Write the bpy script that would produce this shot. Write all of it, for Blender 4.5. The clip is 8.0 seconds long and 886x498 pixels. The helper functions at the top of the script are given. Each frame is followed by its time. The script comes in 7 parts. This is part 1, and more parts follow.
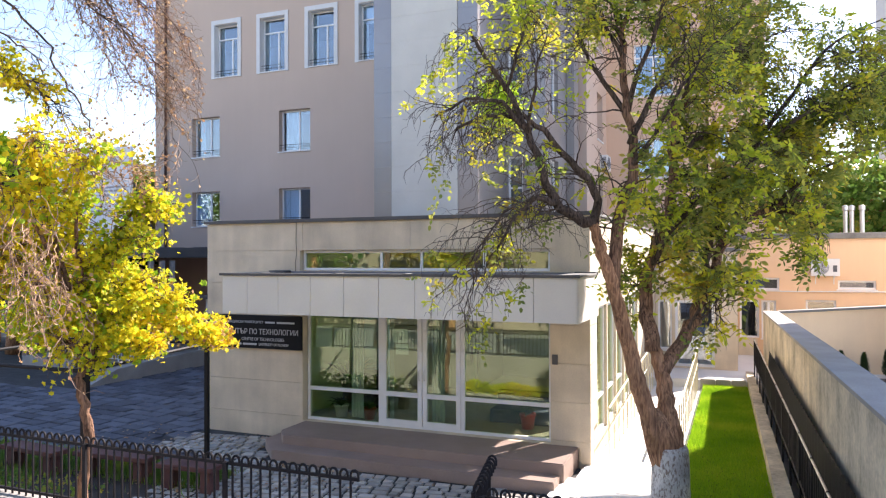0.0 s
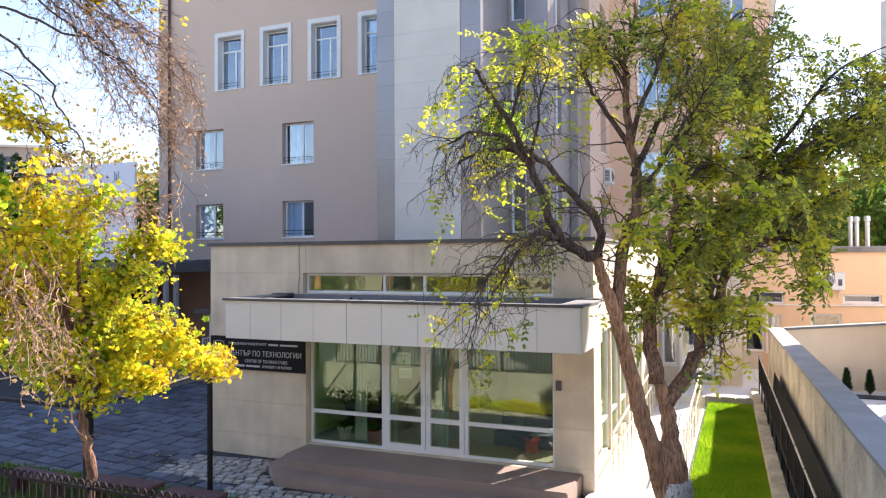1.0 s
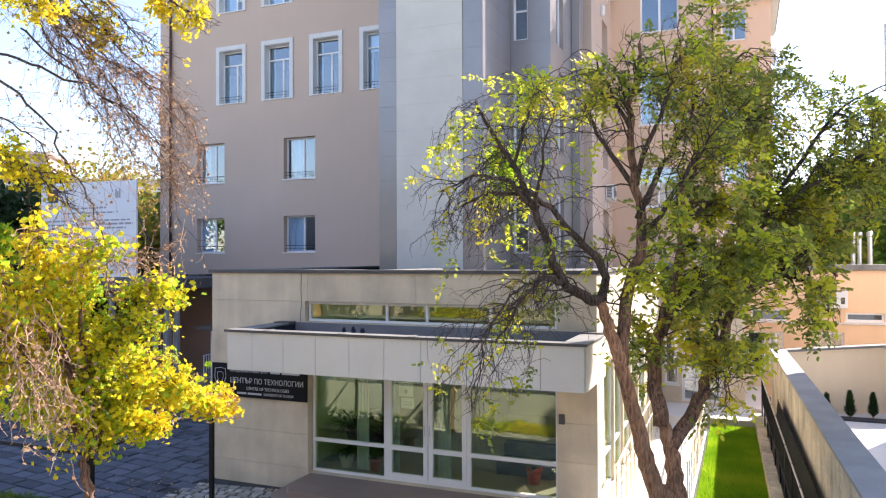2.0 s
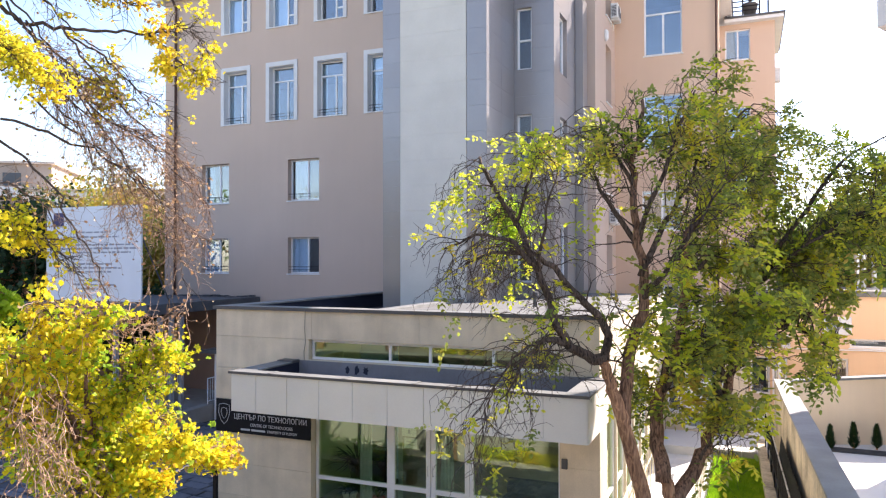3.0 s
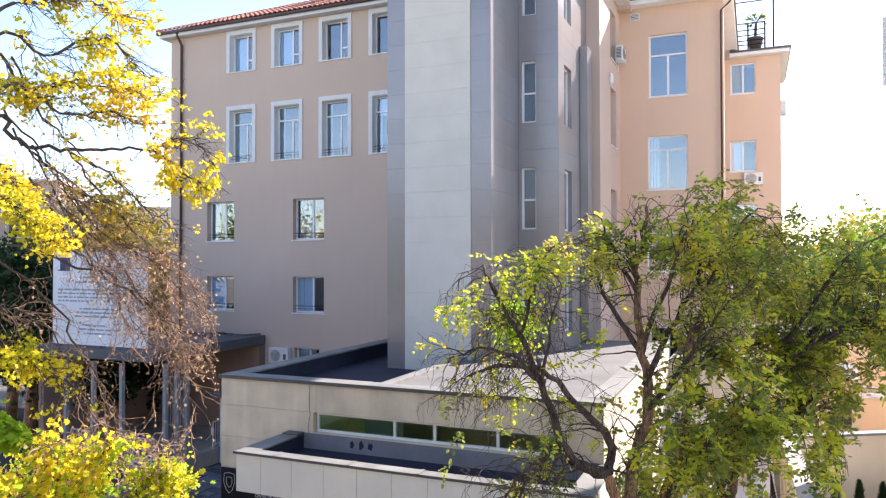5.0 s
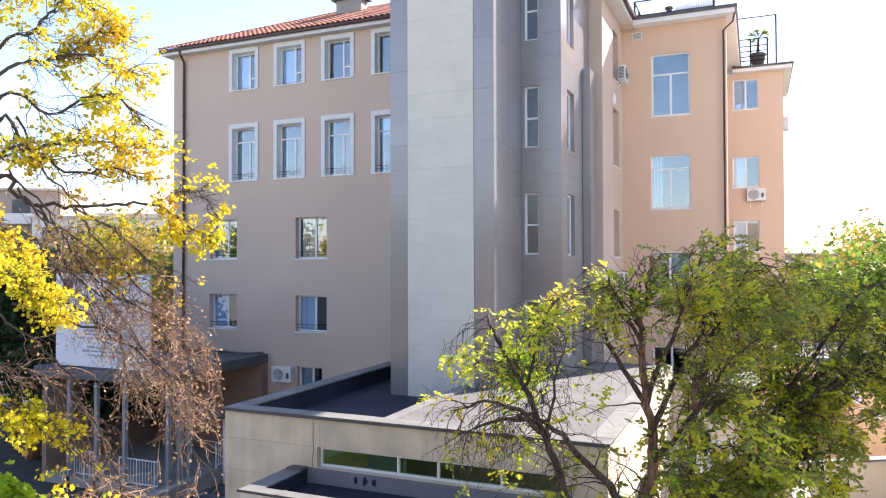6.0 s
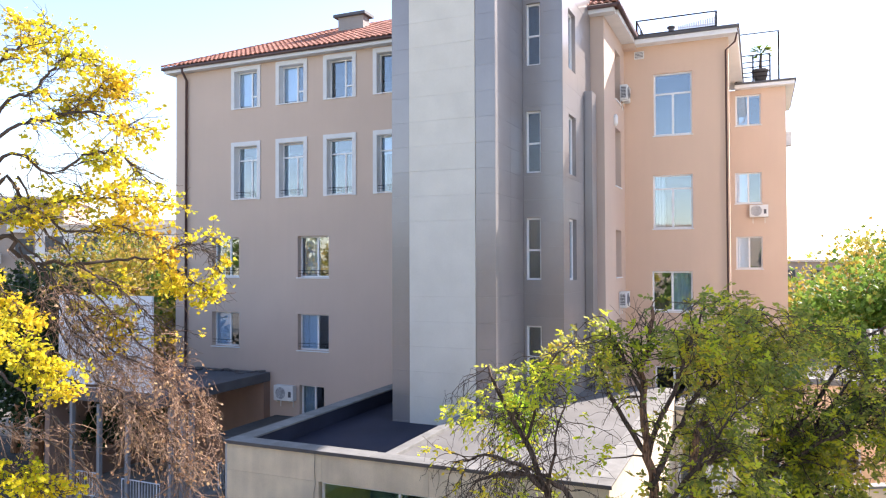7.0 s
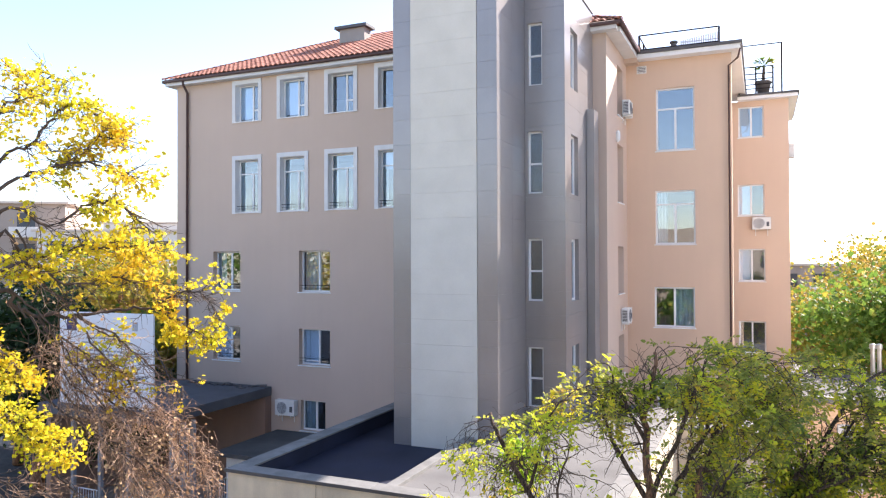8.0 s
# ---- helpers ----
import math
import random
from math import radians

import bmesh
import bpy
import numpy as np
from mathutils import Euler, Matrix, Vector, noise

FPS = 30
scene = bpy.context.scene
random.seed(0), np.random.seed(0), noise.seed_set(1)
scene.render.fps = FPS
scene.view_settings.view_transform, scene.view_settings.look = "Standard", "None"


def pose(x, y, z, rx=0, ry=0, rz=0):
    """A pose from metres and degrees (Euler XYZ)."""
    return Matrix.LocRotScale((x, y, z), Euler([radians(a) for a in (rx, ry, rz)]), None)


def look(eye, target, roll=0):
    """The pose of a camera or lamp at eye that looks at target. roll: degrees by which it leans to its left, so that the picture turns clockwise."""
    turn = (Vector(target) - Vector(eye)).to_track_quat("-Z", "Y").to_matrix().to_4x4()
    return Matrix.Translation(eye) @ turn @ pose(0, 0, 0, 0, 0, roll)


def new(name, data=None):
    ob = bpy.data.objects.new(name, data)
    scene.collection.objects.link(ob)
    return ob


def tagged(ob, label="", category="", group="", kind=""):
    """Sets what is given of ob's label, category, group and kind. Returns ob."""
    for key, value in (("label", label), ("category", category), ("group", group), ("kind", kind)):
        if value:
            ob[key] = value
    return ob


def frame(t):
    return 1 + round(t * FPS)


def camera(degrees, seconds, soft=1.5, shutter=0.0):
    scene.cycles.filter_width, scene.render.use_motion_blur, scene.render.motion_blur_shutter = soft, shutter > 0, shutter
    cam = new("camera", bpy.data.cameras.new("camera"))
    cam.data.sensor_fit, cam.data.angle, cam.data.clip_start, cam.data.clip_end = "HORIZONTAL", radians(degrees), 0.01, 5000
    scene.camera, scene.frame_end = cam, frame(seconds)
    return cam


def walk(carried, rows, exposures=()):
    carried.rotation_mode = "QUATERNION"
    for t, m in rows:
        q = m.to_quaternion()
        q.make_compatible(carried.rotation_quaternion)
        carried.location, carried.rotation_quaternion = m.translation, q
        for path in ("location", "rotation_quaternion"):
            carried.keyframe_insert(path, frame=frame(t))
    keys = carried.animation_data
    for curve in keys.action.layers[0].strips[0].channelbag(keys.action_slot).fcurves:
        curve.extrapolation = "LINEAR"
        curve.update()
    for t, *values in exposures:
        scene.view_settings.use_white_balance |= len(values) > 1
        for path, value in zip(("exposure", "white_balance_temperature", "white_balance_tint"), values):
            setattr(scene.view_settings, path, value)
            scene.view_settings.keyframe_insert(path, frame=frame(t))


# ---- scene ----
cam = camera(63.0, 8.0, 1.2)
PATH = [
    (0, (0.016, 0.076, 4.013), (-0.74, 1.927, 4.035), -0.2),
    (0.5, (0.017, 0.082, 4.238), (-0.743, 1.932, 4.263), -0.3),
    (1, (0.023, 0.108, 4.49), (-0.743, 1.955, 4.515), -0.3),
    (1.5, (0.009, 0.111, 4.771), (-0.759, 1.958, 4.797), -0.3),
    (1.7, (-0.033, 0.139, 4.91), (-0.799, 1.986, 4.934), -0.3),
    (2.8, (-0.032, 0.103, 5.745), (-0.806, 1.947, 5.777), -0.0),
    (3, (-0.003, 0.089, 5.932), (-0.78, 1.932, 5.964), -0.1),
    (3.5, (0.001, 0.081, 6.317), (-0.779, 1.923, 6.35), -0.1),
    (4, (0.019, 0.077, 6.719), (-0.764, 1.916, 6.754), -0.1),
    (4.5, (0.036, 0.061, 7.138), (-0.75, 1.899, 7.173), -0.1),
    (5, (0.036, 0.055, 7.553), (-0.754, 1.892, 7.587), -0.1),
    (6.5, (-0.009, 0.029, 8.689), (-0.806, 1.863, 8.726), -0.2),
    (7, (0.036, 0.037, 9.081), (-0.765, 1.869, 9.118), -0.2),
    (7.5, (0.016, 0.075, 9.452), (-0.787, 1.907, 9.487), -0.2),
    (8, (0.012, 0.102, 9.819), (-0.793, 1.932, 9.848), -0.2),
]
walk(cam, [(t, look(eye, target, roll)) for t, eye, target, roll in PATH], [(0.0, 1.76, 6500, 20), (3.5, 1.74, 6500, 20), (8.0, 1.72, 6500, 20)])

# ---- light and exposure ----
SUN_AZ, SUN_EL = radians(28.0), radians(35.3)
sun_way = Vector((math.sin(SUN_AZ) * math.cos(SUN_EL), math.cos(SUN_AZ) * math.cos(SUN_EL), math.sin(SUN_EL)))
world = bpy.data.worlds.new("sky")
scene.world = world
world.use_nodes = True
wn = world.node_tree
wn.nodes.clear()
sky = wn.nodes.new("ShaderNodeTexSky")
sky.sky_type, sky.sun_disc = "NISHITA", False
sky.sun_elevation, sky.sun_rotation = SUN_EL, SUN_AZ
sky.air_density, sky.dust_density, sky.ozone_density = 1.0, 0.5, 1.2
bg = wn.nodes.new("ShaderNodeBackground")
bg.inputs["Strength"].default_value = 0.12
wout = wn.nodes.new("ShaderNodeOutputWorld")
wn.links.new(sky.outputs[0], bg.inputs["Color"])
wn.links.new(bg.outputs[0], wout.inputs["Surface"])
sun = new("sun", bpy.data.lights.new("sun", "SUN"))
sun.data.energy, sun.data.angle, sun.data.color = 4.5, radians(0.6), (1.0, 0.93, 0.82)
sun.matrix_world = look((0, 0, 60), Vector((0, 0, 60)) - sun_way)


# ---- materials ----
def links(nt, a, b):
    nt.links.new(a, b)


def mat(name, col, rough=0.8, var=0.14, scale=1.2, fine=45.0, bump=0.12, metal=0.0, rand=0.0, streak=0.0, spec=0.4, island=0.0):
    """A procedural surface: two scales of variation, relief, optional streaks and piece-to-piece change."""
    m = bpy.data.materials.new(name)
    m.use_nodes = True
    nt = m.node_tree
    b = nt.nodes["Principled BSDF"]
    b.inputs["Roughness"].default_value, b.inputs["Metallic"].default_value = rough, metal
    b.inputs["Specular IOR Level"].default_value = spec
    co = nt.nodes.new("ShaderNodeTexCoord")
    big = nt.nodes.new("ShaderNodeTexNoise")
    big.inputs["Scale"].default_value, big.inputs["Detail"].default_value = scale, 5.0
    sm = nt.nodes.new("ShaderNodeTexNoise")
    sm.inputs["Scale"].default_value, sm.inputs["Detail"].default_value = fine, 3.0
    links(nt, co.outputs["Object"], big.inputs["Vector"])
    links(nt, co.outputs["Object"], sm.inputs["Vector"])
    add = nt.nodes.new("ShaderNodeMath")
    add.operation = "MULTIPLY_ADD"
    links(nt, sm.outputs["Fac"], add.inputs[0])
    add.inputs[1].default_value = 0.45
    links(nt, big.outputs["Fac"], add.inputs[2])
    last = add.outputs[0]
    if streak:
        mp = nt.nodes.new("ShaderNodeMapping")
        mp.inputs["Scale"].default_value = (5.0, 5.0, 0.35)
        links(nt, co.outputs["Object"], mp.inputs["Vector"])
        st = nt.nodes.new("ShaderNodeTexNoise")
        st.inputs["Scale"].default_value, st.inputs["Detail"].default_value = 1.0, 6.0
        links(nt, mp.outputs[0], st.inputs["Vector"])
        a2 = nt.nodes.new("ShaderNodeMath")
        a2.operation = "MULTIPLY_ADD"
        links(nt, st.outputs["Fac"], a2.inputs[0])
        a2.inputs[1].default_value = streak
        links(nt, last, a2.inputs[2])
        last = a2.outputs[0]
    if rand or island:
        if rand:
            src = nt.nodes.new("ShaderNodeObjectInfo").outputs["Random"]
        else:
            src = nt.nodes.new("ShaderNodeNewGeometry").outputs["Random Per Island"]
        a3 = nt.nodes.new("ShaderNodeMath")
        a3.operation = "MULTIPLY_ADD"
        links(nt, src, a3.inputs[0])
        a3.inputs[1].default_value = rand or island
        links(nt, last, a3.inputs[2])
        last = a3.outputs[0]
    top = 0.725 + 0.5 * (streak + rand + island)
    rg = nt.nodes.new("ShaderNodeMapRange")
    rg.inputs["From Min"].default_value, rg.inputs["From Max"].default_value = top - 0.4, top + 0.4
    rg.inputs["To Min"].default_value, rg.inputs["To Max"].default_value = 1 - 1.6 * var, 1 + 1.6 * var
    rg.clamp = True
    links(nt, last, rg.inputs["Value"])
    mx = nt.nodes.new("ShaderNodeVectorMath")
    mx.operation = "SCALE"
    mx.inputs[0].default_value = col[:3]
    links(nt, rg.outputs[0], mx.inputs["Scale"])
    links(nt, mx.outputs[0], b.inputs["Base Color"])
    if bump:
        bp = nt.nodes.new("ShaderNodeBump")
        bp.inputs["Strength"].default_value, bp.inputs["Distance"].default_value = bump, 0.02
        links(nt, sm.outputs["Fac"], bp.inputs["Height"])
        links(nt, bp.outputs[0], b.inputs["Normal"])
    return m


def glass(name, tint=(0.75, 0.83, 0.85), f0=0.05, shine=(1.0, 1.0, 1.0)):
    m = bpy.data.materials.new(name)
    m.use_nodes = True
    nt = m.node_tree
    nt.nodes.clear()
    out = nt.nodes.new("ShaderNodeOutputMaterial")
    tr = nt.nodes.new("ShaderNodeBsdfTransparent")
    tr.inputs["Color"].default_value = (*tint, 1)
    gl = nt.nodes.new("ShaderNodeBsdfGlossy")
    gl.inputs["Roughness"].default_value, gl.inputs["Color"].default_value = 0.015, (*shine, 1)
    lw = nt.nodes.new("ShaderNodeLayerWeight")
    lw.inputs["Blend"].default_value = 0.5
    pw = nt.nodes.new("ShaderNodeMath")
    pw.operation = "POWER"
    pw.inputs[1].default_value = 5.0
    links(nt, lw.outputs["Facing"], pw.inputs[0])
    fr = nt.nodes.new("ShaderNodeMath")
    fr.operation = "MULTIPLY_ADD"
    fr.inputs[1].default_value, fr.inputs[2].default_value = 1 - f0, f0
    links(nt, pw.outputs[0], fr.inputs[0])
    co = nt.nodes.new("ShaderNodeTexCoord")
    no = nt.nodes.new("ShaderNodeTexNoise")
    no.inputs["Scale"].default_value = 1.1
    bp = nt.nodes.new("ShaderNodeBump")
    bp.inputs["Strength"].default_value, bp.inputs["Distance"].default_value = 0.05, 0.02
    links(nt, co.outputs["Object"], no.inputs["Vector"])
    links(nt, no.outputs["Fac"], bp.inputs["Height"])
    links(nt, bp.outputs[0], gl.inputs["Normal"])
    mx = nt.nodes.new("ShaderNodeMixShader")
    links(nt, fr.outputs[0], mx.inputs[0])
    links(nt, tr.outputs[0], mx.inputs[1])
    links(nt, gl.outputs[0], mx.inputs[2])
    links(nt, mx.outputs[0], out.inputs["Surface"])
    return m


def leaf_mat(name, stops, through_light=0.5, rough=0.55):
    """Leaves: colour changes leaf by leaf over the stops; light passes through the blade."""
    m = bpy.data.materials.new(name)
    m.use_nodes = True
    nt = m.node_tree
    nt.nodes.clear()
    out = nt.nodes.new("ShaderNodeOutputMaterial")
    geo = nt.nodes.new("ShaderNodeNewGeometry")
    co = nt.nodes.new("ShaderNodeTexCoord")
    no = nt.nodes.new("ShaderNodeTexNoise")
    no.inputs["Scale"].default_value = 0.9
    links(nt, co.outputs["Object"], no.inputs["Vector"])
    ad = nt.nodes.new("ShaderNodeMath")
    ad.operation = "MULTIPLY_ADD"
    ad.inputs[1].default_value = 1.9
    ad.inputs[2].default_value = -0.72
    links(nt, no.outputs["Fac"], ad.inputs[0])
    a2 = nt.nodes.new("ShaderNodeMath")
    a2.operation = "MULTIPLY_ADD"
    a2.inputs[1].default_value = 0.55
    links(nt, geo.outputs["Random Per Island"], a2.inputs[0])
    links(nt, ad.outputs[0], a2.inputs[2])
    rp = nt.nodes.new("ShaderNodeValToRGB")
    while len(rp.color_ramp.elements) < len(stops):
        rp.color_ramp.elements.new(0.5)
    for el, (p, c) in zip(rp.color_ramp.elements, stops):
        el.position, el.color = p, (*c, 1)
    links(nt, a2.outputs[0], rp.inputs[0])
    df = nt.nodes.new("ShaderNodeBsdfPrincipled")
    df.inputs["Roughness"].default_value = rough
    df.inputs["Specular IOR Level"].default_value = 0.3
    tl = nt.nodes.new("ShaderNodeBsdfTranslucent")
    links(nt, rp.outputs[0], df.inputs["Base Color"])
    links(nt, rp.outputs[0], tl.inputs["Color"])
    mx = nt.nodes.new("ShaderNodeMixShader")
    mx.inputs[0].default_value = through_light
    links(nt, df.outputs[0], mx.inputs[1])
    links(nt, tl.outputs[0], mx.inputs[2])
    links(nt, mx.outputs[0], out.inputs["Surface"])
    return m


PEACH = mat("peach_render", (0.575, 0.443, 0.357), 0.9, 0.05, 0.35, 70, 0.1, streak=0.25)
# wing's peach made more orange: warm bounced light is put into the colour
PEACH_BOUNCE = mat("peach_render_warm_bounce", (0.66, 0.475, 0.345), 0.9, 0.05, 0.35, 70, 0.1, streak=0.25)
PEACH_R = mat("rear_peach_render", (0.64, 0.475, 0.36), 0.9, 0.05, 0.35, 70, 0.1, streak=0.25)
PEACH_LOW = mat("peach_render_low", (0.80, 0.545, 0.335), 0.9, 0.07, 0.5, 60, 0.1, streak=0.3)
WHITE = mat("white_paint", (0.78, 0.78, 0.77), 0.7, 0.05, 2.0, 60, 0.05)
PVC = mat("white_plastic", (0.80, 0.80, 0.80), 0.35, 0.03, 2.0, 40, 0.0)
TRIM_W = mat("white_window_trim", (0.68, 0.675, 0.665), 0.75, 0.06, 2.0, 60, 0.06, streak=0.3)
CHIMNEY = mat("grey_chimney_render", (0.34, 0.31, 0.285), 0.85, 0.06, 2.0, 60, 0.05)
CREAM = mat("cream_stone_panel", (0.66, 0.555, 0.41), 0.75, 0.16, 1.6, 40, 0.08, rand=0.10, streak=0.45)
PYLON_STONE = mat("pale_grey_stone_panel", (0.63, 0.592, 0.52), 0.75, 0.07, 1.1, 40, 0.08, rand=0.03, streak=0.06)
CANOPY_P = mat("white_canopy_panel", (0.72, 0.68, 0.605), 0.5, 0.05, 1.2, 40, 0.03, rand=0.2)
GREY_P = mat("grey_composite_panel", (0.285, 0.262, 0.255), 0.28, 0.09, 0.8, 50, 0.03, metal=0.3, rand=0.15, streak=0.2, spec=0.55)
DARK_TRIM = mat("dark_metal_flashing", (0.09, 0.085, 0.085), 0.5, 0.2, 3, 60, 0.05)
SLAB_GREY = mat("dark_grey_fascia", (0.10, 0.105, 0.115), 0.7, 0.15, 1.5, 50, 0.08)
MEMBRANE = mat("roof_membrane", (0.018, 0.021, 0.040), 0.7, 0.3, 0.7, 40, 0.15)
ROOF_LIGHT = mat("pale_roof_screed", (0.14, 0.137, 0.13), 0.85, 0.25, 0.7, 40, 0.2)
LINING = mat("grey_lining_paint", (0.22, 0.215, 0.23), 0.8, 0.15, 2.0, 40, 0.1, streak=0.4)
GRAVEL = mat("roof_gravel", (0.10, 0.10, 0.095), 0.9, 0.3, 0.8, 30, 0.3)
COPING = mat("zinc_coping", (0.19, 0.188, 0.175), 0.6, 0.25, 2.5, 30, 0.1, rand=0.25, streak=0.3)
TILE = mat("red_roof_tile", (0.38, 0.165, 0.115), 0.8, 0.3, 2.0, 40, 0.15, rand=0.5)
TILE_J = mat("red_roof_tile_far", (0.38, 0.165, 0.115), 0.8, 0.3, 2.0, 40, 0.15, island=0.5)
GUTTER = mat("brown_gutter", (0.085, 0.045, 0.04), 0.45, 0.15, 4, 60, 0.05)
CONCRETE = mat("raw_concrete", (0.56, 0.47, 0.33), 0.9, 0.42, 1.5, 16, 0.5, streak=0.45)
YARD_W = mat("cream_yard_render", (0.80, 0.63, 0.42), 0.9, 0.08, 0.6, 50, 0.12, streak=0.25)
WALL_TOP = mat("weathered_wall_top", (0.33, 0.31, 0.285), 0.85, 0.18, 1.4, 40, 0.2)
PAVE = mat("grey_paving_slab", (0.100, 0.108, 0.132), 0.8, 0.22, 2.2, 45, 0.25, rand=0.9)
PAVE_J = mat("grey_paving_slab_far", (0.100, 0.108, 0.132), 0.8, 0.22, 2.2, 45, 0.25, island=0.9)
COBBLE = mat("pale_cobble", (0.42, 0.39, 0.35), 0.8, 0.2, 3, 50, 0.25, island=0.7)
JOINT = mat("dark_joint_soil", (0.055, 0.055, 0.055), 0.95, 0.3, 3, 40, 0.3)
GROUND = mat("dusty_ground", (0.22, 0.20, 0.17), 0.95, 0.25, 0.5, 20, 0.3)
ASPHALT = mat("street_paving", (0.30, 0.29, 0.27), 0.9, 0.25, 0.6, 60, 0.3)
WALK = mat("pale_walkway_paving", (0.72, 0.70, 0.66), 0.8, 0.06, 1.0, 45, 0.08, rand=0.2)
STEP = mat("brown_grey_step_tile", (0.32, 0.235, 0.195), 0.6, 0.15, 1.3, 45, 0.08, rand=0.2)
LOBBY_F = mat("lobby_floor", (0.30, 0.27, 0.22), 0.35, 0.15, 2, 40, 0.02)
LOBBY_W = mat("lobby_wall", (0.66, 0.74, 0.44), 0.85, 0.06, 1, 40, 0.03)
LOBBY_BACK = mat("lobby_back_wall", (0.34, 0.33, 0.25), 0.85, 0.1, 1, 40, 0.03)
LOBBY_B = mat("lobby_blue_wall", (0.40, 0.60, 0.80), 0.85, 0.06, 1, 40, 0.03)
BLACK = mat("black_iron", (0.014, 0.013, 0.014), 0.55, 0.3, 6, 80, 0.1, spec=0.2)
IRON = mat("dark_wrought_iron", (0.02, 0.017, 0.018), 0.6, 0.35, 8, 80, 0.2, spec=0.2)
SIGN_B = mat("black_sign_board", (0.012, 0.012, 0.015), 0.5, 0.2, 2, 40, 0.0, spec=0.15)
SIGN_T = mat("silver_letters", (0.52, 0.52, 0.53), 0.5, 0.05, 5, 50, 0.0)
BOARD_W = mat("white_billboard", (0.76, 0.77, 0.80), 0.6, 0.06, 0.8, 50, 0.0)
BOARD_T = mat("grey_print", (0.33, 0.34, 0.38), 0.8, 0.1, 3, 50, 0.0)
BOARD_E = mat("dark_blue_print", (0.08, 0.07, 0.15), 0.8, 0.2, 6, 50, 0.0)
SOIL = mat("bed_soil", (0.045, 0.036, 0.03), 0.95, 0.4, 3, 40, 0.5)
GRASS_B = mat("lawn_soil", (0.06, 0.10, 0.02), 0.95, 0.3, 2, 50, 0.3)


def bark_mat(name, furrow, ridge, size=9.0, low=0.34, high=0.64, tall=0.28):
    """Bark with long upright ridges and dark furrows."""
    m = bpy.data.materials.new(name)
    m.use_nodes = True
    nt = m.node_tree
    b = nt.nodes["Principled BSDF"]
    b.inputs["Roughness"].default_value, b.inputs["Specular IOR Level"].default_value = 0.95, 0.15
    co = nt.nodes.new("ShaderNodeTexCoord")
    mp = nt.nodes.new("ShaderNodeMapping")
    mp.inputs["Scale"].default_value = (size * 2.2, size * 2.2, size * tall)
    links(nt, co.outputs["Object"], mp.inputs["Vector"])
    n1 = nt.nodes.new("ShaderNodeTexNoise")
    n1.inputs["Scale"].default_value, n1.inputs["Detail"].default_value, n1.inputs["Distortion"].default_value = 1.0, 7.0, 0.6
    links(nt, mp.outputs[0], n1.inputs["Vector"])
    n2 = nt.nodes.new("ShaderNodeTexNoise")
    n2.inputs["Scale"].default_value = 2.3
    links(nt, co.outputs["Object"], n2.inputs["Vector"])
    rp = nt.nodes.new("ShaderNodeValToRGB")
    rp.color_ramp.elements[0].position, rp.color_ramp.elements[0].color = low, (*furrow, 1)
    rp.color_ramp.elements[1].position, rp.color_ramp.elements[1].color = high, (*ridge, 1)
    links(nt, n1.outputs["Fac"], rp.inputs[0])
    rg = nt.nodes.new("ShaderNodeMapRange")
    rg.inputs["From Min"].default_value, rg.inputs["From Max"].default_value = 0.3, 0.7
    rg.inputs["To Min"].default_value, rg.inputs["To Max"].default_value = 0.65, 1.25
    links(nt, n2.outputs["Fac"], rg.inputs["Value"])
    mx = nt.nodes.new("ShaderNodeVectorMath")
    mx.operation = "SCALE"
    links(nt, rp.outputs[0], mx.inputs[0])
    links(nt, rg.outputs[0], mx.inputs["Scale"])
    links(nt, mx.outputs[0], b.inputs["Base Color"])
    bp = nt.nodes.new("ShaderNodeBump")
    bp.inputs["Strength"].default_value, bp.inputs["Distance"].default_value = 1.0, 0.035
    links(nt, n1.outputs["Fac"], bp.inputs["Height"])
    links(nt, bp.outputs[0], b.inputs["Normal"])
    return m


BARK = bark_mat("brown_bark", (0.22, 0.11, 0.065), (0.60, 0.325, 0.175), 17.0)
BARK_M = bark_mat("red_brown_bark", (0.08, 0.045, 0.032), (0.38, 0.215, 0.13), 20.0)
BARK_D = bark_mat("dark_bark", (0.035, 0.027, 0.023), (0.17, 0.12, 0.09), 20.0)
BARK_L = bark_mat("vine_bark", (0.09, 0.05, 0.036), (0.32, 0.185, 0.12), 18.0)
TWIG = mat("dark_twig", (0.085, 0.062, 0.05), 0.9, 0.3, 5, 50, 0.2)
TWIG_BR = mat("dry_brown_twig", (0.33, 0.215, 0.145), 0.9, 0.45, 4, 50, 0.2, island=0.6)
LIME = bark_mat("whitewash", (0.32, 0.24, 0.18), (0.74, 0.69, 0.62), 17.0, 0.36, 0.52, 0.9)
CHROME = mat("brushed_steel", (0.62, 0.62, 0.62), 0.3, 0.08, 3, 60, 0.0, metal=1.0)
POST_G = mat("grey_post_paint", (0.27, 0.275, 0.29), 0.6, 0.1, 3, 50, 0.0)
STREET_W = mat("street_house_render", (0.36, 0.30, 0.24), 0.9, 0.12, 0.3, 10, 0.0)
RAIL_W = mat("white_railing_paint", (0.72, 0.74, 0.78), 0.5, 0.08, 3, 50, 0.0)
RAIL_Y = mat("pale_yellow_railing", (0.66, 0.60, 0.42), 0.45, 0.08, 3, 50, 0.0)
ACW = mat("white_metal_casing", (0.74, 0.74, 0.72), 0.45, 0.06, 3, 50, 0.0)
ACD = mat("grey_wire", (0.20, 0.20, 0.21), 0.6, 0.2, 6, 60, 0.1)
ACM = mat("grey_fan_blades", (0.56, 0.57, 0.58), 0.6, 0.2, 6, 60, 0.1)
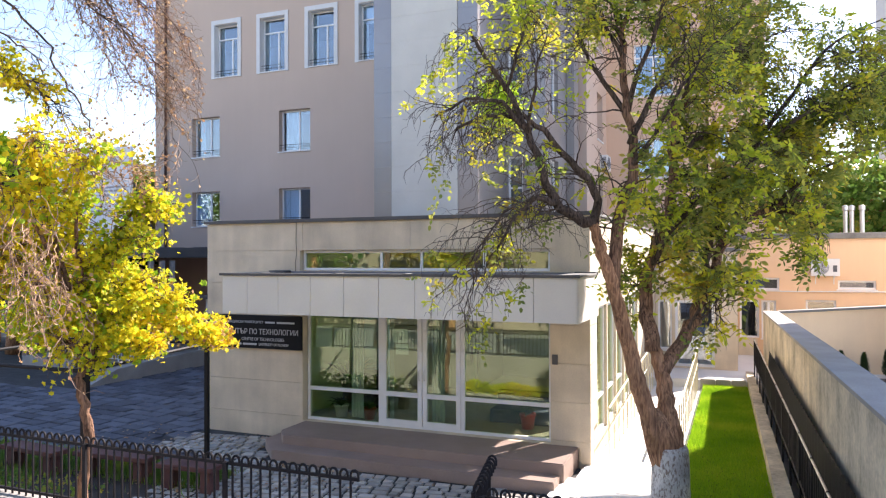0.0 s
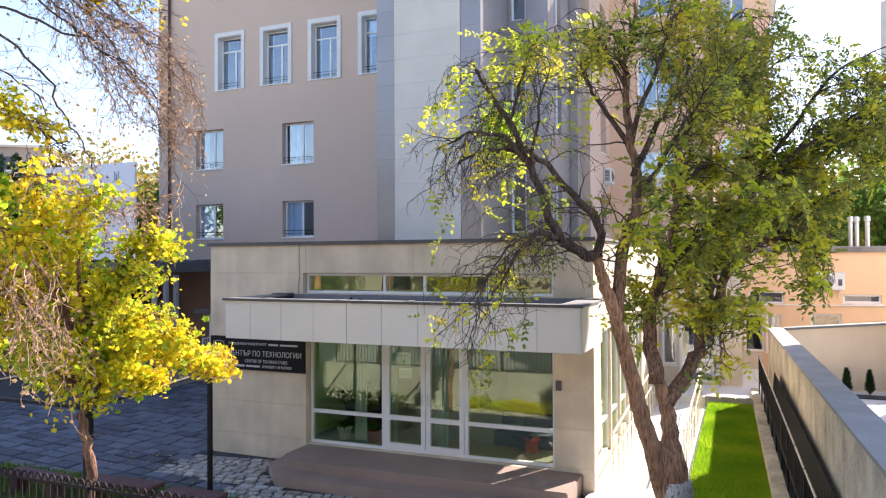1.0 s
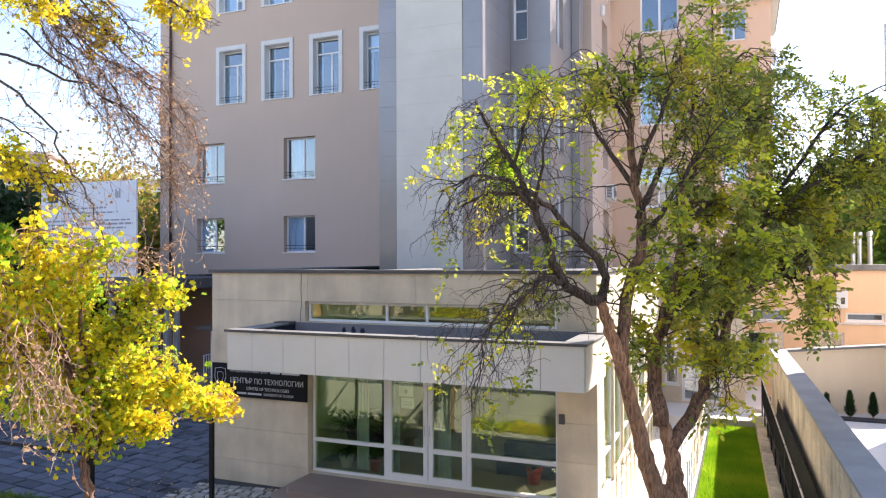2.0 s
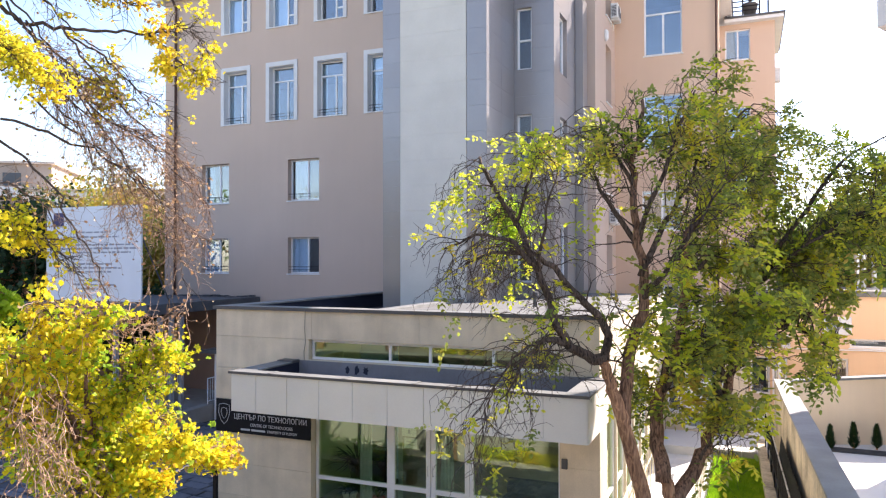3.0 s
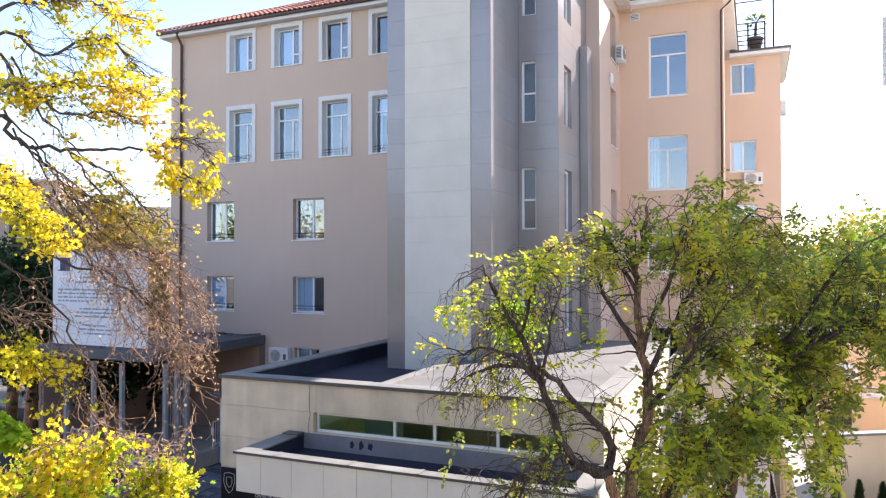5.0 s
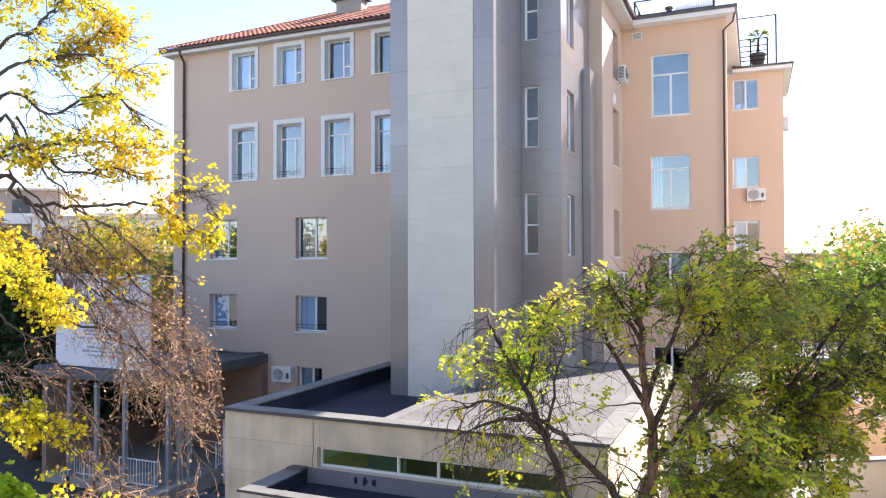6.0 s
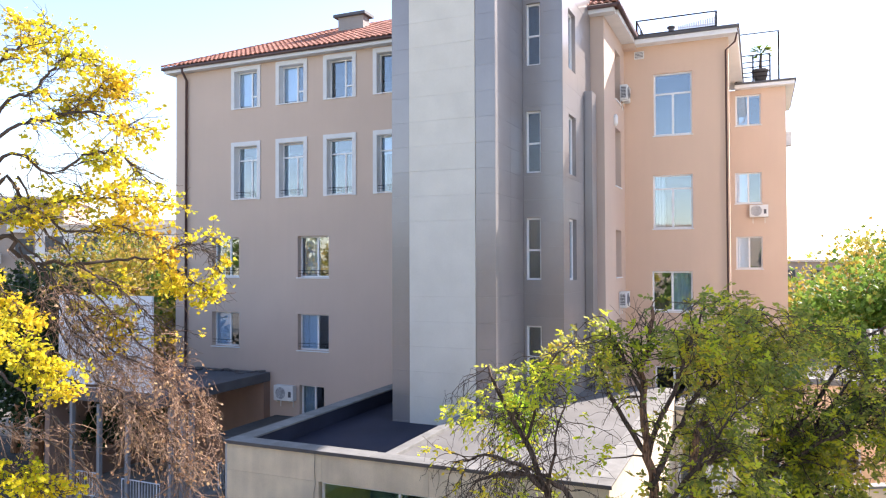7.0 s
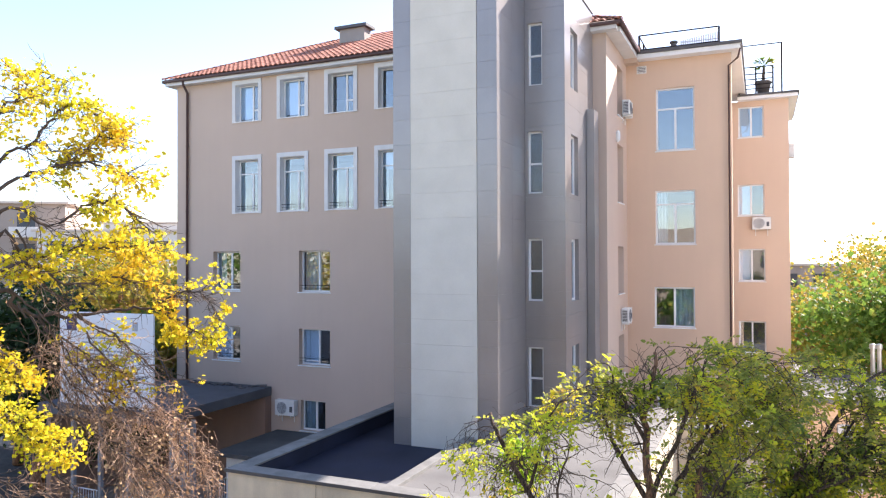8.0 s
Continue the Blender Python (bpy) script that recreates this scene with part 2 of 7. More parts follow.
ACG = mat("dark_grille", (0.10, 0.10, 0.11), 0.6, 0.2, 6, 60, 0.1)
BLIND = mat("white_roller_blind", (0.70, 0.77, 0.85), 0.85, 0.04, 3, 40, 0.0)
CURTAIN = mat("grey_green_curtain", (0.42, 0.47, 0.47), 0.9, 0.15, 4, 40, 0.1)
# low grey puts the shade of unlit rooms into partitions and slabs
ROOM_SHADE = mat("room_wall_painted_dim", (0.16, 0.16, 0.165), 0.9, 0.2, 1, 40, 0.0)
POT_W = mat("white_pot", (0.75, 0.74, 0.71), 0.5, 0.06, 4, 40, 0.0)
POT_R = mat("red_pot", (0.42, 0.035, 0.03), 0.4, 0.1, 4, 40, 0.0)
SOFA = mat("dark_blue_upholstery", (0.03, 0.035, 0.085), 0.7, 0.15, 4, 60, 0.1)
PAPER = mat("paper_notice", (0.75, 0.75, 0.72), 0.8, 0.05, 6, 40, 0.0)
PINK = mat("pink_painted_timber", (0.12, 0.052, 0.045), 0.75, 0.25, 3, 40, 0.2)
FAR_W = mat("far_pale_wall", (0.74, 0.70, 0.66), 0.9, 0.08, 0.3, 10, 0.0)
FAR_B = mat("far_brown_wall", (0.38, 0.31, 0.26), 0.9, 0.1, 0.3, 10, 0.0)
FAR_C = mat("far_cream_wall", (0.66, 0.56, 0.47), 0.9, 0.1, 0.3, 10, 0.0)
BROWN_R = mat("brown_render", (0.30, 0.195, 0.15), 0.9, 0.12, 0.7, 50, 0.1, streak=0.3)
FAR_D = mat("far_dark_opening", (0.06, 0.065, 0.075), 0.3, 0.2, 1, 10, 0.0)
GLASS = glass("window_glass", (0.78, 0.86, 0.92), 0.13)
GLASS_D = glass("door_glass", (0.82, 0.90, 0.78), 0.115, (0.86, 0.95, 0.76))
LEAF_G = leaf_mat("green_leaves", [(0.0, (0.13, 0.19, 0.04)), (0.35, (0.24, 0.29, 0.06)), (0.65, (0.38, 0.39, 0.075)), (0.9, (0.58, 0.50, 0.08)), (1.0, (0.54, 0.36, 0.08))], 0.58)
# autumn yellow-green with the brightness of sunlit blades put into the colour
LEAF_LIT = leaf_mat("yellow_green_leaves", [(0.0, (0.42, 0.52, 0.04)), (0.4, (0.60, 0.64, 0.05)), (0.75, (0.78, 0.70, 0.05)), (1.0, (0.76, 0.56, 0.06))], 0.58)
LEAF_FRESH = leaf_mat("fresh_green_leaves", [(0.0, (0.30, 0.50, 0.03)), (1.0, (0.54, 0.68, 0.05))], 0.6)
LEAF_Y = leaf_mat("yellow_leaves", [(0.0, (0.46, 0.48, 0.03)), (0.25, (0.68, 0.61, 0.035)), (0.5, (0.82, 0.66, 0.04)), (0.9, (0.82, 0.55, 0.05)), (1.0, (0.50, 0.28, 0.06))], 0.6)
LEAF_V = leaf_mat("vine_leaves", [(0.0, (0.22, 0.28, 0.02)), (0.25, (0.52, 0.52, 0.02)), (0.5, (0.86, 0.74, 0.03)), (0.93, (0.88, 0.66, 0.03)), (1.0, (0.42, 0.24, 0.05))], 0.52)
LEAF_DRY = leaf_mat("dry_leaves", [(0.0, (0.26, 0.14, 0.08)), (0.6, (0.46, 0.28, 0.15)), (1.0, (0.70, 0.52, 0.30))], 0.4)
LEAF_FAR = leaf_mat("far_leaves", [(0.0, (0.08, 0.17, 0.03)), (0.5, (0.14, 0.25, 0.04)), (0.8, (0.24, 0.30, 0.05)), (1.0, (0.42, 0.35, 0.05))], 0.45)
LEAF_FARY = leaf_mat("far_autumn_leaves", [(0.0, (0.16, 0.20, 0.03)), (0.5, (0.42, 0.34, 0.05)), (1.0, (0.46, 0.26, 0.06))], 0.4)
LEAF_DARK = leaf_mat("dark_evergreen_leaves", [(0.0, (0.012, 0.03, 0.01)), (1.0, (0.04, 0.08, 0.02))], 0.25)
GRASS = leaf_mat("lawn_grass", [(0.0, (0.16, 0.33, 0.01)), (0.6, (0.28, 0.47, 0.015)), (1.0, (0.46, 0.55, 0.03))], 0.58)


# ---- mesh helpers ----
def box(bm, lo, hi, bevel=0.0):
    vs = [bm.verts.new((x, y, z)) for x in (lo[0], hi[0]) for y in (lo[1], hi[1]) for z in (lo[2], hi[2])]
    for q in ((0, 1, 3, 2), (4, 6, 7, 5), (0, 4, 5, 1), (2, 3, 7, 6), (0, 2, 6, 4), (1, 5, 7, 3)):
        bm.faces.new([vs[i] for i in q])
    if bevel:
        es = {e for v in vs for e in v.link_edges}
        bmesh.ops.bevel(bm, geom=list(es), offset=bevel, segments=2, affect="EDGES", profile=0.6)


def boxm(*boxes, bevel=0.0):
    bm = bmesh.new()
    for lo, hi in boxes:
        box(bm, lo, hi, bevel)
    return bm


def tube(bm, pts, radii, sides=8, cap=True):
    """A tapered tube along points."""
    rings = []
    pts = [Vector(p) for p in pts]
    ref = Vector((0.31, 0.87, 0.38)).normalized()
    for i, p in enumerate(pts):
        d = (pts[min(i + 1, len(pts) - 1)] - pts[max(i - 1, 0)])
        d = d.normalized() if d.length > 1e-9 else Vector((0, 0, 1))
        a = d.cross(ref)
        a = a.normalized() if a.length > 1e-4 else d.cross(Vector((1, 0, 0))).normalized()
        b = d.cross(a)
        r = radii[i] if hasattr(radii, "__len__") else radii
        rings.append([bm.verts.new(p + r * (math.cos(k * math.tau / sides) * a + math.sin(k * math.tau / sides) * b)) for k in range(sides)])
    for r0, r1 in zip(rings, rings[1:]):
        for k in range(sides):
            bm.faces.new((r0[k], r0[(k + 1) % sides], r1[(k + 1) % sides], r1[k]))
    if cap:
        bm.faces.new(rings[0][::-1])
        bm.faces.new(rings[-1])


def lathe(bm, at, prof, sides=16):
    """A body of revolution round a vertical axis, from rows of radius and height."""
    rings = [[bm.verts.new((at[0] + r * math.cos(k * math.tau / sides), at[1] + r * math.sin(k * math.tau / sides), at[2] + z)) for k in range(sides)] for r, z in prof]
    for r0, r1 in zip(rings, rings[1:]):
        for k in range(sides):
            bm.faces.new((r0[k], r0[(k + 1) % sides], r1[(k + 1) % sides], r1[k]))
    bm.faces.new(rings[0][::-1])
    bm.faces.new(rings[-1])


def prism(bm, poly, z0, z1):
    """An upright prism over a plan polygon."""
    a = [bm.verts.new((x, y, z0)) for x, y in poly]
    b = [bm.verts.new((x, y, z1)) for x, y in poly]
    n = len(poly)
    for i in range(n):
        bm.faces.new((a[i], a[(i + 1) % n], b[(i + 1) % n], b[i]))
    bm.faces.new(a[::-1])
    bm.faces.new(b)


def part(name, bm, material, parent=None, label="", smooth=False):
    """Links a bmesh as one mesh object under a thing or a part."""
    if isinstance(bm, bmesh.types.BMesh):
        bmesh.ops.recalc_face_normals(bm, faces=bm.faces)
        me = bpy.data.meshes.new(name)
        bm.to_mesh(me)
        bm.free()
    else:
        me = bm
    if not me.materials:
        me.materials.append(material)
    if smooth:
        me.polygons.foreach_set("use_smooth", [True] * len(me.polygons))
    ob = new(name, me)
    if parent:
        ob.parent = parent
    if label:
        tagged(ob, label)
    return ob


def thing(name, label, category, group="", at=None):
    return tagged(new(name), label, category, group)


def wall_mesh(u0, u1, z0, z1, v0, v1, holes, axis="x", soffit=True):
    """A wall from u0 to u1 and z0 to z1, from its outer plane v0 to its inner plane v1, with openings (u0, u1, z0, z1) right through it.
    axis: the way along which u runs."""
    us = sorted({u0, u1, *[h[0] for h in holes], *[h[1] for h in holes]})
    zs = sorted({z0, z1, *[h[2] for h in holes], *[h[3] for h in holes]})
    us, zs = [u for u in us if u0 <= u <= u1], [z for z in zs if z0 <= z <= z1]
    bm = bmesh.new()
    made = {}

    def vert(u, v, z):
        key = (round(u, 4), round(v, 4), round(z, 4))
        if key not in made:
            made[key] = bm.verts.new((u, v, z) if axis == "x" else (v, u, z))
        return made[key]

    def solid(i, j):
        if not (0 <= i < len(us) - 1 and 0 <= j < len(zs) - 1):
            return False
        u, z = (us[i] + us[i + 1]) / 2, (zs[j] + zs[j + 1]) / 2
        return not any(a < u < b and c < z < d for a, b, c, d in holes)

    for i in range(len(us) - 1):
        for j in range(len(zs) - 1):
            if not solid(i, j):
                continue
            a, b, c, d = us[i], us[i + 1], zs[j], zs[j + 1]
            for v in (v0, v1):
                bm.faces.new((vert(a, v, c), vert(b, v, c), vert(b, v, d), vert(a, v, d)))
            if not solid(i - 1, j):
                bm.faces.new((vert(a, v0, c), vert(a, v1, c), vert(a, v1, d), vert(a, v0, d)))
            if not solid(i + 1, j):
                bm.faces.new((vert(b, v0, c), vert(b, v1, c), vert(b, v1, d), vert(b, v0, d)))
            if not solid(i, j - 1):
                bm.faces.new((vert(a, v0, c), vert(b, v0, c), vert(b, v1, c), vert(a, v1, c)))
            if not solid(i, j + 1):
                bm.faces.new((vert(a, v0, d), vert(b, v0, d), vert(b, v1, d), vert(a, v1, d)))
    return bm


def turned(bm, axis):
    """Swaps x and y for parts of walls that run along y."""
    if axis == "y":
        for v in bm.verts:
            v.co.x, v.co.y = v.co.y, v.co.x
    return bm


def ring(bm, u0, u1, z0, z1, v0, v1, w):
    """A rectangular frame of width w in the plane of a wall along x."""
    box(bm, (u0, v0, z0), (u0 + w, v1, z1))
    box(bm, (u1 - w, v0, z0), (u1, v1, z1))
    box(bm, (u0 + w, v0, z0), (u1 - w, v1, z0 + w))
    box(bm, (u0 + w, v0, z1 - w), (u1 - w, v1, z1))


def window(parent, u0, u1, z0, z1, plane, axis="x", deep=0.22, mull=None, transom=None, fw=0.065, sill=True, blind=None, bar=True, inn=1, half=None, curtain=None, glass_m=None):
    """A window set back in its opening: frame, mullion, transom, panes, sill, safety bar, and a blind or curtain behind the panes.
    inn: +1 where the inside lies towards growing v."""
    v = plane + inn * deep
    va, vb = sorted((v, v + inn * 0.07))
    cells = [(u0 + fw, u1 - fw, z0 + fw, z1 - fw)]
    if transom:
        zt = z0 + transom * (z1 - z0)
        cells = [(u0 + fw, u1 - fw, z0 + fw, zt - fw / 2), (u0 + fw, u1 - fw, zt + fw / 2, z1 - fw)]
    if mull:
        um = u0 + mull * (u1 - u0)
        a, b, c, d = cells[0]
        cells = [(a, um - fw * 0.6, c, d), (um + fw * 0.6, b, c, d)] + cells[1:]
        if half:
            a, b, c, d = cells[1]
            zh = c + half * (d - c)
            cells[1:2] = [(a, b, c, zh - fw / 2), (a, b, zh + fw / 2, d)]
    bm = wall_mesh(u0, u1, z0, z1, va, vb, cells)
    frame_ob = part("window", turned(bm, axis), PVC, parent, "white plastic window frame set back in its opening")
    vm = (va + vb) / 2
    for a, b, c, d in cells:
        pane = part("pane", turned(boxm(((a, vm - 0.004, c), (b, vm + 0.004, d))), axis), glass_m or GLASS, frame_ob, "clear window pane")
        pane.visible_shadow = False
    if sill:
        s0, s1 = sorted((plane - inn * 0.05, v - inn * 0.002))
        part("sill", turned(boxm(((u0 - 0.04, s0, z0 - 0.045), (u1 + 0.04, s1, z0 - 0.005))), axis), WHITE, frame_ob, "white window sill")
    if bar:
        b0 = plane + inn * 0.08
        bm = bmesh.new()
        tube(bm, [(u0, b0, z0 + 0.28), (u1, b0, z0 + 0.28)], 0.012, 6)
        tube(bm, [(u0, b0, z0 + 0.16), (u1, b0, z0 + 0.16)], 0.008, 6)
        part("safety_bar", turned(bm, axis), BLACK, frame_ob, "thin dark safety bar across the window")
    if blind:
        a, b, drop = blind
        w0, w1 = sorted((v + inn * 0.11, v + inn * 0.118))
        part("roller_blind", turned(boxm(((u0 + a * (u1 - u0), w0, z1 - drop * (z1 - z0)), (u0 + b * (u1 - u0), w1, z1 - 0.03))), axis), BLIND, frame_ob, "white roller blind behind the pane")
    if curtain:
        a, b = curtain
        bm = bmesh.new()
        n = 14
        rows = [[bm.verts.new((u0 + (a + (b - a) * i / n) * (u1 - u0), v + inn * (0.16 + 0.03 * math.sin(i * 1.7)), z)) for z in (z0 + 0.05, z1 - 0.05)] for i in range(n + 1)]
        for r0, r1 in zip(rows, rows[1:]):
            bm.faces.new((r0[0], r1[0], r1[1], r0[1]))
        part("curtain", turned(bm, axis), CURTAIN, frame_ob, "pale grey-green curtain behind the pane", True)
    return frame_ob


def air_conditioner(x, y, z, face="-y", w=0.82, h=0.58, d=0.30, label="white outdoor air conditioner unit on the wall"):
    """An outdoor unit whose back stands at y (or x) and which looks along face."""
    t = thing("air_conditioner", label, "air conditioner", "air conditioners")
    bm = bmesh.new()
    box(bm, (-w / 2, -d, 0), (w / 2, -0.02, h), 0.02)
    part("casing", bm, ACW, t)
    bm = bmesh.new()
    c = -w * 0.14
    for r in (0.235, 0.19, 0.145, 0.10, 0.055):
        tube(bm, [(c + r * math.cos(k * math.tau / 20), -d - 0.012, h / 2 + r * math.sin(k * math.tau / 20)) for k in range(21)], 0.006, 4, False)
    for k in range(8):
        a = k * math.tau / 8
        tube(bm, [(c + 0.04 * math.cos(a), -d - 0.012, h / 2 + 0.04 * math.sin(a)), (c + 0.24 * math.cos(a), -d - 0.012, h / 2 + 0.24 * math.sin(a))], 0.005, 4)
    part("fan_guard", bm, ACD, t, "round grey wire fan guard")
    bm = bmesh.new()
    tube(bm, [(c, -d - 0.001, h / 2), (c, -d - 0.004, h / 2)], 0.245, 24)
    part("fan_opening", bm, ACM, t, "grey round fan opening")
    for sx in (-w * 0.32, w * 0.32):
        part("bracket", boxm(((sx - 0.015, -d, -0.05), (sx + 0.015, 0.0, -0.005)), ((sx - 0.015, -0.03, -0.30), (sx + 0.015, 0.0, -0.05))), ACW, t)
    bm = bmesh.new()
    box(bm, (w * 0.26, -d - 0.006, h * 0.25), (w * 0.40, -d - 0.002, h * 0.62))
    part("service_panel", bm, ACG, t, "small dark service panel")
    bm = boxm(((-w / 2 - 0.003, -d + 0.05, 0.06), (-w / 2 + 0.001, -0.06, h - 0.08)))
    coil = part("coil", bm, ACG, t, "dark heat exchanger behind a white grille")
    bm = bmesh.new()
    for k in range(8):
        zs = 0.08 + (h - 0.18) * k / 7
        box(bm, (-w / 2 - 0.009, -d + 0.04, zs - 0.008), (-w / 2 - 0.0035, -0.05, zs + 0.008))
    part("grille", bm, ACW, coil)
    rz = {"-y": 0, "+x": 90}[face]
    t.matrix_basis = pose(x, y, z, 0, 0, rz)
    return t


# ---- ground ----
bm = bmesh.new()
n = 24
grid = [[bm.verts.new((-300 + 600 * i / n, -200 + 800 * j / n, -0.08)) for j in range(n + 1)] for i in range(n + 1)]
for i in range(n):
    for j in range(n):
        bm.faces.new((grid[i][j], grid[i + 1][j], grid[i + 1][j + 1], grid[i][j + 1]))
tagged(part("ground", bm, GROUND), "dusty brown earth reaching the horizon", "ground", kind="structure")
tagged(part("pavement_bed", boxm(((-40, 6.6, -0.07), (-1.2, 26, -0.035))), JOINT), "dark soil bed under the courtyard paving", "ground", kind="structure")
tagged(part("road", boxm(((-120, -9, -0.07), (120, 2.0, 0.6))), ASPHALT), "pale paved street behind the fence", "road", kind="structure")
tagged(part("pavement", boxm(((-120, 2.0, -0.07), (120, 6.1, 0.72))), WALL_TOP), "grey street pavement along the fence", "pavement", kind="structure")


# ---- main building ----
FY = 25.64
main = thing("university_building", "four-storey peach rendered building with red tiled roof and white-trimmed windows", "building")
TRIM_X = [(-21.4, -19.81), (-19.0, -17.39), (-16.59, -15.01), (-14.22, -12.63), (-11.82, -10.23)]
LOW_X = [(-22.48, -20.97), (-17.88, -16.34), (-13.28, -11.74)]
front_holes, openings = [], []
for a, b in TRIM_X:
    openings += [(a + 0.17, b - 0.17, 15.93, 17.56, "upper"), (a + 0.17, b - 0.17, 11.92, 14.22, "tall")]
for a, b in LOW_X:
    openings += [(a, b, 8.47, 10.21, "two"), (a, b, 5.40, 6.92, "two")]
openings.append((-17.79, -16.57, 2.66, 3.93, "small"))
front_holes = [o[:4] for o in openings]
part("wall", wall_mesh(-24.6, -4.92, 0.0, 17.9, FY, FY + 0.42, front_holes), PEACH, main, "peach rendered front wall")
REV = [o for o in openings if o[4] in ("upper", "tall")]
for a, b, c, d, kind in REV:
    bm = bmesh.new()
    box(bm, (a + 0.001, FY - 0.001, c), (a + 0.012, FY + 0.27, d))
    box(bm, (b - 0.012, FY - 0.001, c), (b - 0.001, FY + 0.27, d))
    box(bm, (a + 0.0121, FY - 0.001, d - 0.012), (b - 0.0121, FY + 0.27, d - 0.001))
    part("reveal", bm, WHITE, main, "white window reveal")
side_openings = [(27.72, 28.9, 15.3, 17.2), (27.72, 28.9, 11.98, 14.2), (27.72, 28.9, 8.5, 10.3), (27.72, 28.9, 5.4, 6.9)]
part("wall", wall_mesh(FY + 0.42, 29.79, 0.0, 17.9, -4.92, -5.34, side_openings, "y"), PEACH, main, "peach rendered side wall")
part("wall", boxm(((-24.6, FY + 0.42, 0), (-24.2, 40, 17.9))), PEACH, main)
part("wall", boxm(((-24.2, 39.6, 0), (-5.4, 40, 17.9))), PEACH, main)
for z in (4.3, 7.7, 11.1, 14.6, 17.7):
    part("floor_slab", boxm(((-24.2, FY + 0.43, z), (-5.4, 39.6, z + 0.2))), ROOM_SHADE, main)
part("partition", boxm(((-24.2, 30.5, 0.0), (-5.4, 30.7, 17.7))), ROOM_SHADE, main)
for k, (a, b, c, d, kind) in enumerate(openings):
    if kind == "two":
        w = window(main, a, b, c, d, FY, deep=0.25, mull=0.56, blind=(0.0, 0.56, 0.97) if c < 8 else None, curtain=((0.0, 0.3) if a < -20 else (0.05, 0.6)) if c > 8 else None)
    elif kind == "tall":
        w = window(main, a, b, c, d, FY, deep=0.27, mull=0.60, transom=0.74, fw=0.06, blind=(0.05, 0.95, 0.32) if a > -14.5 else None, curtain=(0.0, 0.2))
    elif kind == "upper":
        w = window(main, a, b, c, d, FY, deep=0.27, mull=0.60, half=0.3, fw=0.06, bar=False, blind=(0.02, 0.55, 0.9) if k in (0, 2) else None)
    else:
        w = window(main, a, b, c, d, FY, deep=0.2, mull=0.55, bar=False, curtain=(0.0, 0.5))
for a, b in TRIM_X[:4]:
    for c, d in ((15.88, 17.75), (11.86, 14.42)):
        bm = bmesh.new()
        box(bm, (a, FY - 0.045, c), (a + 0.18, FY - 0.002, d), 0.006)
        box(bm, (b - 0.18, FY - 0.045, c), (b, FY - 0.002, d), 0.006)
        box(bm, (a + 0.181, FY - 0.045, d - 0.19), (b - 0.181, FY - 0.002, d), 0.006)
        part("window_trim", bm, TRIM_W, main, "white moulded surround round the window")
for a, b, c, d in side_openings:
    window(main, a, b, c, d, -4.92, "y", deep=0.25, mull=0.5, inn=-1, bar=False)
# soffit, gutter, downpipes
part("soffit", boxm(((-24.98, 25.28, 17.80), (-4.5, FY - 0.003, 17.95)), ((-4.915, FY, 17.78), (-4.42, 29.3, 17.95)), ((-24.98, FY, 17.80), (-24.605, 40, 17.95))), TRIM_W, main, "white boxed eaves")
bm = bmesh.new()
tube(bm, [(-25.06, 25.22, 18.0), (-4.36, 25.22, 18.0)], 0.075, 8)
tube(bm, [(-4.34, 25.22, 18.0), (-4.34, 29.3, 18.0)], 0.075, 8)
tube(bm, [(-25.06, 25.22, 18.0), (-25.06, 40, 18.0)], 0.075, 8)
part("gutter", bm, GUTTER, main, "brown metal gutter along the eaves", True)
for px in (-23.92,):
    bm = bmesh.new()
    tube(bm, [(px, 25.24, 17.98), (px, 25.32, 17.75), (px, FY - 0.09, 17.45), (px, FY - 0.09, 0.2)], 0.06, 8)
    for z in (3, 6, 9, 12, 15):
        tube(bm, [(px, FY - 0.09, z), (px, FY - 0.09, z + 0.05)], 0.078, 8)
    part("downpipe", bm, GUTTER, main, "brown downpipe on the front wall", True)
# tiled roof
PITCH = math.tan(radians(25.0))
ex0, ex1, ey0, ez = -25.1, -4.35, 25.2, 18.04
ridge_y = 31.6
hz = ez + (ridge_y - ey0) * PITCH
bm = bmesh.new()
A, B = bm.verts.new((ex0, ey0, ez)), bm.verts.new((ex1, ey0, ez))
C, D = bm.verts.new((ex1 - (ridge_y - ey0), ridge_y, hz)), bm.verts.new((ex0 + (ridge_y - ey0), ridge_y, hz))
E, F = bm.verts.new((ex0, 2 * ridge_y - ey0, ez)), bm.verts.new((ex1, 2 * ridge_y - ey0, ez))
for q in ((A, B, C, D), (A, D, E), (B, F, C), (D, C, F, E), (A, E, F, B)):
    bm.faces.new(q)
roof = part("roof", bm, TILE_J, main, "red clay tiled hip roof")
# chimney
bm = boxm(((-18.2, 29.4, 19.2), (-16.85, 30.0, 20.72)))
chim = part("chimney", bm, CHIMNEY, main, "rendered chimney with a flat cap")
part("chimney_cap", boxm(((-18.4, 29.25, 20.721), (-16.68, 30.15, 20.86)), bevel=0.01), SLAB_GREY, chim)
# duct on the tower's flank and wall lantern
bm = boxm(((-5.38, 24.5, 4.9), (-5.12, 25.2, 14.9)))
part("service_duct", bm, GREY_P, main, "grey panelled service duct")
bm = bmesh.new()
lathe(bm, (-4.86, 27.5, 14.2), [(0.03, 0), (0.09, 0.08), (0.09, 0.36), (0.03, 0.44)], 10)
part("wall_lamp", bm, ACW, main, "oval wall lamp")
air_conditioner(-4.92, 29.1, 15.45, "+x")
air_conditioner(-4.92, 28.6, 7.35, "+x")
air_conditioner(-18.41, FY, 3.27, w=0.98, h=0.64)

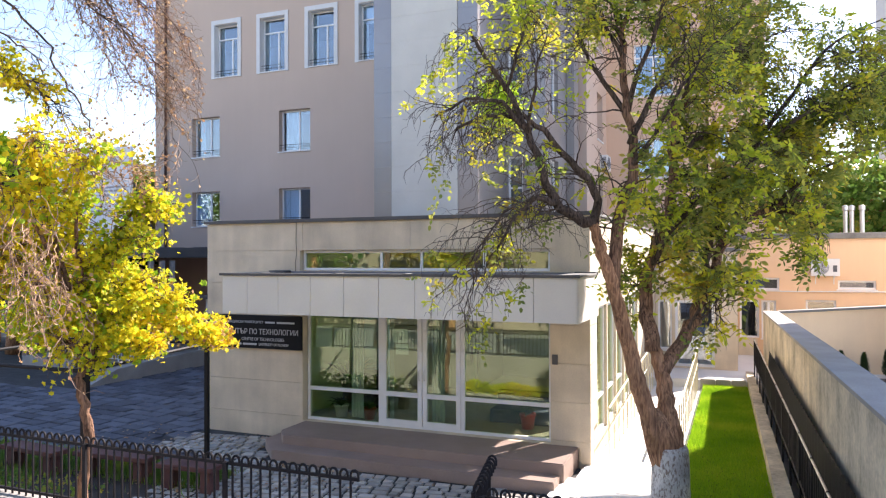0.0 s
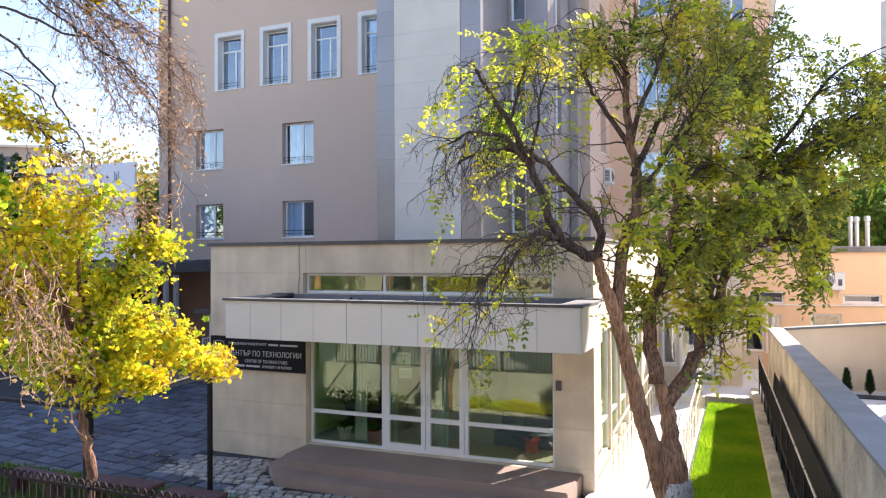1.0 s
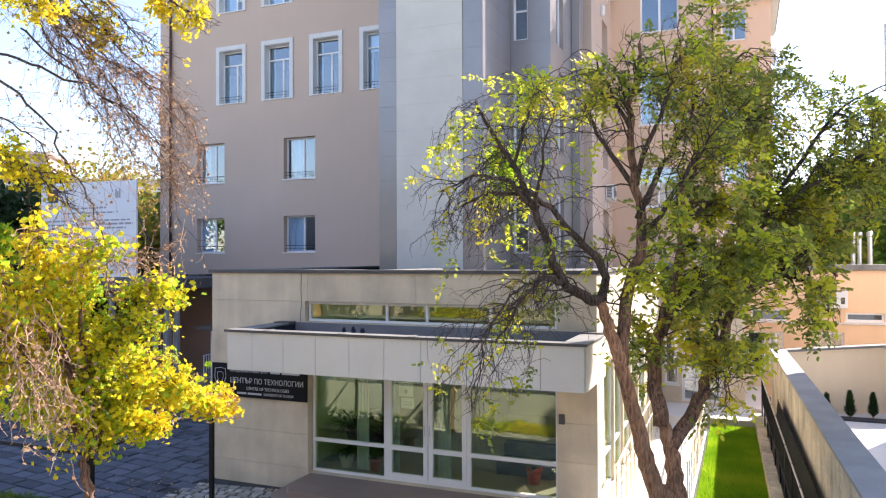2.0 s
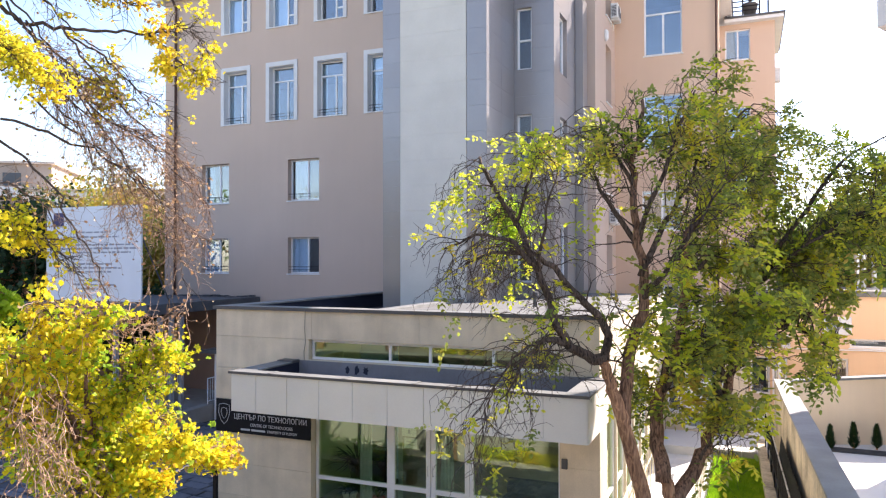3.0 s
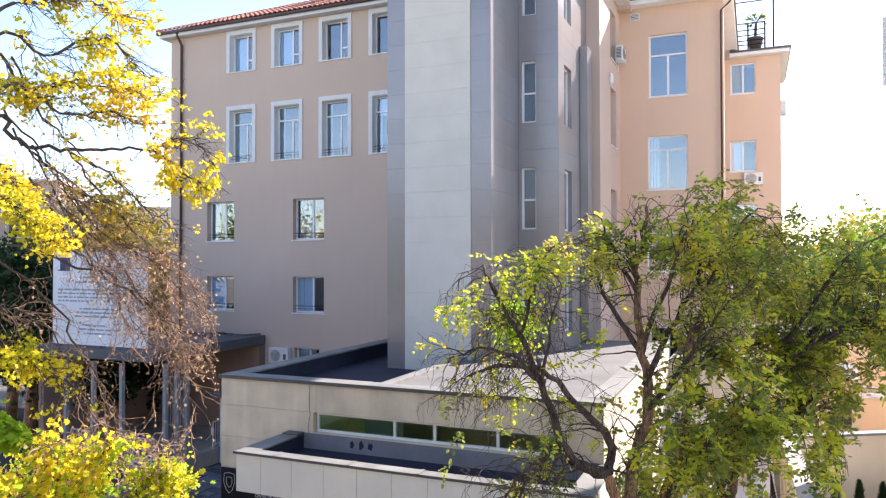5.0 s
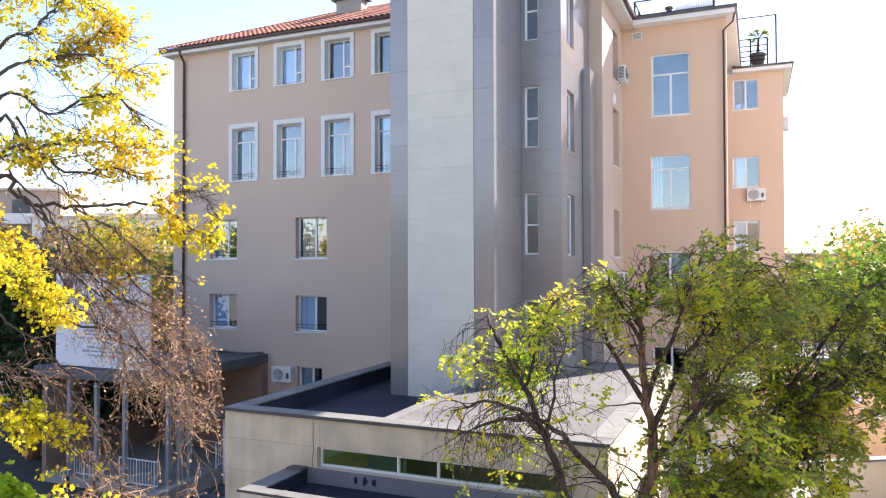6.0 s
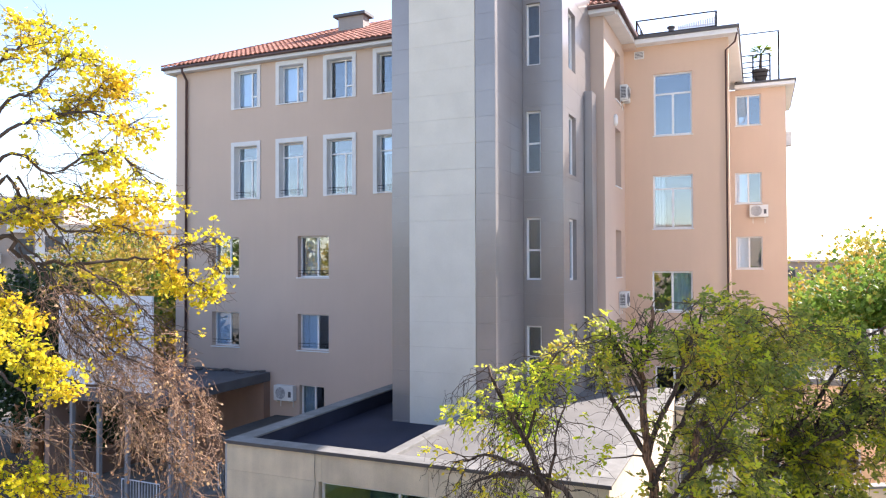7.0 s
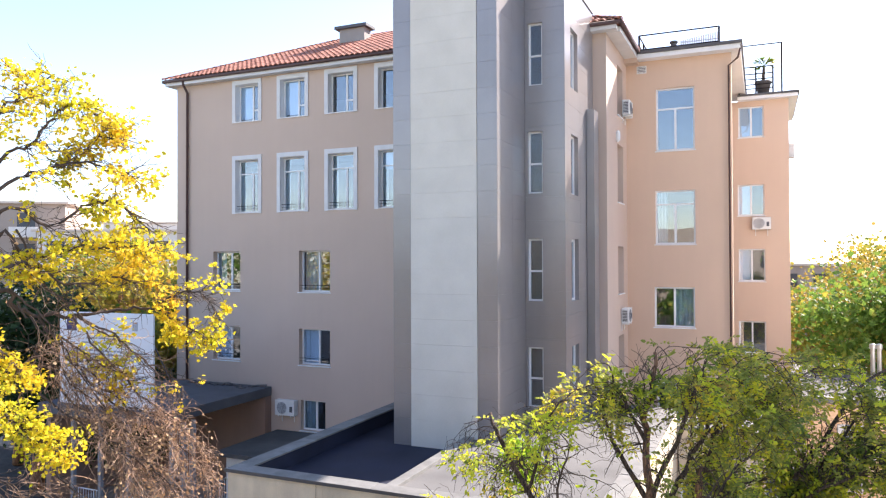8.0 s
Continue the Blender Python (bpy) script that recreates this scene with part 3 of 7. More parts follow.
# ---- right wing and rear wing ----
wing = thing("side_wing", "peach rendered side wing with large windows and a railed roof terrace", "building")
qo = [(-3.77, -2.31, 14.09, 16.57), (-3.82, -2.31, 10.39, 12.52), (-3.88, -2.35, 7.12, 8.7), (-3.8, -2.35, 3.4, 4.95)]
part("wall", wall_mesh(-4.92, -0.97, 0, 17.72, 29.79, 30.2, qo), PEACH_BOUNCE, wing, "peach rendered front wall")
bm = bmesh.new()
prism(bm, [(-1.5, 30.2), (-0.985, 30.2), (-1.36, 37.89), (-1.8, 37.89)], 0, 17.72)
part("wall", bm, PEACH_BOUNCE, wing, "peach rendered flank wall")
part("partition", boxm(((-5.3, 34.0, 0.0), (-1.4, 34.2, 17.6))), ROOM_SHADE, wing)
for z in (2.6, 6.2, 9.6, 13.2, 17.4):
    part("floor_slab", boxm(((-5.3, 30.21, z), (-1.38, 34, z + 0.2))), ROOM_SHADE, wing)
for k, (a, b, c, d) in enumerate(qo):
    window(wing, a, b, c, d, 29.79, deep=0.10, mull=0.5, transom=(0.67, 0.74, None, None)[k], bar=False, curtain=(0.0, 0.3) if k == 1 else (0.52, 0.98) if k == 2 else None)
part("soffit", boxm(((-4.41, 29.28, 17.72), (-0.62, 39.2, 17.9))), WHITE, wing, "white boxed eaves")
part("eaves_infill", boxm(((-5.3, 29.3, 17.6), (-4.42, 31.0, 18.3))), PEACH, wing)
part("roof_edge", boxm(((-4.41, 29.2, 17.9), (-0.55, 39.25, 18.02)), bevel=0.01), DARK_TRIM, wing, "dark metal roof edge")
bm = bmesh.new()
tube(bm, [(-0.6, 29.3, 17.85), (-0.72, 29.4, 17.4), (-1.06, 29.7, 17.2), (-1.06, 29.7, 0.2)], 0.038, 8)
part("downpipe", bm, GUTTER, wing, "brown downpipe on the corner", True)
bm = bmesh.new()
ring(bm, -4.5, -4.12, 17.24, 17.54, 29.755, 29.788, 0.03)
vent = part("air_vent", bm, ACW, wing, "white wall vent grille")
# dark plate gives the gaps between the slats their shade by colour
part("backing", boxm(((-4.469, 29.776, 17.271), (-4.151, 29.787, 17.509))), ACG, vent, "dark plate painted as shade behind the slats")
for k in range(4):
    part("slat", boxm(((-4.469, 29.757, 17.285 + 0.058 * k), (-4.151, 29.773, 17.312 + 0.058 * k))), ACW, vent)
rear = thing("rear_wing", "peach rendered rear wing with small windows and a terrace", "building")
no = [(-0.95, 0.19, 15.66, 17.15), (-1.0, 0.19, 11.88, 13.38), (-0.98, 0.2, 8.72, 10.28), (-1.0, 0.21, 5.25, 6.8)]
part("wall", wall_mesh(-1.9, 1.27, 0, 17.4, 37.9, 38.3, no), PEACH_R, rear, "peach rendered front wall")
part("wall", boxm(((0.87, 38.3, 0), (1.27, 44, 17.4))), PEACH_R, rear)
part("partition", boxm(((-0.96, 40.0, 0.0), (0.86, 40.2, 17.4))), ROOM_SHADE, rear)
for k, (a, b, c, d) in enumerate(no):
    window(rear, a, b, c, d, 37.9, deep=0.12, mull=0.5, bar=False, blind=(0, 0.5, 0.95) if k < 3 else None)
part("soffit", boxm(((-0.96, 37.45, 17.4), (1.65, 44.2, 17.56))), WHITE, rear, "white boxed eaves")
part("roof_edge", boxm(((-0.96, 37.38, 17.56), (1.72, 44.25, 17.66)), bevel=0.01), DARK_TRIM, rear, "dark metal roof edge")
air_conditioner(0.05, 37.9, 11.2)
bm = boxm(((1.28, 39.2, 14.75), (1.55, 39.7, 15.45)), bevel=0.02)
part("meter_box", bm, ACM, rear, "grey box on the flank wall")


def terrace_rail(name, a, b, z0, z1, posts, rails, label):
    t = thing(name, label, "railing")
    a, b = Vector(a), Vector(b)
    for i in range(posts):
        p = a.lerp(b, i / (posts - 1))
        bm = bmesh.new()
        tube(bm, [(p.x, p.y, z0), (p.x, p.y, z1)], 0.04, 6)
        part("post", bm, IRON, t)
    for z in rails:
        bm = bmesh.new()
        tube(bm, [(a.x, a.y, z), (b.x, b.y, z)], 0.028, 6)
        part("rail", bm, IRON, t)
    return t


terrace_rail("terrace_railing", (-4.36, 29.5), (-1.38, 29.5), 18.02, 18.70, 2, (18.69, 18.12), "thin dark metal terrace railing on the flat roof")
terrace_rail("terrace_railing", (-4.36, 29.55), (-4.36, 33.0), 18.02, 18.70, 4, (18.69, 18.3), "thin dark metal terrace railing on the flat roof")
terrace_rail("terrace_railing", (-0.88, 37.6), (0.98, 37.6), 17.66, 20.02, 2, (20.0,), "tall dark metal frame on the rear terrace")
terrace_rail("terrace_railing", (-0.88, 37.5), (0.6, 37.5), 17.66, 18.95, 3, (18.93, 18.6, 18.35, 18.1, 17.9), "thin dark metal terrace railing on the flat roof")
bm = bmesh.new()
lathe(bm, (-3.06, 29.75, 18.02), [(0.11, 0), (0.11, 0.28), (0.16, 0.29), (0.16, 0.36), (0.02, 0.37)], 10)
tagged(part("roof_vent", bm, DARK_TRIM), "dark metal roof vent pipe with a cap", "vent")
t = thing("roof_screen", "pale slatted screen on the roof terrace", "screen")
for i in range(17):
    part("slat", boxm(((-2.86 + 0.085 * i, 30.2, 18.03), (-2.80 + 0.085 * i, 30.23, 18.52 + 0.012 * i))), RAIL_W, t)
for z in (18.15, 18.42):
    part("rail", boxm(((-2.86, 30.231, z), (-1.42, 30.26, z + 0.05))), RAIL_W, t)

# ---- stair tower ----
tower = thing("stair_tower", "stair tower clad in pale stone and dark grey composite panels", "tower")
part("core", boxm(((-9.88, 19.04, 0.0), (-6.68, FY - 0.004, 22.5))), GREY_P, tower, "dark grey tower core")
tw_holes = [(-6.55, -6.09, 15.18, 17.12), (-6.57, -6.09, 11.84, 13.76), (-6.58, -6.10, 8.53, 10.45), (-6.59, -6.10, 5.25, 7.12)]
part("wall", wall_mesh(-6.675, -5.42, 0, 18.5, 21.62, 21.9, tw_holes), GREY_P, tower, "dark grey wall with narrow windows")
side_holes = [(22.35, 23.3, 15.2, 17.1), (22.35, 23.3, 11.85, 13.75), (22.35, 23.3, 8.5, 10.45), (22.35, 23.3, 5.3, 7.1)]
part("wall", wall_mesh(21.9, FY - 0.004, 0, 18.5, -5.42, -5.7, side_holes, "y"), GREY_P, tower, "dark grey flank wall")
part("roof_slab", boxm(((-6.67, 21.6, 18.5), (-5.36, FY - 0.01, 18.62))), DARK_TRIM, tower)
# added blocker: stops sun shining through the tower and darkens its windows
part("partition", boxm(((-6.67, 22.3, 0.0), (-5.72, 22.34, 18.4))), ROOM_SHADE, tower)
for a, b, c, d in tw_holes:
    window(tower, a, b, c, d, 21.58, deep=0.12, transom=0.48, fw=0.058, sill=False, bar=False)
for a, b, c, d in side_holes:
    window(tower, a, b, c, d, -5.38, "y", deep=0.14, fw=0.07, sill=False, bar=False, inn=-1)

# ---- entrance block ----
EX0, EX1, EY = -11.65, -2.6, 13.85
entry = thing("entrance_block", "low flat-roofed entrance block clad in cream stone panels", "building")
g_hole, c_hole = (-9.0, -3.37, 0.38, 2.95), (-9.07, -3.37, 3.72, 4.17)
part("wall", wall_mesh(EX0 + 0.03, EX1 - 0.03, -0.05, 4.82, EY + 0.04, EY + 0.34, [g_hole, c_hole]), CREAM, entry, "cream stone front wall")
r_holes = [(14.55, 15.72, 0.40, 3.0), (15.82, 16.99, 0.40, 3.0), (17.09, 18.26, 0.40, 3.0), (18.36, 19.53, 0.40, 3.0), (19.63, 20.8, 0.40, 3.0)]
part("wall", wall_mesh(EY + 0.34, 25.3, -0.05, 4.82, EX1 - 0.03, EX1 - 0.33, r_holes, "y"), CREAM, entry, "cream stone flank wall")
part("wall", boxm(((EX0 + 0.03, EY + 0.34, -0.05), (EX0 + 0.33, FY - 0.01, 4.82))), CREAM, entry)
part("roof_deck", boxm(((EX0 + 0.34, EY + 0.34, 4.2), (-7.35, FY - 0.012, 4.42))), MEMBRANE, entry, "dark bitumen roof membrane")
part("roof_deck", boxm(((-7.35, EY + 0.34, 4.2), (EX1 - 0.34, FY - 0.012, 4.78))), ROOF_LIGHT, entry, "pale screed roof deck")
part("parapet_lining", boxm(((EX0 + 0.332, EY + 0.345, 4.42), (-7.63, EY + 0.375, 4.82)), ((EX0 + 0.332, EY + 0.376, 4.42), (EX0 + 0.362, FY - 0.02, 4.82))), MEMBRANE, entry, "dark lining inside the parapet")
part("upstand", boxm(((-7.62, EY + 0.38, 4.42), (-7.352, 18.98, 4.86)), bevel=0.01), COPING, entry, "pale roof upstand")
rnd = random.Random(17)
for k in range(7):
    a, b = EX0 - 0.05 + 1.307 * k, EX0 - 0.05 + 1.307 * (k + 1)
    lift = rnd.uniform(0.0, 0.008)
    part("coping", boxm(((a + 0.002, EY - 0.05, 4.825), (b - 0.002, EY + 0.42, 4.868 + lift)), bevel=0.008), COPING, entry, "weathered zinc coping sheet on the parapet")
for x0, x1 in ((EX0 - 0.05, EX0 + 0.42), (EX1 - 0.42, EX1 + 0.05)):
    for k in range(8):
        a, b = EY + 0.425 + 1.36 * k, EY + 0.425 + 1.36 * (k + 1)
        lift = rnd.uniform(0.0, 0.010)
        part("coping", boxm(((x0, a + 0.002, 4.825), (x1, b - 0.002, 4.868 + lift)), bevel=0.008), COPING, entry, "weathered zinc coping sheet on the parapet")
bm = bmesh.new()
box(bm, (EX0 - 0.06, EY - 0.065, 4.80), (EX1 + 0.06, EY - 0.051, 4.875))
part("drip_edge", bm, DARK_TRIM, entry, "dark metal drip edge")
# roof clutter
bm = bmesh.new()
lathe(bm, (-4.9, 17.6, 4.78), [(0.05, 0), (0.05, 0.25), (0.10, 0.27), (0.10, 0.36), (0.02, 0.38)], 10)
tagged(part("roof_vent", bm, DARK_TRIM), "small dark roof vent on the entrance block", "vent")
bm = bmesh.new()
tube(bm, [(-9.16, EY - 0.008, 4.80), (-9.17, EY - 0.008, 4.4), (-9.15, EY - 0.008, 4.1), (-9.19, EY - 0.008, 3.9), (-9.18, EY - 0.008, 3.705)], 0.005, 6)
tagged(part("cable", bm, DARK_TRIM), "thin dark cable hanging down the cream wall", "cable")
# lobby
part("lobby_floor", boxm(((-9.3, EY + 0.36, 0.1), (EX1 - 0.34, 21.3, 0.36))), LOBBY_F, entry, "dark tiled lobby floor")
part("lobby_wall", boxm(((-9.6, EY + 0.36, 0.36), (-9.3, 19.0, 4.19))), LOBBY_W, entry, "yellow-green lobby wall")
part("lobby_wall", boxm(((-9.29, 16.6, 0.361), (-8.3, 16.8, 4.19))), LOBBY_B, entry, "blue lobby wall")
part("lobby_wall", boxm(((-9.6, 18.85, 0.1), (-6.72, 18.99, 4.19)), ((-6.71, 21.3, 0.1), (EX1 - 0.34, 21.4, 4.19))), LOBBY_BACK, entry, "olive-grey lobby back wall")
part("lobby_ceiling", boxm(((-9.29, 14.25, 4.14), (EX1 - 0.35, 18.84, 4.19)), ((-6.7, 18.85, 4.14), (EX1 - 0.35, 21.29, 4.19))), WHITE, entry, "white lobby ceiling")


def leaning(bm, share=0.0145):
    """A pane set leaning back a little in its frame."""
    mid = sum(v.co.z for v in bm.verts) / len(bm.verts)
    for v in bm.verts:
        v.co.y += share * (v.co.z - mid)
    return bm


def glazed_front():
    """White framed entrance front with two side lights and a double door."""
    t = thing("entrance_glazing", "white-framed glazed entrance front with a double door", "glazed entrance")
    y0, y1 = 14.02, 14.10
    xs = [-8.98, -7.10, -5.17, -3.38]
    z0, z1, zr = 0.385, 2.94, 1.09
    bm = bmesh.new()
    ring(bm, xs[0], xs[3], z0, z1, y0, y1, 0.06)
    for x in (-7.14, -5.24):
        box(bm, (x - 0.05, y0 - 0.004, z0 + 0.061), (x + 0.03, y1, z1 - 0.061))
    for a, b in ((xs[0] + 0.061, -7.191), (-5.209, xs[3] - 0.061)):
        box(bm, (a, y0, zr - 0.04), (b, y1, zr + 0.04))
    part("frame", bm, PVC, t, "white plastic frame")
    for a, b in ((xs[0] + 0.06, -7.19), (-5.21, xs[3] - 0.06)):
        for c, d in ((z0 + 0.06, zr - 0.04), (zr + 0.04, z1 - 0.06)):
            p = part("pane", leaning(boxm(((a, 14.056, c), (b, 14.064, d)))), GLASS_D, t, "clear reflecting pane")
            p.visible_shadow = False
    for a, b in ((-7.105, -6.165), (-6.15, -5.295)):
        bm = bmesh.new()
        ring(bm, a, b, z0 + 0.065, z1 - 0.065, y0 - 0.015, y1 - 0.01, 0.10)
        box(bm, (a + 0.101, y0 - 0.015, zr - 0.05), (b - 0.101, y1 - 0.01, zr + 0.05))
        leaf = part("door", bm, PVC, t, "white framed glazed door leaf")
        for c, d in ((z0 + 0.165, zr - 0.05), (zr + 0.05, z1 - 0.165)):
            p = part("pane", leaning(boxm(((a + 0.10, 14.046, c), (b - 0.10, 14.054, d)))), GLASS_D, leaf, "clear reflecting pane")
            p.visible_shadow = False
        hx = b - 0.05 if a < -7 else a + 0.05
        bm = bmesh.new()
        tube(bm, [(hx, y0 - 0.02, 1.42), (hx, y0 - 0.06, 1.42), (hx, y0 - 0.06, 1.62), (hx, y0 - 0.02, 1.62)], 0.009, 6)
        part("handle", bm, CHROME, leaf, "metal door handle")
    return t


glazed_front()
cl = thing("clerestory_window", "long low strip window above the canopy", "window")
bm = bmesh.new()
ring(bm, -9.05, -3.38, 3.725, 4.165, 13.97, 14.04, 0.055)
for x in (-7.09, -6.15, -4.75):
    box(bm, (x - 0.03, 13.97, 3.781), (x + 0.03, 14.04, 4.109))
part("frame", bm, PVC, cl, "white plastic frame")
for a, b in ((-8.99, -7.12), (-7.06, -6.18), (-6.12, -4.78), (-4.72, -3.44)):
    p = part("pane", boxm(((a, 13.996, 3.78), (b, 14.004, 4.11))), GLASS_D, cl, "clear reflecting pane")
    p.visible_shadow = False
for a, b, c, d in r_holes:
    window(entry, a, b, c, d, EX1, "y", deep=0.06, transom=0.28, inn=-1, bar=False, sill=False, glass_m=GLASS_D)

# canopy
can = thing("entrance_canopy", "flat entrance canopy faced with white panels", "canopy")
CX0, CX1, CY0 = -9.68, -2.45, 11.98
part("deck", boxm(((CX0 + 0.03, CY0 + 0.03, 2.93), (CX1 - 0.03, EY + 0.03, 3.36))), MEMBRANE, can, "dark canopy deck")
part("ceiling", boxm(((CX0 + 0.02, CY0 + 0.02, 2.90), (CX1 - 0.02, EY + 0.03, 2.928))), CANOPY_P, can, "white canopy soffit")
seams = [CX0] + [-9.07 + 0.7345 * i for i in range(9)] + [CX1]
for a, b in zip(seams, seams[1:]):
    part("panel", boxm(((a + 0.004, CY0 - 0.012, 2.895), (b - 0.004, CY0 + 0.019, 3.655)), bevel=0.004), CANOPY_P, can)
for sx in (CX0, CX1):
    for k in range(3):
        y = CY0 + 0.02 + k * 0.62
        x0, x1 = (sx - 0.012, sx + 0.019) if sx == CX0 else (sx - 0.019, sx + 0.012)
        part("panel", boxm(((x0, y + 0.004, 2.895), (x1, min(y + 0.616, EY - 0.003), 3.655))), CANOPY_P, can)
rnd = random.Random(23)
edges = [CX0 - 0.04, -8.75, -7.05, -5.6, -4.1, CX1 + 0.04]
for a, b in zip(edges, edges[1:]):
    lift = rnd.uniform(0.0, 0.008)
    sheet = part("coping", boxm(((a + 0.001, CY0 - 0.04, 3.662), (b - 0.001, CY0 + 0.27, 3.694 + lift)), bevel=0.006), COPING, can, "weathered zinc coping sheet round the canopy")
    if b < CX1:
        part("seam", boxm(((b - 0.035, CY0 - 0.035, 3.7045), (b + 0.035, CY0 + 0.265, 3.7125)), bevel=0.003), COPING, sheet, "raised lap seam of pale sealant")
for x0, x1 in ((CX0 - 0.04, CX0 + 0.40), (CX1 - 0.40, CX1 + 0.04)):
    part("coping", boxm(((x0, CY0 + 0.273, 3.662), (x1, EY - 0.30, 3.70)), bevel=0.008), COPING, can, "weathered zinc coping sheet round the canopy")
    part("coping", boxm(((x0 + 0.02, EY - 0.297, 3.662), (x1 - 0.02, EY - 0.02, 3.725)), bevel=0.008), DARK_TRIM, can, "dark patched end of the coping")
part("lining", boxm(((CX0 + 0.372, EY - 0.02, 3.361), (CX1 - 0.372, EY - 0.004, 3.705))), LINING, can, "grey painted lining under the strip window")
for x in (-8.06, -7.83, -7.60):
    bm = bmesh.new()
    shift = rnd.uniform(0, 9)
    rim = [(0.045 + 0.05 * abs(noise.noise(Vector((2.2 * math.cos(k * math.tau / 22), 2.2 * math.sin(k * math.tau / 22), shift)))) * 2, k * math.tau / 22) for k in range(22)]
    lo, hi = [[bm.verts.new((x + 0.8 * r * math.cos(a), y, 3.55 + 1.3 * r * math.sin(a))) for r, a in rim] for y in (EY - 0.0235, EY - 0.0205)]
    bm.faces.new(lo)
    for k in range(22):
        bm.faces.new((lo[k], lo[(k + 1) % 22], hi[(k + 1) % 22], hi[k]))
    part("tar_stain", bm, MEMBRANE, can, "black smear of tar on the lining")
part("drip_edge", boxm(((CX0 - 0.05, CY0 - 0.052, 3.655), (CX1 + 0.05, CY0 - 0.041, 3.705))), DARK_TRIM, can, "dark metal drip edge")
part("upstand", boxm(((CX0 + 0.03, CY0 + 0.03, 3.36), (CX1 - 0.03, CY0 + 0.25, 3.661)), ((CX0 + 0.03, CY0 + 0.251, 3.36), (CX0 + 0.37, EY, 3.661)), ((CX1 - 0.37, CY0 + 0.251, 3.36), (CX1 - 0.03, EY, 3.661))), MEMBRANE, can)

# steps and platform
steps = tagged(new("entrance_steps"), "brown-grey tiled entrance platform with two steps", "steps", kind="structure")
bm = bmesh.new()
prism(bm, [(-8.95, 13.99), (-8.95, 12.95), (-8.66, 12.6), (-2.84, 12.6), (-2.84, 13.99)], -0.03, 0.378)
bmesh.ops.bevel(bm, geom=bm.edges[:], offset=0.018, segments=2, affect="EDGES")
part("platform", bm, STEP, steps)
bm = bmesh.new()
prism(bm, [(-9.28, 13.99), (-9.28, 12.85), (-8.60, 12.12), (-2.9, 12.12), (-2.9, 12.598), (-8.665, 12.598), (-8.952, 12.95), (-8.952, 13.99)], -0.03, 0.19)
bmesh.ops.bevel(bm, geom=bm.edges[:], offset=0.015, segments=2, affect="EDGES")
part("step", bm, STEP, steps)

# ---- back block beyond the walkway, low peach building ----
back = thing("back_block", "cream rendered low block with a white glazed door", "building")
bh = [(-1.95, -0.72, 0.36, 2.55), (-2.5, -2.05, 0.9, 2.55)]
part("wall", wall_mesh(-2.58, -0.02, -0.05, 4.15, 25.32, 25.6, bh), CREAM, back, "cream front wall")
part("wall", boxm(((-0.32, 25.6, -0.05), (-0.02, 29.48, 4.15))), CREAM, back)
part("roof_deck", boxm(((-2.6, 25.22, 4.151), (0.08, 29.48, 4.28)), bevel=0.01), COPING, back, "pale flat roof edge")
part("partition", boxm(((-2.57, 27.5, 0), (-0.33, 27.6, 4.15))), ROOM_SHADE, back)
window(back, *bh[0], 25.32, deep=0.06, mull=0.5, transom=0.33, fw=0.09, sill=False, bar=False)
window(back, *bh[1], 25.32, deep=0.06, sill=True, bar=False)
low = thing("low_annex", "single-storey peach building with a white roof edge", "building")
lh = [(0.2, 1.41, 2.74, 3.2), (0.05, 0.72, 0.95, 2.36), (0.80, 1.30, 0.95, 2.36), (2.28, 3.27, 1.55, 2.40), (3.32, 4.52, 2.80, 3.12)]
part("wall", wall_mesh(-0.01, 12.0, -0.05, 4.62, 29.5, 29.8, lh), PEACH_LOW, low, "peach rendered front wall")
part("roof_edge", boxm(((-0.05, 29.38, 4.621), (12.0, 29.8, 4.83)), bevel=0.015), COPING, low, "pale grey roof edge")
part("roof_deck", boxm(((-0.05, 29.801, 4.621), (12.0, 36, 4.75))), GRAVEL, low, "grey flat roof deck")
part("partition", boxm(((0, 31.5, 0), (12, 31.6, 4.6))), ROOM_SHADE, low)
part("dado", boxm(((-0.01, 29.46, -0.05), (0.66, 29.498, 0.94))), CREAM, low, "cream plinth under the window")
for k, h in enumerate(lh):
    window(low, *h, 29.5, deep=0.08, mull=None if k != 2 else 0.5, fw=0.07, bar=False, sill=k != 1)
bm = bmesh.new()
tube(bm, [(1.45, 29.46, 2.70), (5.0, 29.46, 2.73)], 0.022, 6)
part("pipe", bm, WHITE, low, "thin white pipe along the wall")
air_conditioner(2.9, 29.5, 3.28, w=0.92, h=0.62)
for x in (4.32, 4.56, 4.95):
    bm = bmesh.new()
    lathe(bm, (x, 35.6, 4.751), [(0.095, 0), (0.095, 1.2), (0.13, 1.22), (0.13, 1.4), (0.04, 1.44)], 12)
    tagged(part("flue", bm, CHROME), "shiny steel flue pipe on the flat roof", "flue", "steel flues")

# ---- retaining wall and neighbouring yard ----
def slanted(bm, sections):
    """A body through quad sections."""
    rows = [[bm.verts.new(p) for p in s] for s in sections]
    for a, b in zip(rows, rows[1:]):
        for i in range(len(a)):
            bm.faces.new((a[i], a[(i + 1) % len(a)], b[(i + 1) % len(b)], b[i]))
    bm.faces.new(rows[0][::-1])
    bm.faces.new(rows[-1])


def sec(y):
    k = (23.86 - y) / 18.86
    x, z = 0.71 + 0.478 * k, 2.344 + 0.362 * k
    w = 0.40
    return x, w, z


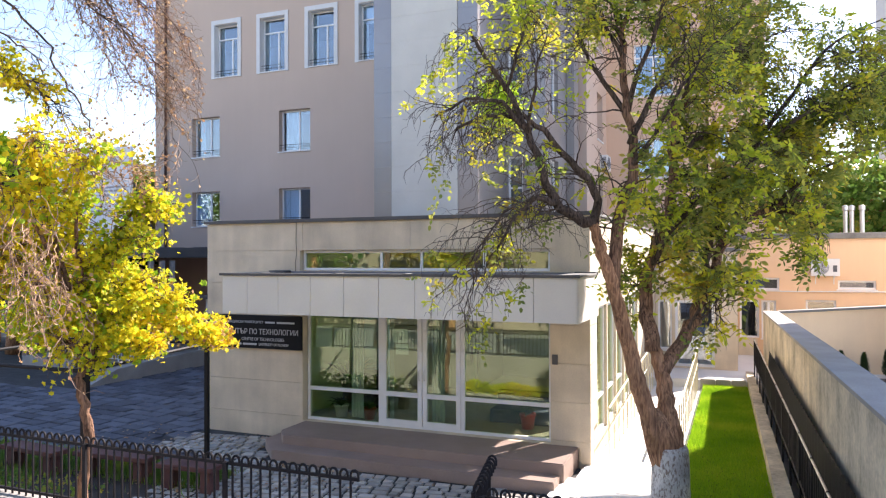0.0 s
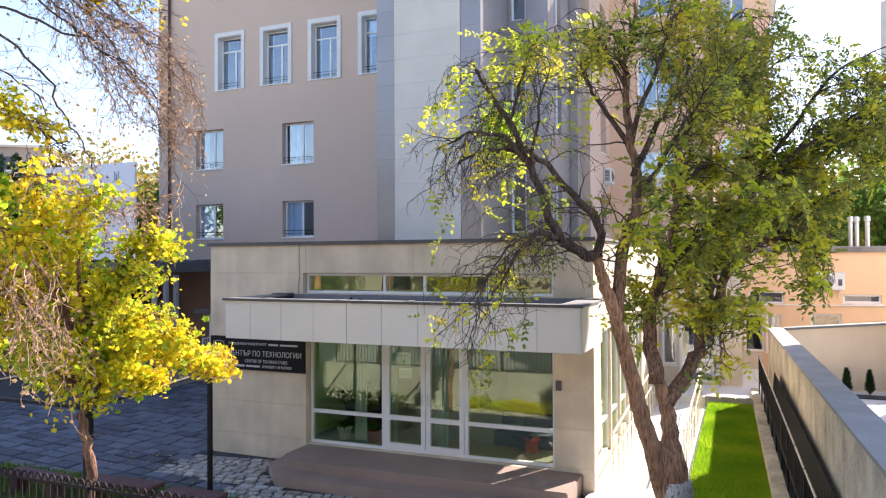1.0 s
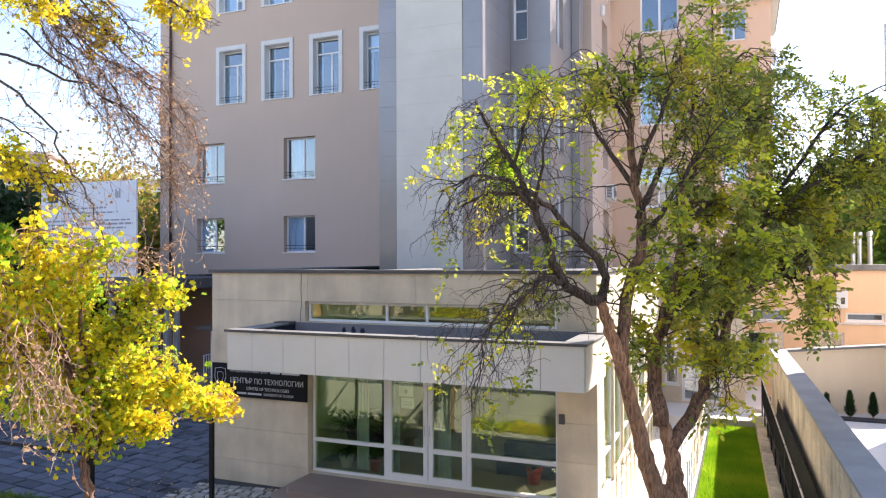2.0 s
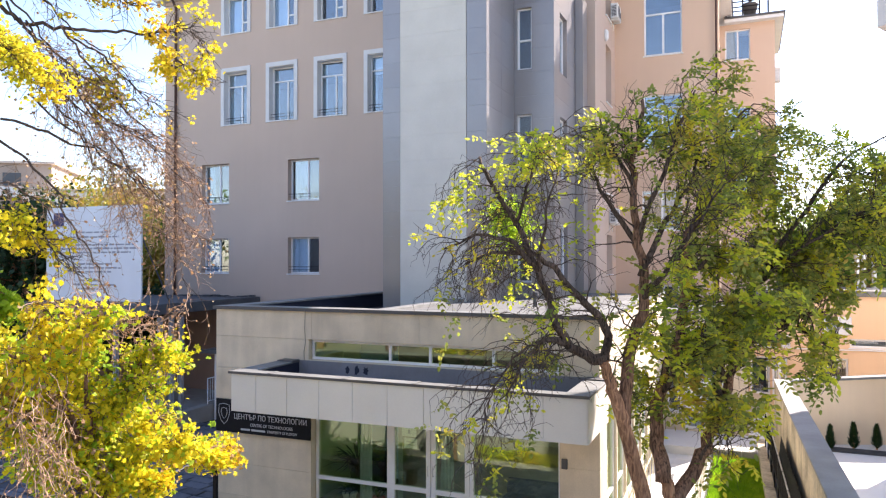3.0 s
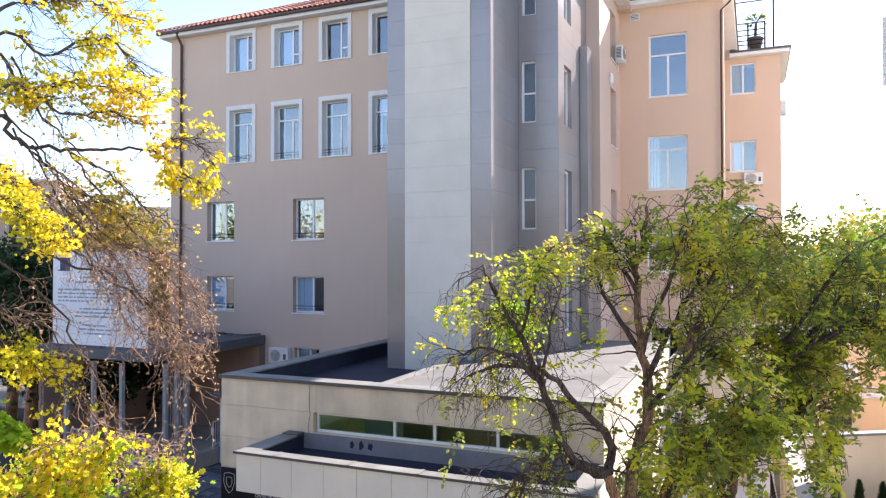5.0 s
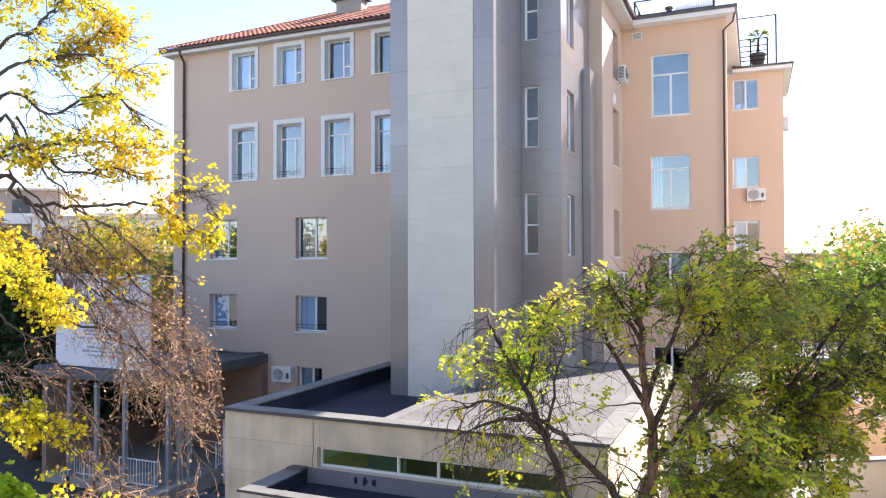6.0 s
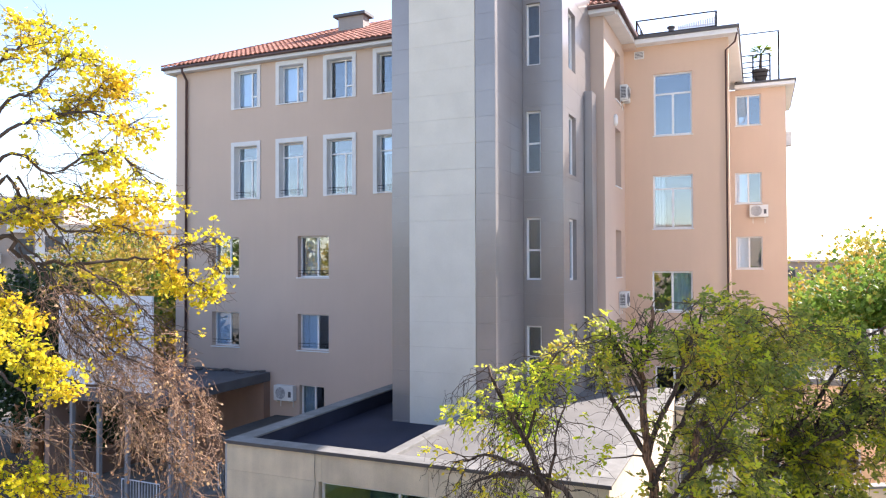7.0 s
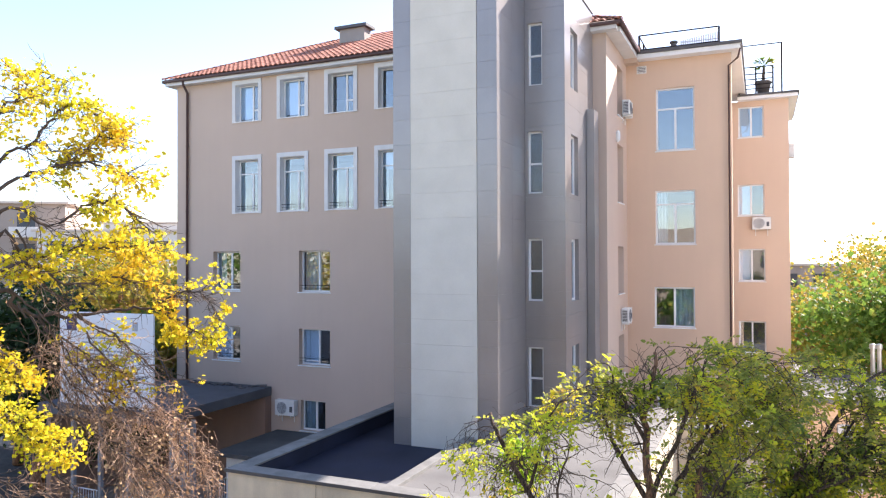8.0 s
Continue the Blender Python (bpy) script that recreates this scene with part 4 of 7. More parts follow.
rw = tagged(new("retaining_wall"), "rough concrete retaining wall with a weathered flat top", "wall", kind="structure")
ys = [24.2 - 1.6 * i for i in range(13)]
for ya, yb in zip(ys, ys[1:]):
    bm = bmesh.new()
    slanted(bm, [[(sec(y)[0], y, -0.05), (sec(y)[0] + sec(y)[1], y, -0.05), (sec(y)[0] + sec(y)[1], y, sec(y)[2] - 0.05), (sec(y)[0], y, sec(y)[2] - 0.05)] for y in (ya - 0.008, yb + 0.008)])
    part("cast_section", bm, CONCRETE, rw)
bm = bmesh.new()
slanted(bm, [[(sec(y)[0] + 0.03, y, -0.04), (sec(y)[0] + sec(y)[1] - 0.03, y, -0.04), (sec(y)[0] + sec(y)[1] - 0.03, y, sec(y)[2] - 0.06), (sec(y)[0] + 0.03, y, sec(y)[2] - 0.06)] for y in ys])
part("core", bm, WALL_TOP, rw)
bm = bmesh.new()
slanted(bm, [[(sec(y)[0] - 0.012, y, sec(y)[2] - 0.048), (sec(y)[0] + sec(y)[1] + 0.012, y, sec(y)[2] - 0.048), (sec(y)[0] + sec(y)[1] + 0.012, y, sec(y)[2]), (sec(y)[0] - 0.012, y, sec(y)[2])] for y in ys])
part("coping", bm, WALL_TOP, rw, "grey weathered wall top")
yw = tagged(new("yard_wall"), "pale peach yard wall with a light top edge", "wall", kind="structure")
bm = bmesh.new()
slanted(bm, [[(1.13 + 3.9 * k, 24.0 + 1.5 * k, 0.3), (1.13 + 3.9 * k, 24.25 + 1.5 * k, 0.3), (1.13 + 3.9 * k, 24.25 + 1.5 * k, 2.28 + 0.2 * k), (1.13 + 3.9 * k, 24.0 + 1.5 * k, 2.28 + 0.2 * k)] for k in (0, 0.5, 1, 2)])
part("wall", bm, YARD_W, yw)
bm = bmesh.new()
slanted(bm, [[(1.13 + 3.9 * k, 23.93 + 1.5 * k, 2.283 + 0.2 * k), (1.13 + 3.9 * k, 24.32 + 1.5 * k, 2.283 + 0.2 * k), (1.13 + 3.9 * k, 24.32 + 1.5 * k, 2.35 + 0.2 * k), (1.13 + 3.9 * k, 23.93 + 1.5 * k, 2.35 + 0.2 * k)] for k in (0, 0.5, 1, 2)])
part("coping", bm, COPING, yw)
tagged(part("yard_floor", boxm(((1.0, 4.0, -0.06), (14, 26.5, 0.45))), WALK), "pale paved yard behind the wall", "yard", kind="structure")

# lawn, kerb, walkway
tagged(part("lawn_bed", boxm(((-0.98, 8.2, -0.05), (0.28, 22.9, 0.16))), GRASS_B), "dark soil under the lawn", "lawn", kind="structure")
kerb = tagged(new("lawn_kerb"), "weathered concrete kerb between lawn and wall", "kerb", kind="structure")
bm = bmesh.new()
slanted(bm, [[(0.24 + 0.025 * (23 - y), y, -0.05), (0.46 + 0.027 * (23 - y), y, -0.05), (0.46 + 0.027 * (23 - y), y, 0.42), (0.24 + 0.025 * (23 - y), y, 0.42)] for y in (24.5, 21, 18, 15, 12, 9, 7)])
part("kerb_body", bm, CONCRETE, kerb)
for k in range(3):
    part("kerb_stone", boxm(((-1.06 + 0.43 * k, 22.93, -0.05), (-0.65 + 0.43 * k, 23.12, 0.36)), bevel=0.01), WALL_TOP, kerb)
tagged(part("walkway_bed", boxm(((-2.58, 7.0, -0.06), (-0.99, 25.3, 0.04))), WALK), "mortar bed under the walkway", "ground", kind="structure")
tagged(part("terrace_floor", boxm(((-2.58, 23.14, 0.0), (0.6, 29.45, 0.30))), WALK), "pale terrace floor before the glazed door", "floor", kind="structure")

# ---- apartment block with balconies ----
apt = thing("apartment_block", "tall pale apartment block with stacked balconies", "building")
part("wall", boxm(((5.2, 22.6, -0.05), (14, 25.0, 24))), FAR_W, apt)
for z, px, tall in ((3.85, 4.2, 1.1), (6.75, 3.72, 1.15), (9.75, 3.67, 1.9), (12.5, 3.42, 1.9), (15.5, 4.3, 1.1), (18.4, 4.8, 1.1)):
    bm = bmesh.new()
    prism(bm, [(5.19, 22.7), (px + 0.6, 22.9), (px, 23.6), (px + 0.25, 24.1), (px + 0.9, 24.5), (5.19, 24.6)], z, z + tall)
    bal = part("balcony", bm, FAR_W, apt, "pale rendered balcony parapet")
    part("balcony_rail", boxm(((px + 0.2, 23.5, z + tall + 0.001), (px + 0.34, 24.0, z + tall + 0.08))), FAR_B, bal)

# ---- porch, annex and billboard on the courtyard's far side ----
porch = thing("porch", "flat dark porch roof on grey posts", "porch")
part("roof_slab", boxm(((-25.4, 19.25, 4.02), (-19.25, FY - 0.05, 4.40)), bevel=0.02), SLAB_GREY, porch, "dark grey porch roof slab")
rnd = random.Random(6)
for k in range(16):
    x, y, w = -23.4 + 0.26 * k + rnd.uniform(-0.08, 0.08), 25.1 + rnd.uniform(-0.3, 0.3), rnd.uniform(0.10, 0.22)
    bm = boxm(((-w, -0.12, 0.0), (w, 0.12, 0.03 + 0.05 * rnd.random())), bevel=0.008)
    tagged(part("roof_debris", bm, DARK_TRIM), "loose dark scrap of roofing on the porch roof", "debris", "roofing scraps").matrix_basis = pose(x, y, 4.401, 0, 0, rnd.uniform(-40, 40))
part("back_wall", boxm(((-25.09, 25.2, 0.0), (-19.3, 25.63, 4.0))), BROWN_R, porch, "shaded brown porch wall")
for y in (19.9, 20.45, 20.95):
    bm = bmesh.new()
    box(bm, (-19.35, y - 0.07, 0.35), (-19.21, y + 0.07, 3.915))
    part("post", bm, POST_G, porch, "grey square porch post")
for x in (-20.9, -22.3, -23.7):
    part("post", boxm(((x - 0.07, 19.4, 0.0), (x + 0.07, 19.54, 3.915))), POST_G, porch, "grey square porch post")
# added wall, closing the porch's open side so that it stays dark
part("added_side_wall", boxm(((-25.35, 19.6, 0.0), (-25.1, 25.6, 4.0))), BROWN_R, porch, "shaded brown porch wall")
part("floor", boxm(((-25.09, 19.4, 0.0), (-18.95, 25.19, 0.34))), WALL_TOP, porch, "grey porch floor")
bm = bmesh.new()
slanted(bm, [[(-18.94, y, -0.05), (-18.62, y, -0.05), (-18.62, y, h), (-18.94, y, h)] for y, h in ((16.6, 0.02), (17.8, 0.42), (19.4, 0.5), (25.1, 0.62))])
tagged(part("ramp_kerb", bm, WALL_TOP), "grey concrete ramp kerb with a sloping end", "kerb", kind="structure")


def picket_rail(a, b, z0, z1, h, label, material, step=0.13):
    t = thing("railing", label, "railing", "white railings")
    a, b = Vector((*a, z0)), Vector((*b, z1))
    n = max(2, int((b - a).length / step))
    for lift in (0.1, h):
        bm = bmesh.new()
        tube(bm, [a + Vector((0, 0, lift)), b + Vector((0, 0, lift))], 0.024, 6)
        part("rail", bm, material, t)
    for i in range(n + 1):
        p = a.lerp(b, i / n)
        bm = bmesh.new()
        tube(bm, [p + Vector((0, 0, 0.0 if i % 6 == 0 else 0.1)), p + Vector((0, 0, h))], 0.022 if i % 6 == 0 else 0.011, 5)
        part("baluster", bm, material, t)
    return t


picket_rail((-18.78, 21.8), (-18.78, 24.9), 0.55, 0.62, 0.95, "white painted metal ramp railing", RAIL_W)
picket_rail((-21.2, 19.5), (-19.4, 19.5), 0.34, 0.34, 0.95, "white painted metal porch railing", RAIL_W)
picket_rail((-23.6, 19.6), (-22.4, 19.6), 0.34, 0.34, 0.95, "white painted metal porch railing", RAIL_W)
gate = thing("side_gate", "pale metal bar gate under the porch", "gate")
for i in range(10):
    bm = bmesh.new()
    tube(bm, [(-23.6 + 0.14 * i, 24.2, 0.4), (-23.6 + 0.14 * i, 24.2, 2.6)], 0.014, 5)
    part("bar", bm, RAIL_W, gate)
for z in (0.5, 2.3, 2.6):
    bm = bmesh.new()
    tube(bm, [(-23.65, 24.2, z), (-22.3, 24.2, z)], 0.02, 5)
    part("rail", bm, RAIL_W, gate)
annex = thing("annex", "low white rendered annex with a dark flat roof", "building")
part("wall", boxm(((-18.55, 21.9, -0.05), (-11.66, FY - 0.06, 2.50))), FAR_W, annex, "white rendered wall")
part("roof_slab", boxm(((-18.95, 21.6, 2.501), (-11.66, FY - 0.06, 2.60)), bevel=0.01), GRAVEL, annex, "weathered dark flat roof")
part("roof_edge", boxm(((-18.97, 21.56, 2.48), (-17.2, 21.598, 2.63)), bevel=0.006), DARK_TRIM, annex, "dark bent metal roof edge")

bb = thing("billboard", "large white project information billboard on the porch roof", "billboard")
part("panel", boxm(((-24.25, 19.30, 4.50), (-19.58, 19.38, 7.92)), bevel=0.01), BOARD_W, bb)
for x in (-24.0, -21.9, -19.9):
    bm = bmesh.new()
    tube(bm, [(x, 19.42, 4.42), (x, 19.42, 7.8)], 0.035, 6)
    tube(bm, [(x, 19.42, 7.2), (x, 21.0, 4.43)], 0.03, 6)
    part("brace", bm, ACG, bb)
part("emblem", boxm(((-23.87, 19.292, 7.22), (-23.35, 19.298, 7.72))), BOARD_E, bb, "dark blue square emblem")
bm = bmesh.new()
for k in range(3):
    box(bm, (-20.55 + 0.09 * k, 19.292, 7.3), (-20.49 + 0.09 * k, 19.298, 7.62 - 0.08 * (k % 2)))
part("emblem", bm, BOARD_T, bb, "small grey emblem")
rnd = random.Random(4)
lines = [(7.22, 0.05, 0.14), (6.95, 0.3, 0.7), (6.78, 0.25, 0.78), (6.5, 0.06, 0.94), (6.36, 0.06, 0.97), (6.22, 0.06, 0.9), (6.08, 0.06, 0.4), (5.8, 0.3, 0.72), (5.66, 0.2, 0.8), (5.52, 0.25, 0.7), (5.2, 0.36, 0.6), (5.05, 0.3, 0.75), (4.9, 0.35, 0.65)]
for z, a, b in lines:
    bm = bmesh.new()
    u = a
    while u < b:
        w = rnd.uniform(0.02, 0.09)
        box(bm, (-24.25 + 4.67 * u, 19.292, z), (-24.25 + 4.67 * min(u + w, b), 19.298, z + rnd.uniform(0.05, 0.07)))
        u += w + 0.012
    part("text_line", bm, BOARD_T, bb, "unreadable grey line of print")

# ---- sign ----
sb = thing("wall_sign", "black wall sign with silver letters and a shield emblem", "sign")
part("board", boxm(((-11.58, 13.765, 1.94), (-8.97, 13.80, 2.70)), bevel=0.004), SIGN_B, sb)
for z in (2.15, 2.5):
    part("spacer", boxm(((-11.2, 13.80, z), (-11.1, 13.849, z + 0.08)), ((-9.4, 13.80, z), (-9.3, 13.849, z + 0.08))), DARK_TRIM, sb)


def letters(text, x, y, z, size, parent, width=None):
    cu = bpy.data.curves.new("letters", "FONT")
    cu.body, cu.size, cu.extrude, cu.align_x = text, size, 0.003, "LEFT"
    ob = new("letters", cu)
    bpy.context.view_layer.update()
    me = bpy.data.meshes.new_from_object(ob.evaluated_get(bpy.context.evaluated_depsgraph_get()))
    bpy.data.objects.remove(ob)
    xs = [v.co.x for v in me.vertices]
    k = width / (max(xs) - min(xs)) if width and xs else 1.0
    me.transform(Matrix.Translation((x, y, z)) @ Matrix.Rotation(radians(90), 4, "X") @ Matrix.Diagonal((k, 1, 1, 1)))
    return tagged(part("letters", me, SIGN_T, parent, "raised silver letters"), kind="stuff")


letters("ЦЕНТЪР ПО ТЕХНОЛОГИИ", -11.06, 13.762, 2.265, 0.17, sb, 1.98)
letters("CENTRE OF TECHNOLOGIES", -10.60, 13.762, 2.12, 0.10, sb, 1.16)
letters("UNIVERSITY OF PLOVDIV", -10.12, 13.762, 2.01, 0.085, sb, 0.80)
part("text_bar", boxm(((-10.86, 13.760, 2.014), (-10.60, 13.764, 2.058)), ((-10.56, 13.760, 2.014), (-10.18, 13.764, 2.058))), SIGN_T, sb, "silver bar of small print")
letters("ПЛОВДИВСКИ УНИВЕРСИТЕТ", -11.06, 13.762, 2.515, 0.075, sb, 1.06)
part("text_bar", boxm(((-9.94, 13.760, 2.519), (-9.68, 13.764, 2.56)), ((-9.63, 13.760, 2.519), (-9.16, 13.764, 2.56))), SIGN_T, sb, "silver bar of small print")
bm = bmesh.new()
sh = [(-0.17, 0.27), (0.0, 0.30), (0.17, 0.27), (0.19, 0.05), (0.11, -0.16), (0.0, -0.26), (-0.11, -0.16), (-0.19, 0.05)]
tube(bm, [(-11.34 + 0.85 * x, 13.76, 2.34 + 0.85 * z) for x, z in sh + sh[:1]], 0.007, 5, False)
tube(bm, [(-11.34 + 0.45 * x, 13.76, 2.36 + 0.45 * z) for x, z in sh + sh[:1]], 0.006, 5, False)
part("shield", bm, SIGN_T, sb, "silver outline shield emblem")
bm = boxm(((-3.33, 13.80, 1.93), (-3.22, 13.849, 2.12)), bevel=0.008)
tagged(part("intercom", bm, DARK_TRIM), "small dark intercom box on the cream wall", "intercom")


# ---- trees ----
def mesh_of(name, verts, faces):
    me = bpy.data.meshes.new(name)
    me.from_pydata(verts, [], faces)
    me.update()
    return me


def bent(pts, steps=4):
    """A smooth line through control points (Catmull-Rom)."""
    p = [np.array(q, float) for q in pts]
    p = [2 * p[0] - p[1], *p, 2 * p[-1] - p[-2]]
    out = []
    for i in range(1, len(p) - 2):
        for k in range(steps):
            t = k / steps
            out.append(0.5 * (2 * p[i] + (p[i + 1] - p[i - 1]) * t + (2 * p[i - 1] - 5 * p[i] + 4 * p[i + 1] - p[i + 2]) * t * t + (3 * p[i] - p[i - 1] - 3 * p[i + 1] + p[i + 2]) * t ** 3))
    out.append(p[-2])
    return out


def tubes(name, branches):
    """One mesh of many tapered tubes: rows of points, radii, sides."""
    verts, faces = [], []
    for pts, radii, sides in branches:
        base = len(verts)
        for i, p in enumerate(pts):
            d = pts[min(i + 1, len(pts) - 1)] - pts[max(i - 1, 0)]
            d = d / (np.linalg.norm(d) + 1e-9)
            a = np.cross(d, (0.31, 0.87, 0.38))
            a = a / (np.linalg.norm(a) + 1e-9)
            b = np.cross(d, a)
            for k in range(sides):
                c, s = math.cos(k * math.tau / sides), math.sin(k * math.tau / sides)
                verts.append(tuple(p + radii[i] * (c * a + s * b)))
        for i in range(len(pts) - 1):
            for k in range(sides):
                u, v = base + i * sides + k, base + i * sides + (k + 1) % sides
                faces.append((u, v, v + sides, u + sides))
        faces.append(tuple(range(base, base + sides))[::-1])
        faces.append(tuple(range(base + (len(pts) - 1) * sides, base + len(pts) * sides)))
    return mesh_of(name, verts, faces)


def gnarled(rng, line, radii, sides, rough):
    """A lumpy tapered stem: rows of vertices and faces."""
    verts, faces = [], []
    shift = rng.uniform(0, 50)
    for i, p in enumerate(line):
        d = unit(line[min(i + 1, len(line) - 1)] - line[max(i - 1, 0)])
        a = unit(np.cross(d, (0.31, 0.87, 0.18)))
        b = np.cross(d, a)
        for k in range(sides):
            c, s = math.cos(k * math.tau / sides), math.sin(k * math.tau / sides)
            lump = 1 + rough * (noise.noise(Vector((2.2 * c, 2.2 * s, p[2] * 1.1 + shift))) * 1.3 + 0.5 * noise.noise(Vector((6 * c, 6 * s, p[2] * 3 + shift))))
            verts.append(tuple(p + radii[i] * lump * (c * a + s * b)))
    for i in range(len(line) - 1):
        for k in range(sides):
            u, v = i * sides + k, i * sides + (k + 1) % sides
            faces.append((u, v, v + sides, u + sides))
    faces.append(tuple(range(sides))[::-1])
    faces.append(tuple(range((len(line) - 1) * sides, len(line) * sides)))
    return verts, faces


def joined_mesh(name, bodies):
    verts, faces = [], []
    for v, f in bodies:
        n = len(verts)
        verts += v
        faces += [tuple(n + q for q in p) for p in f]
    return mesh_of(name, verts, faces)


def unit(v):
    return v / (np.linalg.norm(v) + 1e-9)


def offshoot(rng, start, way, length, r0, steps=6, wander=0.25, droop=0.0, r1=None):
    """A wandering branch that bends down by droop along its way."""
    pts, d = [np.array(start, float)], unit(np.array(way, float))
    for _ in range(steps):
        d = unit(d + wander * rng.normal(size=3) * 0.5 + np.array((0, 0, -droop)))
        pts.append(pts[-1] + d * length / steps)
    r1 = r1 or r0 * 0.35
    return pts, [r0 + (r1 - r0) * i / steps for i in range(steps + 1)], d


def leaflets(rng, at, way, length, size, pairs, out_v, out_f, sag=0.5):
    """A feathered leaf: paired ovate leaflets along a sagging stalk and one at its end."""
    way = unit(way)
    side = unit(np.cross(way, (0, 0, 1)) + 0.25 * rng.normal(size=3))
    up = unit(np.cross(side, way))
    p = np.array(at, float)
    for i in range(pairs + 1):
        k = (i + 0.8) / (pairs + 0.8)
        q = p + way * length * k + np.array((0, 0, -sag * length * k * k))
        for s in ((-1, 1) if i < pairs else (0,)):
            d = unit(s * side + (0.6 if s else 1.0) * way + 0.22 * rng.normal(size=3) + np.array((0, 0, -0.4)))
            l = size * rng.uniform(0.75, 1.2) * (0.8 + 0.3 * k)
            w = unit(np.cross(d, up + 0.45 * rng.normal(size=3))) * l * 0.27
            n = len(out_v)
            out_v += [tuple(q), tuple(q + 0.28 * l * d + w), tuple(q + 0.66 * l * d + 0.85 * w), tuple(q + l * d), tuple(q + 0.66 * l * d - 0.85 * w), tuple(q + 0.28 * l * d - w)]
            out_f.append((n, n + 1, n + 2, n + 3, n + 4, n + 5))


def tuft(rng, at, way, count, length, size, out_v, out_f, pairs=2):
    """Leaves that spread round the tip of a shoot."""
    for _ in range(count):
        leaflets(rng, at, unit(0.45 * way + rng.normal(size=3) + np.array((0, 0, 0.25))), length * rng.uniform(0.7, 1.2), size, pairs, out_v, out_f, 0.45)


def lobed(rng, at, size, out_v, out_f, face=None):
    """A broad lobed leaf of three facets."""
    n = unit(rng.normal(size=3) + (0.0 if face is None else face))
    a = unit(np.cross(n, rng.normal(size=3)))
    b = np.cross(n, a)
    l = size * rng.uniform(0.65, 1.25)
    c = np.array(at, float)
    shape = ((0, -0.5), (0.42, -0.34), (0.30, -0.02), (0.50, 0.22), (0.18, 0.24), (0, 0.55), (-0.18, 0.24), (-0.50, 0.22), (-0.30, -0.02), (-0.42, -0.34))
    i = len(out_v)
    out_v += [tuple(c + l * (x * a + y * b) + n * l * 0.35 * abs(x)) for x, y in shape]
    out_f += [(i, i + 1, i + 2, i + 8, i + 9), (i + 2, i + 3, i + 4, i + 6, i + 7, i + 8), (i + 4, i + 5, i + 6)]


